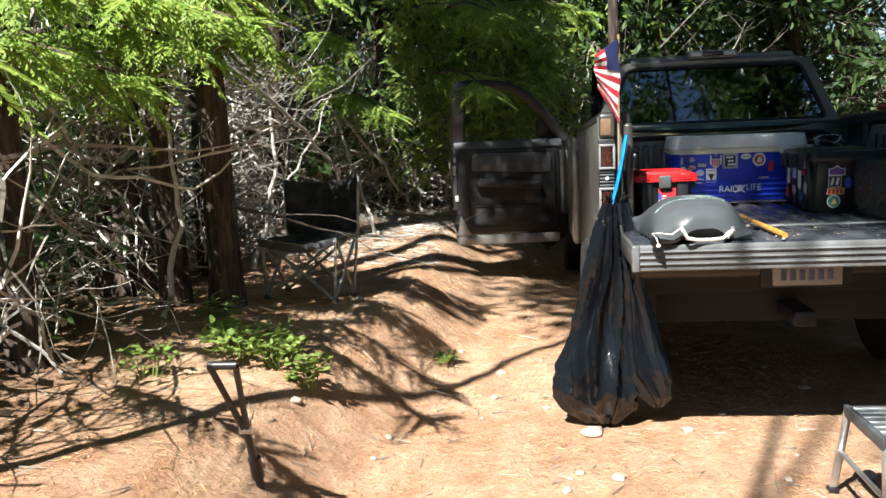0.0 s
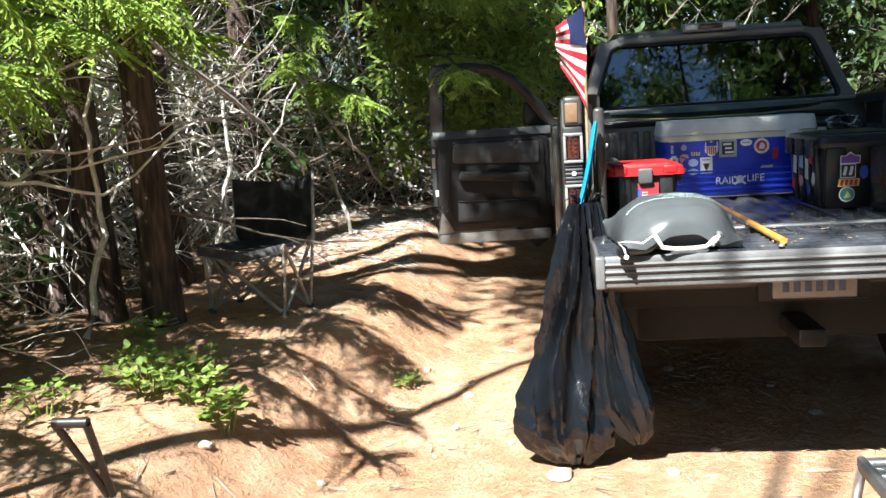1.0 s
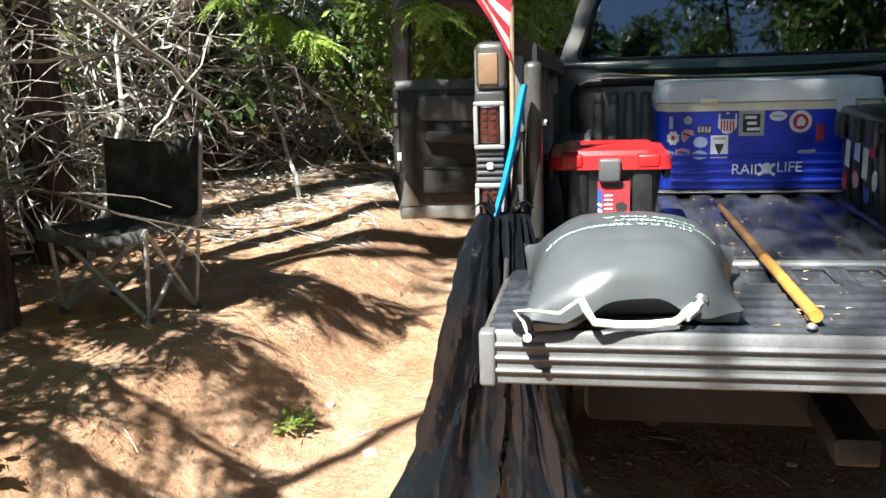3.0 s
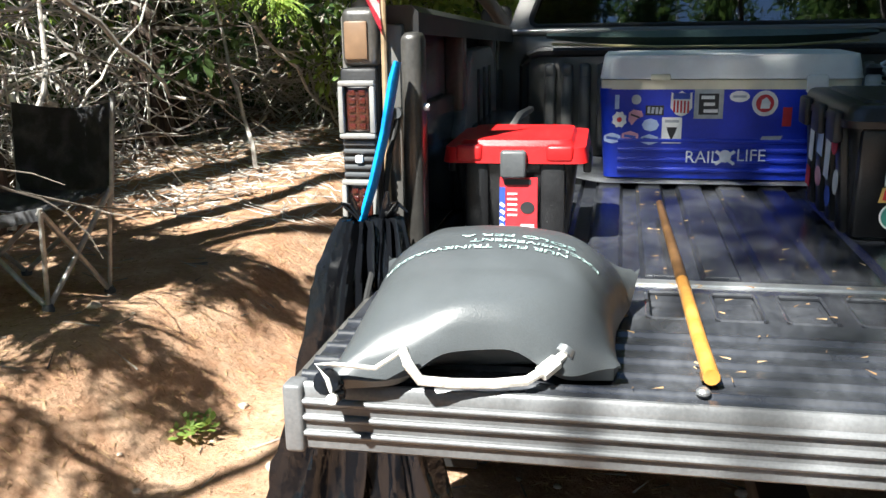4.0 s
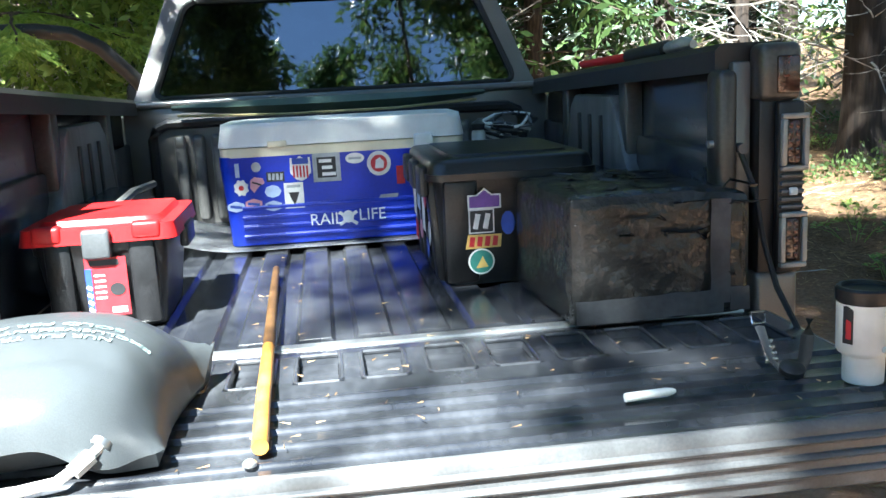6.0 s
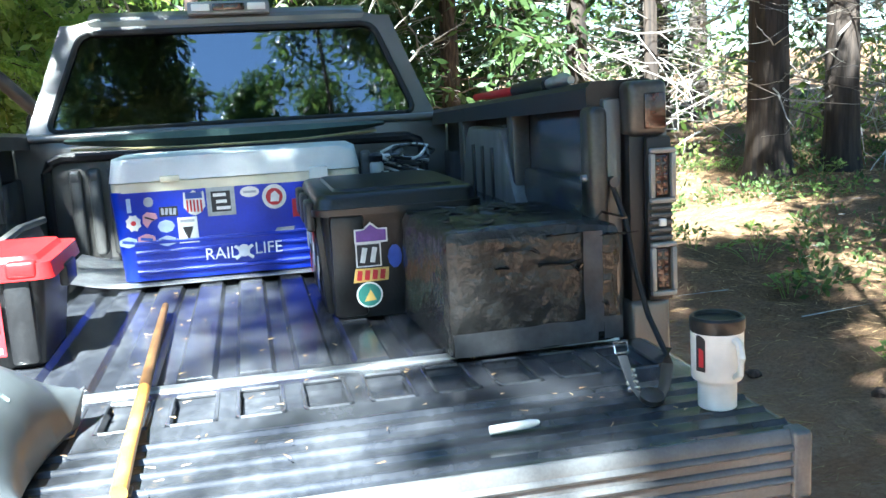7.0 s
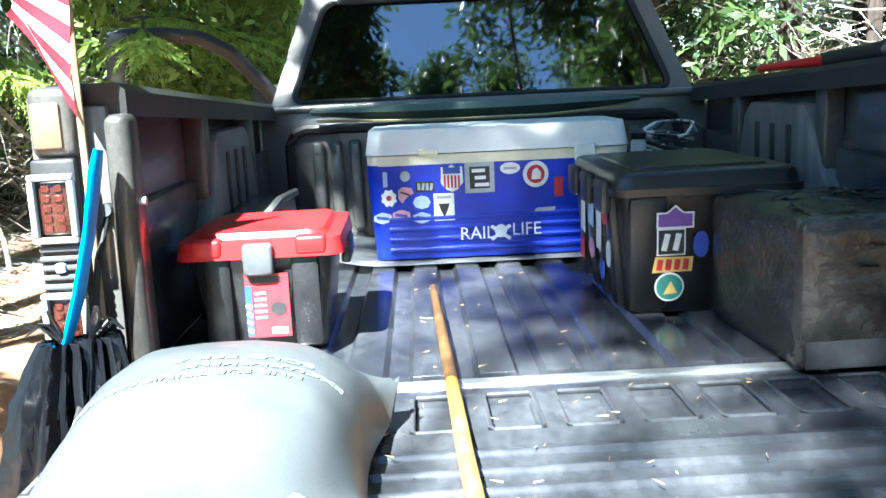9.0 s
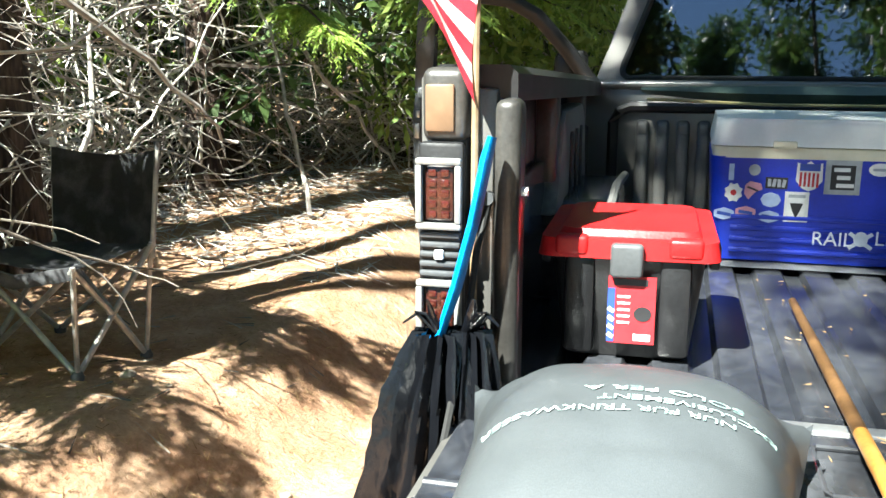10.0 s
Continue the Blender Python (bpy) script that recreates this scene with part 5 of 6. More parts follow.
sheet("print", rect(31 * S, 11 * S), on_cooler(661, 222, 1), I_BLUE, cooler)
for k in range(5):
    sheet("stripe", rect(3.4 * S, 22 * S), on_cooler(648 + 6.4 * k, 241, 1), I_RED, cooler)
sheet("sticker", rect(53 * S, 53 * S), on_cooler(711, 234), I_GREY, cooler, label="grey square sticker with dark middle")
sheet("print", rect(36 * S, 38 * S), on_cooler(711, 234, 1), I_BLACK, cooler)
for k in range(3):
    sheet("print_bar", rect((24, 20, 26)[k] * S, 6 * S), on_cooler(709 + 3 * k, 222 + 12 * k, 2), I_WHITE, cooler)
sheet("sticker", rect(37 * S, 48 * S), on_cooler(645, 285), I_WHITE, cooler, label="white card sticker with a dark pointed shape")
sheet("print", [(-10 * S, 8 * S), (10 * S, 8 * S), (6 * S, -4 * S), (0, -16 * S), (-6 * S, -4 * S)], on_cooler(645, 287, 1), I_BLACK, cooler)
sheet("print_bar", rect(26 * S, 5 * S), on_cooler(645, 268, 1), I_GREY, cooler)
sheet("sticker", ring_of(16 * S, 12 * S, 8), on_cooler(605, 277), I_PALE, cooler)
for px, py in ((533, 305), (567, 300), (604, 304)):
    sheet("sticker", ring_of(16 * S, 9 * S, 12, 0.12), on_cooler(px, py), I_PINK if px == 567 else I_PALE, cooler)
    sheet("print_bar", rect(22 * S, 5 * S), on_cooler(px, py, 1, 8), I_BLUE, cooler)
sheet("sticker", ring_of(18 * S, 10 * S, 24), on_cooler(766, 218), I_WHITE, cooler)
sheet("print_bar", rect(24 * S, 4 * S), on_cooler(766, 218, 1), I_GREY, cooler)
sheet("sticker", ring_of(23 * S, 23 * S, 28), on_cooler(812, 228), I_WHITE, cooler, label="round white sticker with red middle")
sheet("print", ring_of(16 * S, 16 * S, 24), on_cooler(812, 228, 1), I_RED, cooler)
sheet("print", [(-8 * S, -9 * S), (8 * S, -9 * S), (10 * S, 2 * S), (2 * S, 11 * S), (-6 * S, 6 * S)], on_cooler(812, 228, 2), I_WHITE, cooler)
sheet("sticker", [(-20 * S, -5 * S), (17 * S, -5 * S), (21 * S, 5 * S), (-14 * S, 4 * S)], on_cooler(826, 290), I_GREY, cooler)
sheet("sticker", rect(16 * S, 34 * S), on_cooler(853, 250), I_RED, cooler)
I_LETTER = ink("letter_white", (0.66, 0.70, 0.78))
for word, px, py in (("RAIL", 703, 331), ("LIFE", 793, 323)):
    text_mesh("lettering", word, 0.052, on_cooler(px, py, 7) @ UP, I_LETTER, cooler, "white stick-on letters")
sheet("emblem", ring_of(11 * S, 12 * S, 12), on_cooler(746, 326, 7), I_LETTER, cooler)
for a in (35, -35):
    sheet("emblem_bar", rect(42 * S, 6 * S), on_cooler(746, 329, 6, a), I_LETTER, cooler)

# stickers on the dark tote
T = 1 / 755


def on_tote(px, py, layer=0, turn=0.0):
    return face_pose((px - 925) / 755 - 0.185, (450 - py) / 755, -0.2475, 0.0755, layer, turn)


sheet("sticker", [(-30 * T, -18 * T), (30 * T, -18 * T), (30 * T, 8 * T), (14 * T, 8 * T), (0, 20 * T), (-14 * T, 8 * T), (-30 * T, 8 * T)], on_tote(1010, 292), I_WHITE, tote2)
sheet("print", [(-27 * T, -15 * T), (27 * T, -15 * T), (27 * T, 5 * T), (12 * T, 6 * T), (0, 16 * T), (-12 * T, 6 * T), (-27 * T, 5 * T)], on_tote(1010, 292, 1), I_PURPLE, tote2)
sheet("sticker", rect(46 * T, 44 * T), on_tote(1004, 332), I_WHITE, tote2)
sheet("print", rect(41 * T, 39 * T), on_tote(1004, 332, 1), I_BLACK, tote2)
for dx in (-9, 9):
    sheet("print_bar", rect(9 * T, 28 * T), on_tote(1004 + dx, 332, 2, 12), I_WHITE, tote2)
sheet("sticker", [(-33 * T, -13 * T), (31 * T, -12 * T), (33 * T, 12 * T), (-28 * T, 13 * T)], on_tote(1007, 369), I_YELLOW, tote2)
for k in range(4):
    sheet("print_bar", rect(9 * T, 18 * T), on_tote(986 + 14 * k, 369, 1, 8), I_RED, tote2)
sheet("sticker", ring_of(24 * T, 24 * T, 28), on_tote(1002, 406), I_WHITE, tote2)
sheet("print", ring_of(21 * T, 21 * T, 28), on_tote(1002, 406, 1), I_TEAL, tote2)
sheet("print", [(-10 * T, -12 * T), (12 * T, -10 * T), (2 * T, 10 * T)], on_tote(1002, 406, 2), I_YELLOW, tote2)
sheet("sticker", ring_of(13 * T, 22 * T, 10), on_tote(1052, 338), I_BLUE, tote2)
# on its left flank
rs = random.Random(5)
for k, (y, z, w, h, mt) in enumerate(((-0.16, 0.21, 0.06, 0.055, I_RED), (-0.08, 0.16, 0.05, 0.09, I_WHITE), (-0.17, 0.12, 0.05, 0.06, I_GREY), (0.0, 0.19, 0.06, 0.06, I_PALE), (0.03, 0.10, 0.07, 0.05, I_PINK), (0.11, 0.17, 0.05, 0.08, I_WHITE), (-0.08, 0.07, 0.06, 0.05, I_BLUE), (0.16, 0.08, 0.05, 0.05, I_RED))):
    ob = sheet("sticker", ring_of(w / 2, h / 2, 14) if k % 2 == 0 else rect(w, h), Matrix.Translation((-0.1848 - 0.0755 * z, y, z)) @ Euler((0, 0.0755, radians(-90))).to_matrix().to_4x4(), mt, tote2)

# label on the red-lidded tote
lab = sheet("paper_label", rect(0.084, 0.125), face_pose(0.010, 0.098, -0.182, 0.0, 0), I_RED, tote, label="red and blue paper label")
sheet("label_bar", rect(0.060, 0.012), face_pose(0.008, 0.150, -0.182, 0.0, 1), I_BLACK, tote)
sheet("label_edge", rect(0.013, 0.10), face_pose(-0.026, 0.088, -0.182, 0.0, 1), I_BLUE, tote)
for k in range(4):
    sheet("label_stripe", rect(0.012, 0.007), face_pose(-0.026, 0.05 + 0.016 * k, -0.182, 0.0, 2, 35), I_WHITE, tote)
for k in range(5):
    sheet("label_bar", rect(0.022, 0.004), face_pose(-0.004, 0.075 + 0.012 * k, -0.182, 0.0, 1), I_WHITE, tote)
sheet("label_shape", ring_of(0.016, 0.014, 12), face_pose(0.030, 0.092, -0.182, 0.0, 1), I_BLACK, tote)
sheet("label_bar", rect(0.030, 0.012), face_pose(0.030, 0.048, -0.182, 0.0, 1), I_WHITE, tote)


# ---- water bag ----
bag_thing = thing("water_bag", "full grey water bag with pale print lying on the open tailgate", "water bag")
FL, FR, BR, BL = Vector((-0.725, -0.675, 0)), Vector((-0.315, -0.575, 0)), Vector((-0.285, -0.205, 0)), Vector((-0.755, -0.17, 0))


def bag_xy(u, v):
    return FL.lerp(FR, u).lerp(BL.lerp(BR, u), v)


def bag_top(u, v):
    a, b = abs(2 * u - 1), abs(2 * v - 1)
    c = (0.60 - v) / 0.60 if v < 0.60 else (v - 0.60) / 0.40
    h = (max(0.0, 1 - a ** 2.6) * max(0.0, 1 - c ** (1.9 if v < 0.6 else 2.6))) ** 0.55
    hump = 0.040 * math.exp(-((u - 0.52) / 0.22) ** 4) * max(0.0, 1 - v * 3.5)
    corner = 0.055 * max(0.0, (a - 0.7) / 0.3) * max(0.0, (b - 0.7) / 0.3) * (1.0 if v > 0.5 else 0.2)
    crease = 0.004 * noise.noise((u * 9, v * 9, 2.0)) * (0.3 + a) + 0.006 * noise.noise((u * 3, v * 14, 5.0)) * max(0, 0.35 - v) * 2
    return BED + 0.022 + 0.156 * h + hump + corner + crease


def bag_mesh(n=44):
    bm = bmesh.new()
    top, bot = {}, {}
    for i in range(n + 1):
        for j in range(n + 1):
            u, v = i / n, j / n
            p = bag_xy(u, v)
            # sides drawn in between the corners
            c = bag_xy(0.5, 0.5)
            pull = 1 - 0.10 * (1 - (2 * v - 1) ** 2) * abs(2 * u - 1) ** 4 - 0.06 * (1 - (2 * u - 1) ** 2) * abs(2 * v - 1) ** 4
            p = c + (p - c) * pull
            zt = bag_top(u, v)
            top[i, j] = bm.verts.new((p.x, p.y, zt))
            rim = i in (0, n) or j in (0, n)
            bot[i, j] = top[i, j] if rim else bm.verts.new((p.x, p.y, BED + 0.010 + 0.07 * max(0.0, 1 - v / 0.2) * math.exp(-((u - 0.52) / 0.22) ** 4)))
    for i in range(n):
        for j in range(n):
            bm.faces.new((top[i, j], top[i + 1, j], top[i + 1, j + 1], top[i, j + 1]))
            f = (bot[i, j], bot[i, j + 1], bot[i + 1, j + 1], bot[i + 1, j])
            if len(set(f)) == 4:
                bm.faces.new(f)
    return bm


part("bladder", bag_mesh(), M_PILLOW, bag_thing)


def print_line(words, u0, u1, v, height):
    cu = bpy.data.curves.new("print", "FONT")
    cu.body, cu.size, cu.align_x, cu.offset = words, 1.0, "LEFT", 0.008
    tmp = bpy.data.objects.new("print", cu)
    me = bpy.data.meshes.new_from_object(tmp)
    bpy.data.objects.remove(tmp)
    bm = bmesh.new()
    bm.from_mesh(me)
    bmesh.ops.triangulate(bm, faces=bm.faces[:])
    bmesh.ops.subdivide_edges(bm, edges=bm.edges[:], cuts=1)
    w = max(x.co.x for x in bm.verts)
    for x in bm.verts:
        u = u1 - (u1 - u0) * x.co.x / w
        vv = v - height * x.co.y
        c = bag_xy(0.5, 0.5)
        p = bag_xy(u, vv)
        pull = 1 - 0.10 * (1 - (2 * vv - 1) ** 2) * abs(2 * u - 1) ** 4
        p = c + (p - c) * pull
        x.co = Vector((p.x, p.y, bag_top(u, vv) + 0.0025))
    me.clear_geometry()
    for f in bm.faces:
        f.smooth = True
    bm.to_mesh(me)
    bm.free()
    me.materials.clear()
    me.materials.append(M_PRINT)
    ob = new("print", me)
    ob.parent = bag_thing
    ob["label"] = "pale green printed words"


print_line("NUR FUR TRINKWASSER", 0.10, 0.78, 0.43, 0.034)
print_line("EXCLUSIVEMENT", 0.42, 0.90, 0.48, 0.033)
print_line("SOLO PER A", 0.38, 0.80, 0.53, 0.033)
hose = [(-0.612, -0.655, 0.874), (-0.604, -0.668, 0.860), (-0.588, -0.660, 0.832), (-0.545, -0.640, 0.822), (-0.49, -0.628, 0.820), (-0.445, -0.615, 0.822), (-0.412, -0.592, 0.838), (-0.395, -0.574, 0.850)]
part("rope_handle", tube(hose, 0.0075, 8), M_HOSE, bag_thing, "white rope handle")
part("rope_knot", tube([(-0.426, -0.604, 0.829), (-0.406, -0.586, 0.842)], 0.012, 8), M_WHITE, bag_thing)
part("eyelet", tube([(-0.397, -0.577, 0.849), (-0.393, -0.570, 0.855)], 0.014, 14), M_STEEL, bag_thing)
part("cord", tube([(-0.612, -0.655, 0.874), (-0.65, -0.668, 0.850), (-0.705, -0.682, 0.858), (-0.728, -0.686, 0.858), (-0.712, -0.690, 0.838), (-0.706, -0.690, 0.815)], 0.0035, 6), M_HOSE, bag_thing)
valve = new("tap")
valve.parent = bag_thing
valve["label"] = "dark plastic tap on the bag"
part("tap_body", moved(lathe([(0.010, -0.026), (0.019, -0.024), (0.021, -0.010), (0.017, -0.006), (0.017, 0.006), (0.022, 0.010), (0.020, 0.018), (0.006, 0.020)], 20), Matrix.Translation((-0.716, -0.672, 0.826)) @ Euler((radians(65), 0, 0)).to_matrix().to_4x4() @ Matrix.Scale(0.9, 4)), M_VALVE, valve)
part("tap_knob", moved(lathe([(0.006, -0.014), (0.012, -0.012), (0.013, 0.006), (0.008, 0.012)], 18), Matrix.Translation((-0.706, -0.675, 0.812)) @ Euler((radians(70), 0, 0)).to_matrix().to_4x4()), M_VALVE, valve)
part("tap_tip", moved(lathe([(0.002, -0.008), (0.008, -0.006), (0.008, 0.006), (0.002, 0.008)], 12), Matrix.Translation((-0.706, -0.689, 0.810)) @ Euler((radians(80), 0, 0)).to_matrix().to_4x4()), M_WHITE, valve)

# wooden tool handle
handle = thing("wooden_handle", "long yellow varnished wooden tool handle with dark brown end", "tool handle")
part("clean_end", tube([(-0.190, -0.565, BED + 0.022), (-0.196, -0.40, BED + 0.024), (-0.203, -0.10, BED + 0.027)], [0.0120, 0.0120, 0.0115], 14), M_WOOD, handle)
part("dark_end", tube([(-0.203, -0.10, BED + 0.027), (-0.212, 0.25, BED + 0.031), (-0.220, 0.60, BED + 0.034)], [0.0115, 0.0105, 0.0085], 14), M_WOOD_DARK, handle)
part("end_wedge", box(-0.203, -0.177, -0.548, -0.52, BED + 0.0085, BED + 0.013, 0.001), M_WOOD_DARK, handle)
tagged(part("bolt_head", lathe([(0.010, 0), (0.010, 0.004), (0.006, 0.008)], 14, (-0.203, -0.592, BED + 0.0085)), M_STEEL), "small steel bolt head on the tailgate", "bolt")

# travel mug
mug = thing("travel_mug", "tall white travel mug with black lid, standing on the tailgate", "travel mug", (0.735, -0.500, BED + 0.006), 0)
mug.scale = (0.90, 0.90, 0.91)
part("cup", lathe([(0.030, 0.0), (0.034, 0.003), (0.0345, 0.045), (0.036, 0.050), (0.043, 0.054), (0.0455, 0.060), (0.0465, 0.145), (0.044, 0.148)], 36), M_WHITE, mug)
part("lid", lathe([(0.047, 0.142), (0.0485, 0.146), (0.0485, 0.165), (0.045, 0.169), (0.041, 0.169), (0.040, 0.162), (0.005, 0.160)], 36), M_BLACK, mug, "black rimmed lid")
part("grip", tube([(0.010, -0.0465, 0.066), (0.010, -0.060, 0.075), (0.012, -0.063, 0.105), (0.012, -0.056, 0.128), (0.010, -0.046, 0.133)], 0.007, 8), M_WHITE, mug)
for a0, a1, z0, z1, mt in ((192, 216, 0.075, 0.128, I_BLACK), (200, 212, 0.083, 0.105, I_RED)):
    bm = bmesh.new()
    rr = 0.0470 if mt is I_BLACK else 0.0474
    cols = [[bm.verts.new((rr * math.cos(radians(a)), rr * math.sin(radians(a)), z + (0.012 * math.cos((a - 200) / 14) if z == z1 else 0))) for z in (z0, z1)] for a in np.linspace(a0, a1, 7)]
    for p, q in zip(cols, cols[1:]):
        bm.faces.new((p[0], q[0], q[1], p[1]))
    part("printed_badge", bm, mt, mug, "dark printed badge")

# wristwatch lying on its side
watch = thing("wristwatch", "black wristwatch with silver links lying on the tailgate", "wristwatch", (0.640, -0.455, BED + 0.001), 0)
part("case", moved(lathe([(0.017, 0), (0.020, 0.003), (0.020, 0.012), (0.016, 0.015)], 24), Matrix.Translation((0, 0, 0.012)) @ Euler((radians(20), 0, 0)).to_matrix().to_4x4()), M_BLACK, watch)
part("strap", tube([(0.014, 0.0, 0.012), (0.030, 0.012, 0.030), (0.044, 0.03, 0.062), (0.050, 0.036, 0.088)], 0.011, 8, flat=0.25), M_RUBBER, watch)
part("strap", tube([(-0.012, 0.004, 0.012), (-0.020, 0.02, 0.028), (-0.024, 0.04, 0.054), (-0.024, 0.06, 0.075)], 0.010, 8, flat=0.25), M_LATCH, watch)
for k in range(4):
    part("link", box(-0.033 + 0.001 * k, -0.011 + 0.001 * k, 0.018 + 0.008 * k, 0.024 + 0.008 * k, 0.024 + 0.008 * k, 0.033 + 0.008 * k, 0.002), M_CHROME, watch)
part("buckle", tube([(-0.036, 0.062, 0.080), (-0.012, 0.062, 0.080), (-0.012, 0.068, 0.098), (-0.036, 0.068, 0.098), (-0.036, 0.062, 0.080)], 0.002, 6), M_CHROME, watch)

# glue stick
stick = thing("white_tube", "small white plastic tube lying on the tailgate", "tube", (0.395, -0.492, BED + 0.0145), 0)
stick.scale = (0.70, 0.70, 0.75)
part("barrel", tube([(-0.062, -0.006, 0), (0.035, 0.004, 0)], 0.0095, 14), M_WHITE, stick)
part("cap", tube([(0.035, 0.004, 0), (0.052, 0.006, 0), (0.056, 0.0065, 0)], [0.0095, 0.006, 0.004], 14), M_WHITE, stick)

# red tool on the right rail
tool = thing("red_tool", "red metal tool with black grip lying on the bed rail", "tool")
zr = 1.345
part("shaft", tube([(0.770, 1.13, 1.318), (0.785, 0.72, 1.330)], [0.011, 0.014], 10), M_RED, tool)
part("grip", tube([(0.785, 0.72, 1.332), (0.795, 0.46, 1.342)], [0.020, 0.024], 10), M_BLACK, tool)
part("head", tube([(0.795, 0.46, 1.345), (0.799, 0.36, 1.352), (0.802, 0.32, 1.350)], [0.014, 0.018, 0.010], 10), M_STEEL, tool)

# green board standing along the front wall
board = thing("green_board", "long dull green tapered board behind the cooler", "board")
bm = bmesh.new()
rows = []
for k in range(25):
    t = k / 24
    w = 0.034 * math.sin(math.pi * (0.04 + 0.92 * t)) ** 0.6
    x = -0.60 + 1.13 * t
    zc = 1.232 + 0.010 * (2 * t - 1) ** 2
    rows.append([bm.verts.new((x, 1.64 + dy, zc + dz * w)) for dy, dz in ((-0.02, 0.7), (-0.055, 0.0), (-0.02, -1.0), (0.01, 0.0))])
for p, q in zip(rows, rows[1:]):
    for k in range(4):
        bm.faces.new((p[k], p[(k + 1) % 4], q[(k + 1) % 4], q[k]))
bm.faces.new(rows[0])
bm.faces.new(rows[-1][::-1])
part("blade", bm, material("dull_green_board", (0.055, 0.085, 0.07), 0.4, 0, 0.2, 8), board)
part("edge_strip", tube([(-0.58, 1.60, 1.212), (-0.2, 1.585, 1.200), (0.2, 1.585, 1.200), (0.5, 1.60, 1.215)], 0.005, 6), material("yellowed_edge", (0.30, 0.26, 0.12), 0.5), board)

# tangle of cords beside the cooler
for nm, mt, seed in (("white_cable", M_HOSE, 3), ("black_cable", M_RUBBER, 4), ("grey_cable", M_LATCH, 5)):
    rr = random.Random(seed)
    pts = []
    for k in range(46):
        a = k * 0.75 + rr.uniform(-0.2, 0.2)
        pts.append((0.50 + 0.075 * math.cos(a) + rr.uniform(-0.02, 0.02) + 0.0016 * k, 1.33 + 0.05 * math.sin(a * 1.3), 1.02 + 0.003 * k + 0.03 * math.sin(a * 0.9)))
    tagged(part(nm, tube(pts, 0.0055, 6), mt), nm.replace("_", " ") + " in a loose tangle beside the cooler", "cord")
tagged(part("stacked_crate", box(0.42, 0.66, 1.22, 1.50, BED + 0.008, 1.02, 0.02), M_TOTE), "dark crate under the tangled cords", "crate")
lantern = thing("small_lantern", "small white lantern on the crate beside the cooler", "lantern", (0.45, 1.30, 1.02))
part("lamp_body", lathe([(0.020, 0), (0.024, 0.01), (0.024, 0.09), (0.018, 0.10)], 16), M_WHITE, lantern)
part("cap", lathe([(0.024, 0.10), (0.026, 0.12), (0.012, 0.13)], 16), M_BLACK, lantern)

# curled mat under the cooler
bm = bmesh.new()
rows = []
for k in range(21):
    t = k / 20
    x = -0.56 + 0.95 * t
    z = BED + 0.016 + 0.050 * max(0, 0.22 - t) ** 1.6 / 0.22 ** 1.6 * 0.9
    rows.append([bm.verts.new((x, y, z + (0.0 if y < 1.2 else 0.002))) for y in (0.985 - 0.05 * max(0, 0.25 - t), 1.2, 1.46)])
for p, q in zip(rows, rows[1:]):
    for k in range(2):
        bm.faces.new((p[k], q[k], q[k + 1], p[k + 1]))
bmesh.ops.solidify(bm, geom=bm.faces[:], thickness=0.005)
tagged(part("grey_mat", bm, material("silvery_mat", (0.30, 0.31, 0.32), 0.45, 0.1, 0.3, 20, 0.3, 150)), "silvery grey mat with a curled edge under the cooler", "mat")

# ---- flag, strap and rubbish bags at the truck's corner ----
flag = thing("small_flag", "small striped flag drooping on a thin wooden stick", "flag")
part("stick", tube([(-0.792, -0.02, 0.90), (-0.790, -0.02, 1.35), (-0.786, -0.02, 1.69)], 0.006, 8), M_POLE, flag)
FA, FB, FC, FD = Vector((-0.900, -0.03, 1.60)), Vector((-0.785, -0.03, 1.67)), Vector((-0.790, -0.03, 1.285)), Vector((-0.885, -0.03, 1.455))
for i in range(13):
    bm = bmesh.new()
    rows = []
    for j in range(15):
        col = []
        for e in (i / 13, (i + 1) / 13):
            t = j / 14
            p = FD.lerp(FC, t).lerp(FA.lerp(FB, t), e)
            p = p + Vector((0.006 * math.sin(9 * e + 3 * t), 0.022 * math.sin(11 * e + 5 * t) * (1 - 0.8 * t), 0))
            col.append(bm.verts.new(p))
        rows.append(col)
    for p, q in zip(rows, rows[1:]):
        bm.faces.new((p[0], q[0], q[1], p[1]))
    bmesh.ops.solidify(bm, geom=bm.faces[:], thickness=0.001)
    part("stripe", bm, M_FLAG_RED if i % 2 == 0 else M_FLAG_WHITE, flag)
bm = bmesh.new()
rows = []
for j in range(9):
    t = 0.45 + 0.55 * j / 8
    rows.append([bm.verts.new(FD.lerp(FC, t).lerp(FA.lerp(FB, t), e) + Vector((0.006 * math.sin(9 * e + 3 * t), -0.006 + 0.022 * math.sin(11 * e + 5 * t) * (1 - 0.8 * t), 0))) for e in (0.62, 0.8, 1.0)])
for p, q in zip(rows, rows[1:]):
    for k in range(2):
        bm.faces.new((p[k], q[k], q[k + 1], p[k + 1]))
bmesh.ops.solidify(bm, geom=bm.faces[:], thickness=0.001)
part("canton", bm, M_FLAG_BLUE, flag, "navy corner of the flag")

strap = thing("blue_strap", "bright blue webbing strap tied at the bed corner", "strap")
part("webbing", tube([(-0.758, -0.045, 1.235), (-0.766, -0.050, 1.20), (-0.784, -0.058, 1.10), (-0.808, -0.070, 1.00), (-0.836, -0.090, 0.905), (-0.848, -0.10, 0.86)], [0.018, 0.025, 0.023, 0.024, 0.018, 0.010], 10, flat=0.4), M_STRAP, strap)


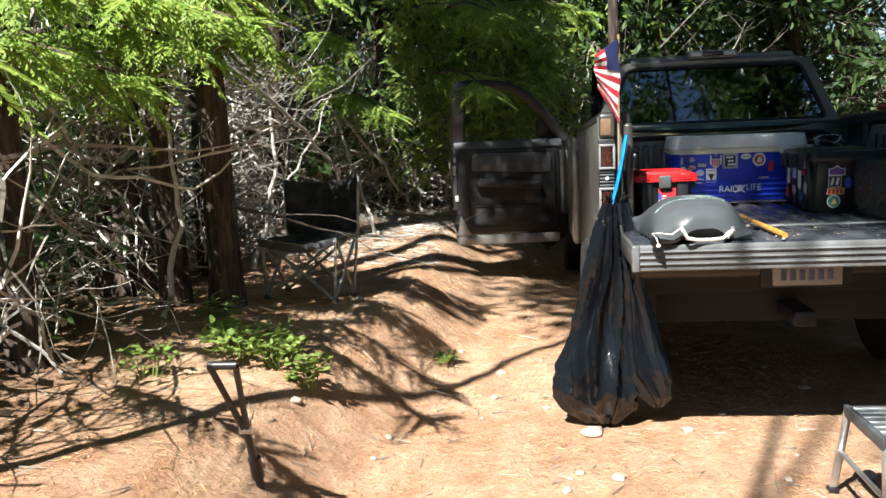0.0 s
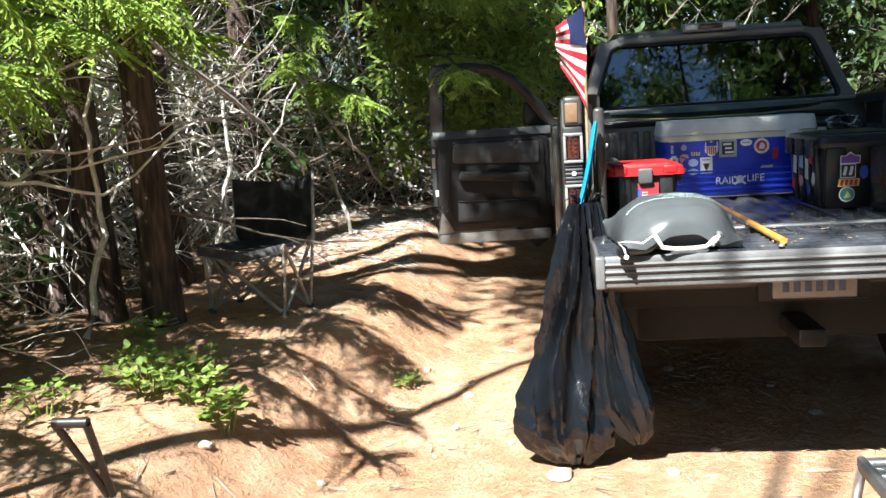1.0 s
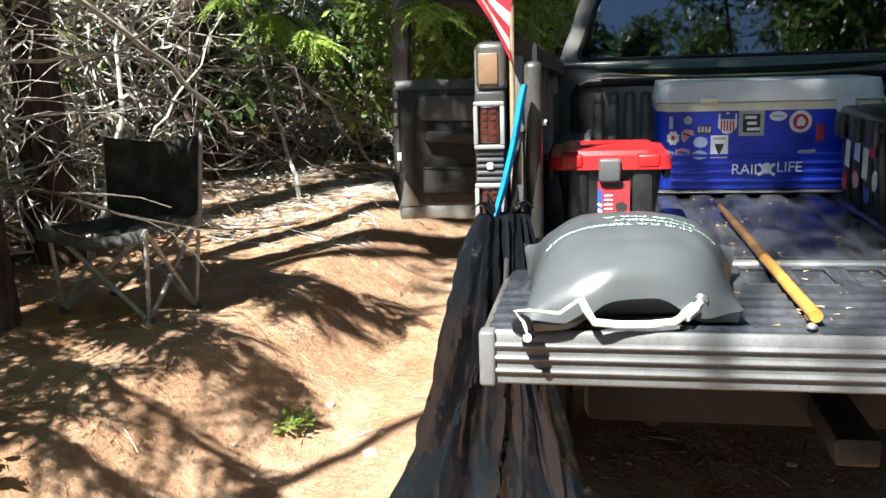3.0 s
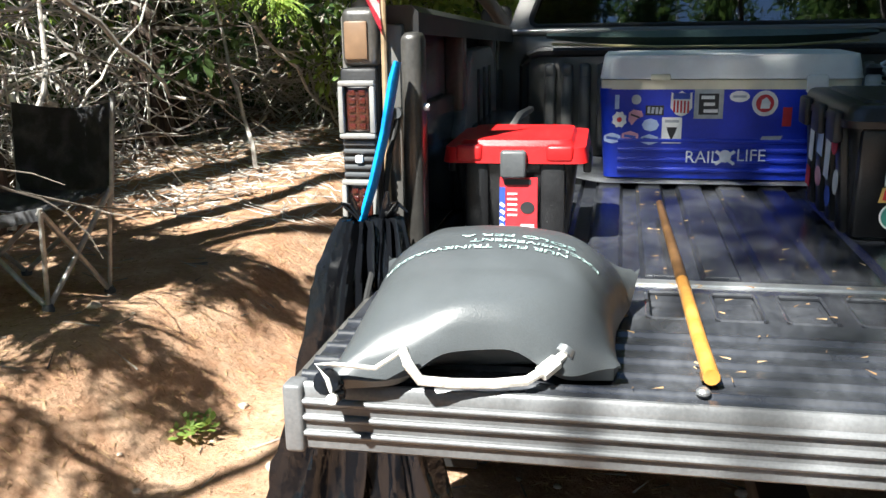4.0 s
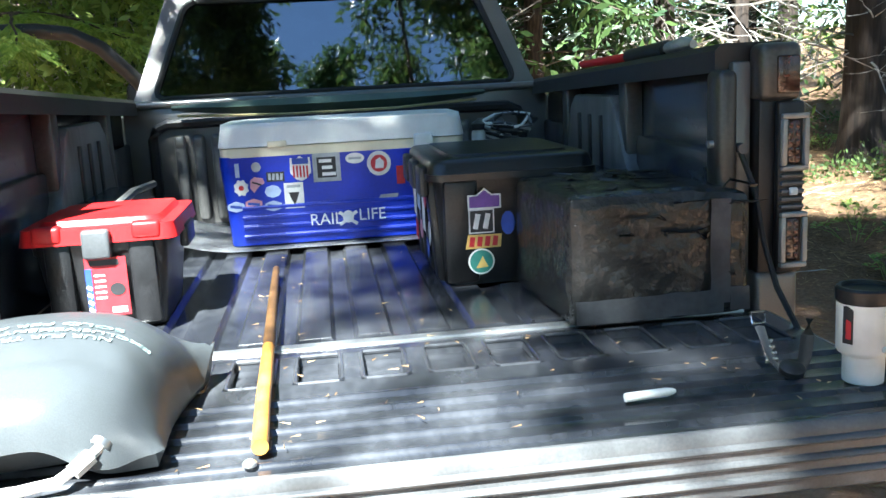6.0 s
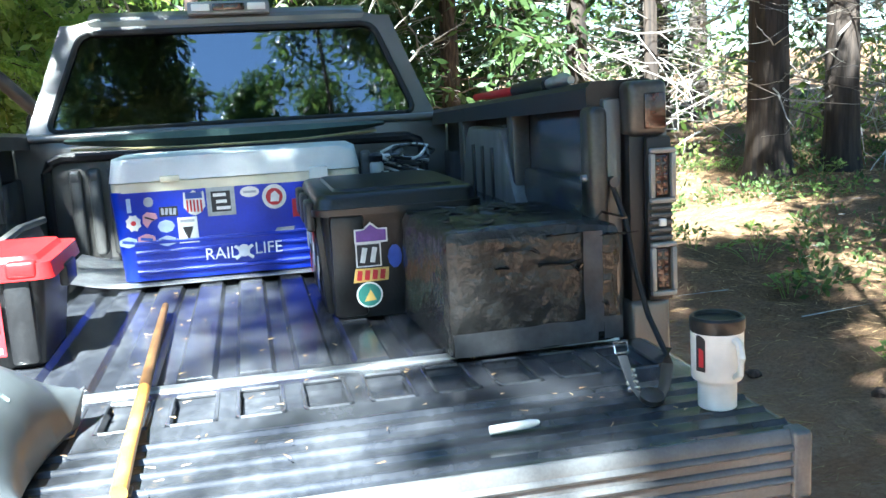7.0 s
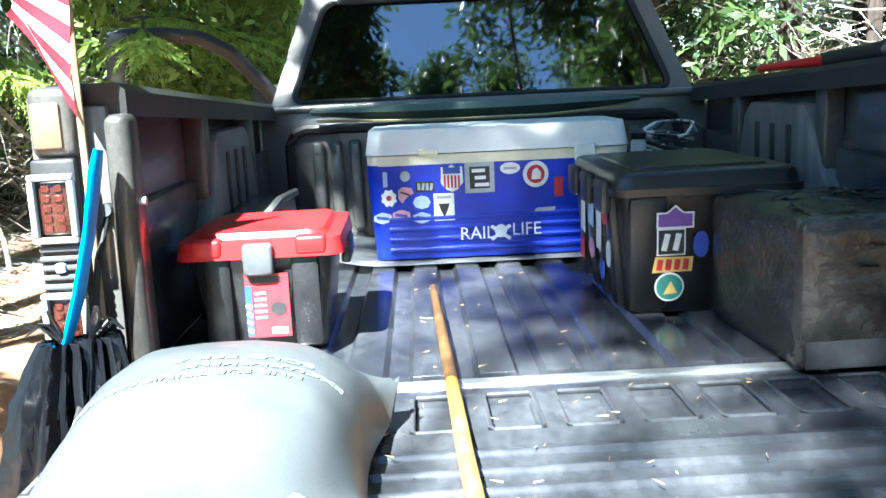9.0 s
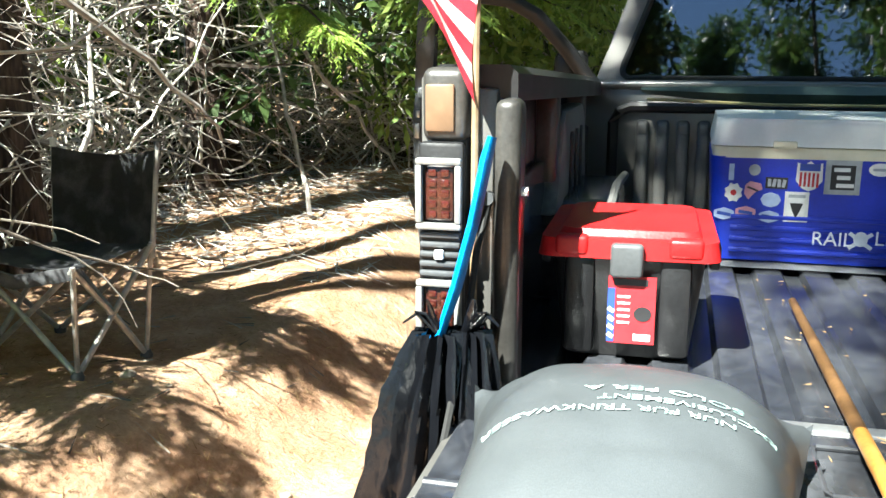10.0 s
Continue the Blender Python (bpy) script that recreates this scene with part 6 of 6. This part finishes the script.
def hanging_bag(label, rings, seed, knot):
    """A gathered bag: rings of (x, y, z, half width, half depth) from the top down."""
    bag = thing("rubbish_bag", label, "rubbish bag")
    bm = bmesh.new()
    n = 120
    prev = None
    dense = []
    for a, b in zip(rings, rings[1:]):
        for k in range(9):
            dense.append([p + (q - p) * k / 9 for p, q in zip(a, b)])
    dense.append(list(rings[-1]))
    for i, (x, y, z, rx, ry) in enumerate(dense):
        t = i / (len(dense) - 1)
        cur = []
        for k in range(n):
            a = 2 * math.pi * k / n
            ca, sa = math.cos(a), math.sin(a)
            # broad hanging folds, gathered at the top, with slack creases across the belly
            w = 1.8 * noise.noise((ca * 0.9, sa * 0.9, z * 2.2 + seed))
            fold = 1 - abs(math.sin(5.5 * a + 1.6 * w + seed)) * 1.5
            g = (0.11 + 0.40 * (1 - t) ** 1.2) * fold + 0.22 * (1 - t) * abs(noise.noise((ca * 4.5, sa * 4.5, t * 1.2 + seed)))
            slack = 0.30 * noise.noise((ca * 1.2, sa * 1.2, z * 3.0 + seed)) + 0.42 * t * (0.5 - abs(noise.noise((ca * 1.6 + z * 3, sa * 1.6 - z * 2, z * 5 + seed)))) + 0.22 * t * (0.3 - abs(noise.noise((ca * 3 + z * 6, sa * 3, z * 10 - seed))))
            f = 1 + g + slack
            cur.append(bm.verts.new((x + rx * f * ca, y + ry * f * sa, max(z + 0.02 * t * noise.noise((ca * 2, sa * 2, seed)), ground_z(x, y) + 0.004))))
        if prev:
            for k in range(n):
                bm.faces.new((prev[k], prev[(k + 1) % n], cur[(k + 1) % n], cur[k]))
        prev = cur
    bm.faces.new(prev)
    part("liner", bm, M_BAG, bag)
    x, y, z = rings[0][:3]
    for k in range(3):
        part("tied_end", tube([(x, y, z - 0.01), (x + knot * (0.01 + 0.012 * k), y - 0.012, z + 0.03), (x + knot * (0.015 + 0.02 * k), y - 0.02, z + 0.055 - 0.02 * k)], [0.012, 0.009, 0.004], 7, flat=0.45), M_BAG, bag)


hanging_bag("shiny black bin liner hanging from the bed corner to the ground", [(-0.83, -0.09, 0.93, 0.030, 0.026), (-0.84, -0.11, 0.84, 0.052, 0.04), (-0.865, -0.13, 0.62, 0.080, 0.06), (-0.895, -0.15, 0.36, 0.105, 0.08), (-0.915, -0.17, 0.16, 0.150, 0.11), (-0.925, -0.18, 0.06, 0.165, 0.11), (-0.915, -0.18, -0.01, 0.135, 0.09), (-0.90, -0.18, -0.075, 0.055, 0.045)], 3.0, -1)
hanging_bag("second shiny black bin liner hanging beneath the tailgate", [(-0.79, -0.07, 0.93, 0.025, 0.022), (-0.79, -0.10, 0.80, 0.048, 0.035), (-0.775, -0.13, 0.55, 0.060, 0.045), (-0.735, -0.16, 0.32, 0.075, 0.055), (-0.695, -0.19, 0.15, 0.085, 0.055), (-0.665, -0.20, 0.05, 0.060, 0.04), (-0.65, -0.20, 0.0, 0.018, 0.015)], 8.0, 1)


# ---- camp chair on the bank ----
chair = thing("camp_chair", "black folding camp chair with sun dapple in its cloth colour and grey tube legs, on the bank", "camp chair")
feet = {"f": (-2.42, 1.11), "l": (-2.88, 1.23), "r": (-2.37, 1.45), "b": (-2.84, 1.58)}
feet = {k: Vector((x, y, ground_z(x, y) + 0.012)) for k, (x, y) in feet.items()}
seat = {"f": Vector((-2.388, 1.09, 0.655)), "l": Vector((-2.875, 1.17, 0.665)), "r": Vector((-2.325, 1.46, 0.670)), "b": Vector((-2.82, 1.57, 0.635))}
for a, b in (("f", "l"), ("l", "f"), ("f", "r"), ("r", "f"), ("l", "b"), ("b", "l"), ("r", "b"), ("b", "r")):
    part("leg", tube([feet[a], feet[a].lerp(seat[b], 0.5) + Vector((0.0, 0.004, 0)), seat[b]], 0.0105, 8), M_CHAIR_TUBE, chair)
for k in "flrb":
    part("foot", lathe([(0.022, -0.014), (0.024, 0.0), (0.016, 0.018)], 12, tuple(feet[k])), M_LATCH, chair)
for k in "flr":
    part("upright_leg", tube([feet[k], seat[k] + Vector((0, 0, 0.01))], 0.0095, 8), M_CHAIR_TUBE, chair)
for a, b in (("r", Vector((-2.318, 1.535, 1.03))), ("b", Vector((-2.836, 1.635, 1.02)))):
    part("back_post", tube([seat[a] + Vector((0, 0, -0.05)), b], 0.0105, 8), M_CHAIR_TUBE, chair)
    part("post_cap", tube([b - Vector((0, 0, 0.02)), b + Vector((0, 0, 0.012))], 0.014, 8), M_WHITE if a == "b" else M_LATCH, chair)
bm = bmesh.new()
g = {}
for i in range(15):
    for j in range(13):
        u, v = i / 14, j / 12
        p = seat["l"].lerp(seat["f"], u).lerp(seat["b"].lerp(seat["r"], u), v)
        sag = 0.05 * math.sin(math.pi * u) * math.sin(math.pi * min(1, v * 0.9 + 0.1))
        g[i, j] = bm.verts.new(p + Vector((0, 0, -sag + 0.006 * noise.noise((u * 5, v * 5, 1)))))
for i in range(14):
    for j in range(12):
        bm.faces.new((g[i, j], g[i + 1, j], g[i + 1, j + 1], g[i, j + 1]))
bmesh.ops.solidify(bm, geom=bm.faces[:], thickness=0.012)
part("seat", bm, M_CHAIR, chair)
part("seat_valance", prism([(-2.875, 0.625), (-2.875, 0.675), (-2.62, 0.625), (-2.395, 0.665), (-2.395, 0.62), (-2.62, 0.575)], 1.085, 1.097, "y"), M_CHAIR, chair)
bm = bmesh.new()
g = {}
for i in range(13):
    for j in range(11):
        u, v = i / 12, j / 10
        p = Vector((-2.82, 1.56, 0.61)).lerp(Vector((-2.325, 1.48, 0.64)), u).lerp(Vector((-2.834, 1.62, 1.0)).lerp(Vector((-2.322, 1.52, 1.01)), u), v)
        g[i, j] = bm.verts.new(p + Vector((0, 0.06 * math.sin(math.pi * u) + 0.016 * noise.noise((u * 5, v * 5, 3)), -0.03 * math.sin(math.pi * u) * v)))
for i in range(12):
    for j in range(10):
        bm.faces.new((g[i, j], g[i + 1, j], g[i + 1, j + 1], g[i, j + 1]))
bmesh.ops.solidify(bm, geom=bm.faces[:], thickness=0.012)
part("backrest", bm, M_CHAIR, chair)

# folding shovel stuck in the bank
shovel = thing("folding_shovel", "black folding shovel with triangular grip stuck in the dirt", "shovel")
top, piv = Vector((-2.245, -1.40, 0.535)), Vector((-2.225, -1.27, 0.27))
zg = ground_z(-2.21, -1.18)
for dx in (-0.045, 0.045):
    part("grip_side", tube([top + Vector((dx, 0, 0)), top.lerp(piv, 0.5) + Vector((dx * 0.55, 0, 0)), piv + Vector((dx * 0.12, 0, 0))], [0.012, 0.011, 0.013], 8), M_BLACK, shovel)
part("grip_bar", tube([top + Vector((-0.05, 0, 0.004)), top + Vector((0.05, 0, 0.004))], 0.015, 10), M_BLACK, shovel)
part("hinge", tube([piv + Vector((-0.02, 0, 0)), piv + Vector((0.02, 0, 0))], 0.016, 12), M_STEEL, shovel)
part("shaft", tube([piv, Vector((-2.215, -1.22, 0.12)), Vector((-2.21, -1.18, zg - 0.03))], [0.014, 0.016, 0.016], 10), M_BLACK, shovel)
part("collar", tube([Vector((-2.217, -1.225, 0.15)), Vector((-2.213, -1.205, 0.07))], 0.024, 12), M_BLACK, shovel)

# step stool
stool = thing("step_stool", "folding aluminium step stool standing on the dirt", "step stool", (0.13, -1.20, ground_z(0.13, -1.2)))
part("step_top", box(-0.23, 0.25, -0.19, 0.17, 0.335, 0.365, 0.01, 3), M_STEEL, stool)
for k in range(7):
    part("grip_ridge", box(-0.215, 0.235, -0.17 + 0.05 * k, -0.155 + 0.05 * k, 0.364, 0.369, 0.002), M_STEEL, stool)
for x in (-0.225, 0.245):
    part("end_cap", box(x - 0.012, x + 0.012, -0.195, 0.175, 0.325, 0.368, 0.008), M_LATCH, stool)
    for y, o in ((-0.18, -0.09), (0.16, 0.09)):
        part("leg", tube([(x, y, 0.34), (x * 1.08, y + o, 0.015)], 0.015, 8, flat=0.5), M_STEEL, stool)
        part("foot", box(x * 1.08 - 0.02, x * 1.08 + 0.02, y + o - 0.02, y + o + 0.02, 0.0, 0.03, 0.006), M_BLACK, stool)
    part("side_brace", tube([(x * 1.04, -0.225, 0.18), (x * 1.04, 0.205, 0.18)], 0.009, 8), M_STEEL, stool)


# ---- herbs, litter, stones ----
def herb(x, y, n, spread, size, seed, height, label, mat=M_HERB_LIT):
    rnd = random.Random(seed)
    h = thing("leafy_herb", label, "plant", (x, y, ground_z(x, y)), 0, "herbs on the bank")
    verts, faces = [], []
    stems = bmesh.new()
    for k in range(n):
        a, d = rnd.uniform(0, 6.283), spread * math.sqrt(rnd.random())
        tip = Vector((d * math.cos(a), d * math.sin(a), height * rnd.uniform(0.4, 1.0)))
        if k % 4 == 0:
            tube([Vector((tip.x * 0.3, tip.y * 0.3, -0.01)), tip * 0.6, tip], [0.003, 0.0025, 0.001], 4, stems, cap=False)
        for q in range(3):
            dr = Vector((rnd.uniform(-1, 1), rnd.uniform(-1, 1), rnd.uniform(-0.1, 0.5))).normalized()
            sd = dr.cross(Vector((rnd.uniform(-0.3, 0.3), rnd.uniform(-0.3, 0.3), 1))).normalized()
            L = size * rnd.uniform(0.6, 1.2)
            i = len(verts)
            verts.extend((tip, tip + dr * L * 0.35 + sd * L * 0.30, tip + dr * L * 0.75 + sd * L * 0.22, tip + dr * L, tip + dr * L * 0.75 - sd * L * 0.22, tip + dr * L * 0.35 - sd * L * 0.30))
            faces.append(tuple(range(i, i + 6)))
    lv = from_arrays("leaves", [tuple(v) for v in verts], faces, mat)
    lv.parent = h
    tagged(lv, kind="stuff")
    tagged(part("stem_cluster", stems, mat, h), kind="stuff")


for k, (x, y, n, sp) in enumerate(((-2.62, -0.15, 70, 0.16), (-2.40, -0.24, 60, 0.13), (-2.22, -0.38, 45, 0.10), (-2.75, 0.05, 40, 0.12), (-2.48, -0.05, 30, 0.10), (-2.95, 0.55, 30, 0.12), (-2.95, -0.4, 30, 0.14))):
    herb(x, y, n, sp, 0.045, 700 + k, 0.15, "bright green leafy herb on the bank")
herb(-1.74, 0.84, 40, 0.09, 0.03, 720, 0.04, "low pale green tuft on the dirt")
rr = random.Random(77)
for k in range(46):
    x, y = rr.uniform(2.6, 10.5), rr.uniform(1.5, 12.0)
    if y < x * 0.55:
        continue
    herb(x, y, 30, rr.uniform(0.15, 0.35), 0.05, 740 + k, 0.16, "green fern-like herb on the forest floor")


rg = random.Random(88)
cover = []
while len(cover) < 430:
    x, y = rg.uniform(2.0, 11.0), rg.uniform(2.2, 13.0)
    if y > x * 0.5 and noise.noise((x * 0.6, y * 0.6, 3)) > 0.02:
        cover.append((x, y, ground_z(x, y) + 0.03 + rg.random() * 0.06, rg.uniform(0.6, 1.3)))
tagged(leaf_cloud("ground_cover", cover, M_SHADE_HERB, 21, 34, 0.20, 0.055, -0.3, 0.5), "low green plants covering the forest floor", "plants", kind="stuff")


def litter(name, n, box4, size, seed, mat, label, lift=0.003):
    rnd = np.random.RandomState(seed)
    x0, x1, y0, y1 = box4
    verts, faces = [], []
    for _ in range(n):
        x, y = rnd.uniform(x0, x1), rnd.uniform(y0, y1)
        a = rnd.uniform(0, 6.283)
        L, w = size * rnd.uniform(0.4, 1.3), min(0.0045, size * 0.022 + 0.0010)
        dx, dy = math.cos(a), math.sin(a)
        z0, z1 = ground_z(x, y) + lift, ground_z(x + dx * L, y + dy * L) + lift + L * rnd.uniform(0, 0.25)
        k = len(verts)
        verts += [(x - dy * w, y + dx * w, z0), (x + dy * w, y - dx * w, z0), (x + dx * L, y + dy * L, z1), (x, y, z0 + w * 1.5)]
        faces += [(k, k + 1, k + 2), (k, k + 2, k + 3), (k + 1, k + 3, k + 2)]
    return tagged(from_arrays(name, verts, faces, mat), label, "litter", kind="stuff")


litter("needle_litter", 15000, (-3.3, 0.4, -2.4, 4.5), 0.040, 1, M_NEEDLE, "dry needles scattered on the dirt")
litter("twig_litter", 420, (-3.3, 0.3, -2.4, 5.0), 0.13, 2, M_TWIG, "small dry twigs on the dirt")
litter("bank_litter", 1100, (-3.7, -2.0, 2.6, 5.6), 0.20, 3, M_TWIG_PALE, "pale dry twigs and needles at the foot of the thicket")
litter("forest_litter", 16000, (1.4, 10.0, 0.3, 11.0), 0.075, 4, M_NEEDLE, "needles and sticks on the forest floor")
litter("forest_sticks", 200, (1.6, 12.0, 0.8, 13.0), 0.34, 5, M_TWIG_PALE, "bleached fallen sticks on the forest floor")


def pebble(x, y, r, seed, mat, name, label, cat):
    bm = bmesh.new()
    bmesh.ops.create_icosphere(bm, subdivisions=2, radius=r)
    for v in bm.verts:
        v.co *= 1 + 0.35 * noise.noise(v.co / r * 1.2 + Vector((seed * 3.7, 0, 0)))
        v.co.z *= 0.6
    ob = part(name, bm, mat)
    ob.location = (x, y, ground_z(x, y) + r * 0.15)
    return tagged(ob, label, cat)


for k in range(60):
    pebble(rr.uniform(-2.4, 0.2), rr.uniform(-2.4, 1.2), rr.choice((0.01, 0.014, 0.02, 0.028)), k, M_STONE, "stone", "pale stone half sunk in the dirt", "stone")
pebble(-0.95, -0.30, 0.05, 99, M_STONE, "stone", "pale stone beside the rubbish bag", "stone")
for k, (x, y) in enumerate(((2.6, 1.5), (2.9, 1.25), (2.3, 2.0), (3.4, 2.4), (2.75, 0.95))):
    pebble(x, y, 0.04, 120 + k, M_BARK, "pine_cone", "brown pine cone on the forest floor", "pine cone")

# dry needles in the truck bed
rn = np.random.RandomState(9)
verts, faces = [], []
for _ in range(120):
    x, y = rn.uniform(-0.3, 0.7), rn.choice([rn.uniform(-0.60, -0.05), rn.uniform(0.0, 0.9)])
    a, L = rn.uniform(0, 6.283), rn.uniform(0.008, 0.022)
    dx, dy, w = math.cos(a), math.sin(a), 0.0010
    k = len(verts)
    verts += [(x - dy * w, y + dx * w, BED + 0.0105), (x + dy * w, y - dx * w, BED + 0.0105), (x + dx * L, y + dy * L, BED + 0.012), (x, y, BED + 0.013)]
    faces += [(k, k + 1, k + 2), (k, k + 2, k + 3), (k + 1, k + 3, k + 2)]
tagged(from_arrays("needles_in_bed", verts, faces, M_NEEDLE), "dry needles lying in the truck bed", "needles", kind="stuff")

# large bleached branches in front of the thicket
for k, (p0, p1, p2, p3, r) in enumerate((((-3.6, 1.2, 1.75), (-3.1, 1.3, 1.35), (-2.8, 1.5, 1.35), (-2.5, 1.9, 1.55), 0.012), ((-3.3, 1.6, 1.9), (-3.0, 2.2, 1.5), (-2.75, 2.6, 1.1), (-2.65, 2.8, 0.9), 0.020),
                                          ((-3.7, -0.2, 1.5), (-3.3, -0.1, 1.15), (-2.9, 0.2, 1.05), (-2.6, 0.6, 1.35), 0.012), ((-3.5, 2.6, 0.7), (-3.1, 2.5, 0.9), (-2.9, 2.7, 1.2), (-2.8, 3.0, 1.6), 0.012),
                                          ((-3.2, 2.0, 0.35), (-3.1, 2.1, 0.7), (-3.05, 2.2, 1.1), (-3.1, 2.3, 1.5), 0.022), ((-3.3, 0.6, 0.3), (-3.2, 0.7, 0.8), (-3.25, 0.75, 1.3), (-3.2, 0.8, 1.7), 0.020),
                                          ((-2.6, 3.6, 0.4), (-2.8, 3.8, 1.0), (-3.0, 4.0, 1.5), (-3.3, 4.2, 2.0), 0.016), ((-3.2, 4.2, 1.8), (-2.8, 4.4, 1.2), (-2.5, 4.7, 0.7), (-2.4, 4.9, 0.45), 0.018))):
    ps = [Vector(p) for p in (p0, p1, p2, p3)]
    pts = []
    for i in range(13):
        t = i / 12 * 3
        a = min(2, int(t))
        pts.append(ps[a].lerp(ps[a + 1], t - a) + Vector((noise.noise((k, i * 0.6, 0)), noise.noise((k, i * 0.6, 4)), noise.noise((k, i * 0.6, 8)))) * 0.05)
    tagged(part("bare_branch", tube(pts, [r * (1 - 0.05 * i) for i in range(13)], 7), M_TWIG_PALE), "bare bleached branch arching out of the thicket", "branch", "bare branches of the thicket")
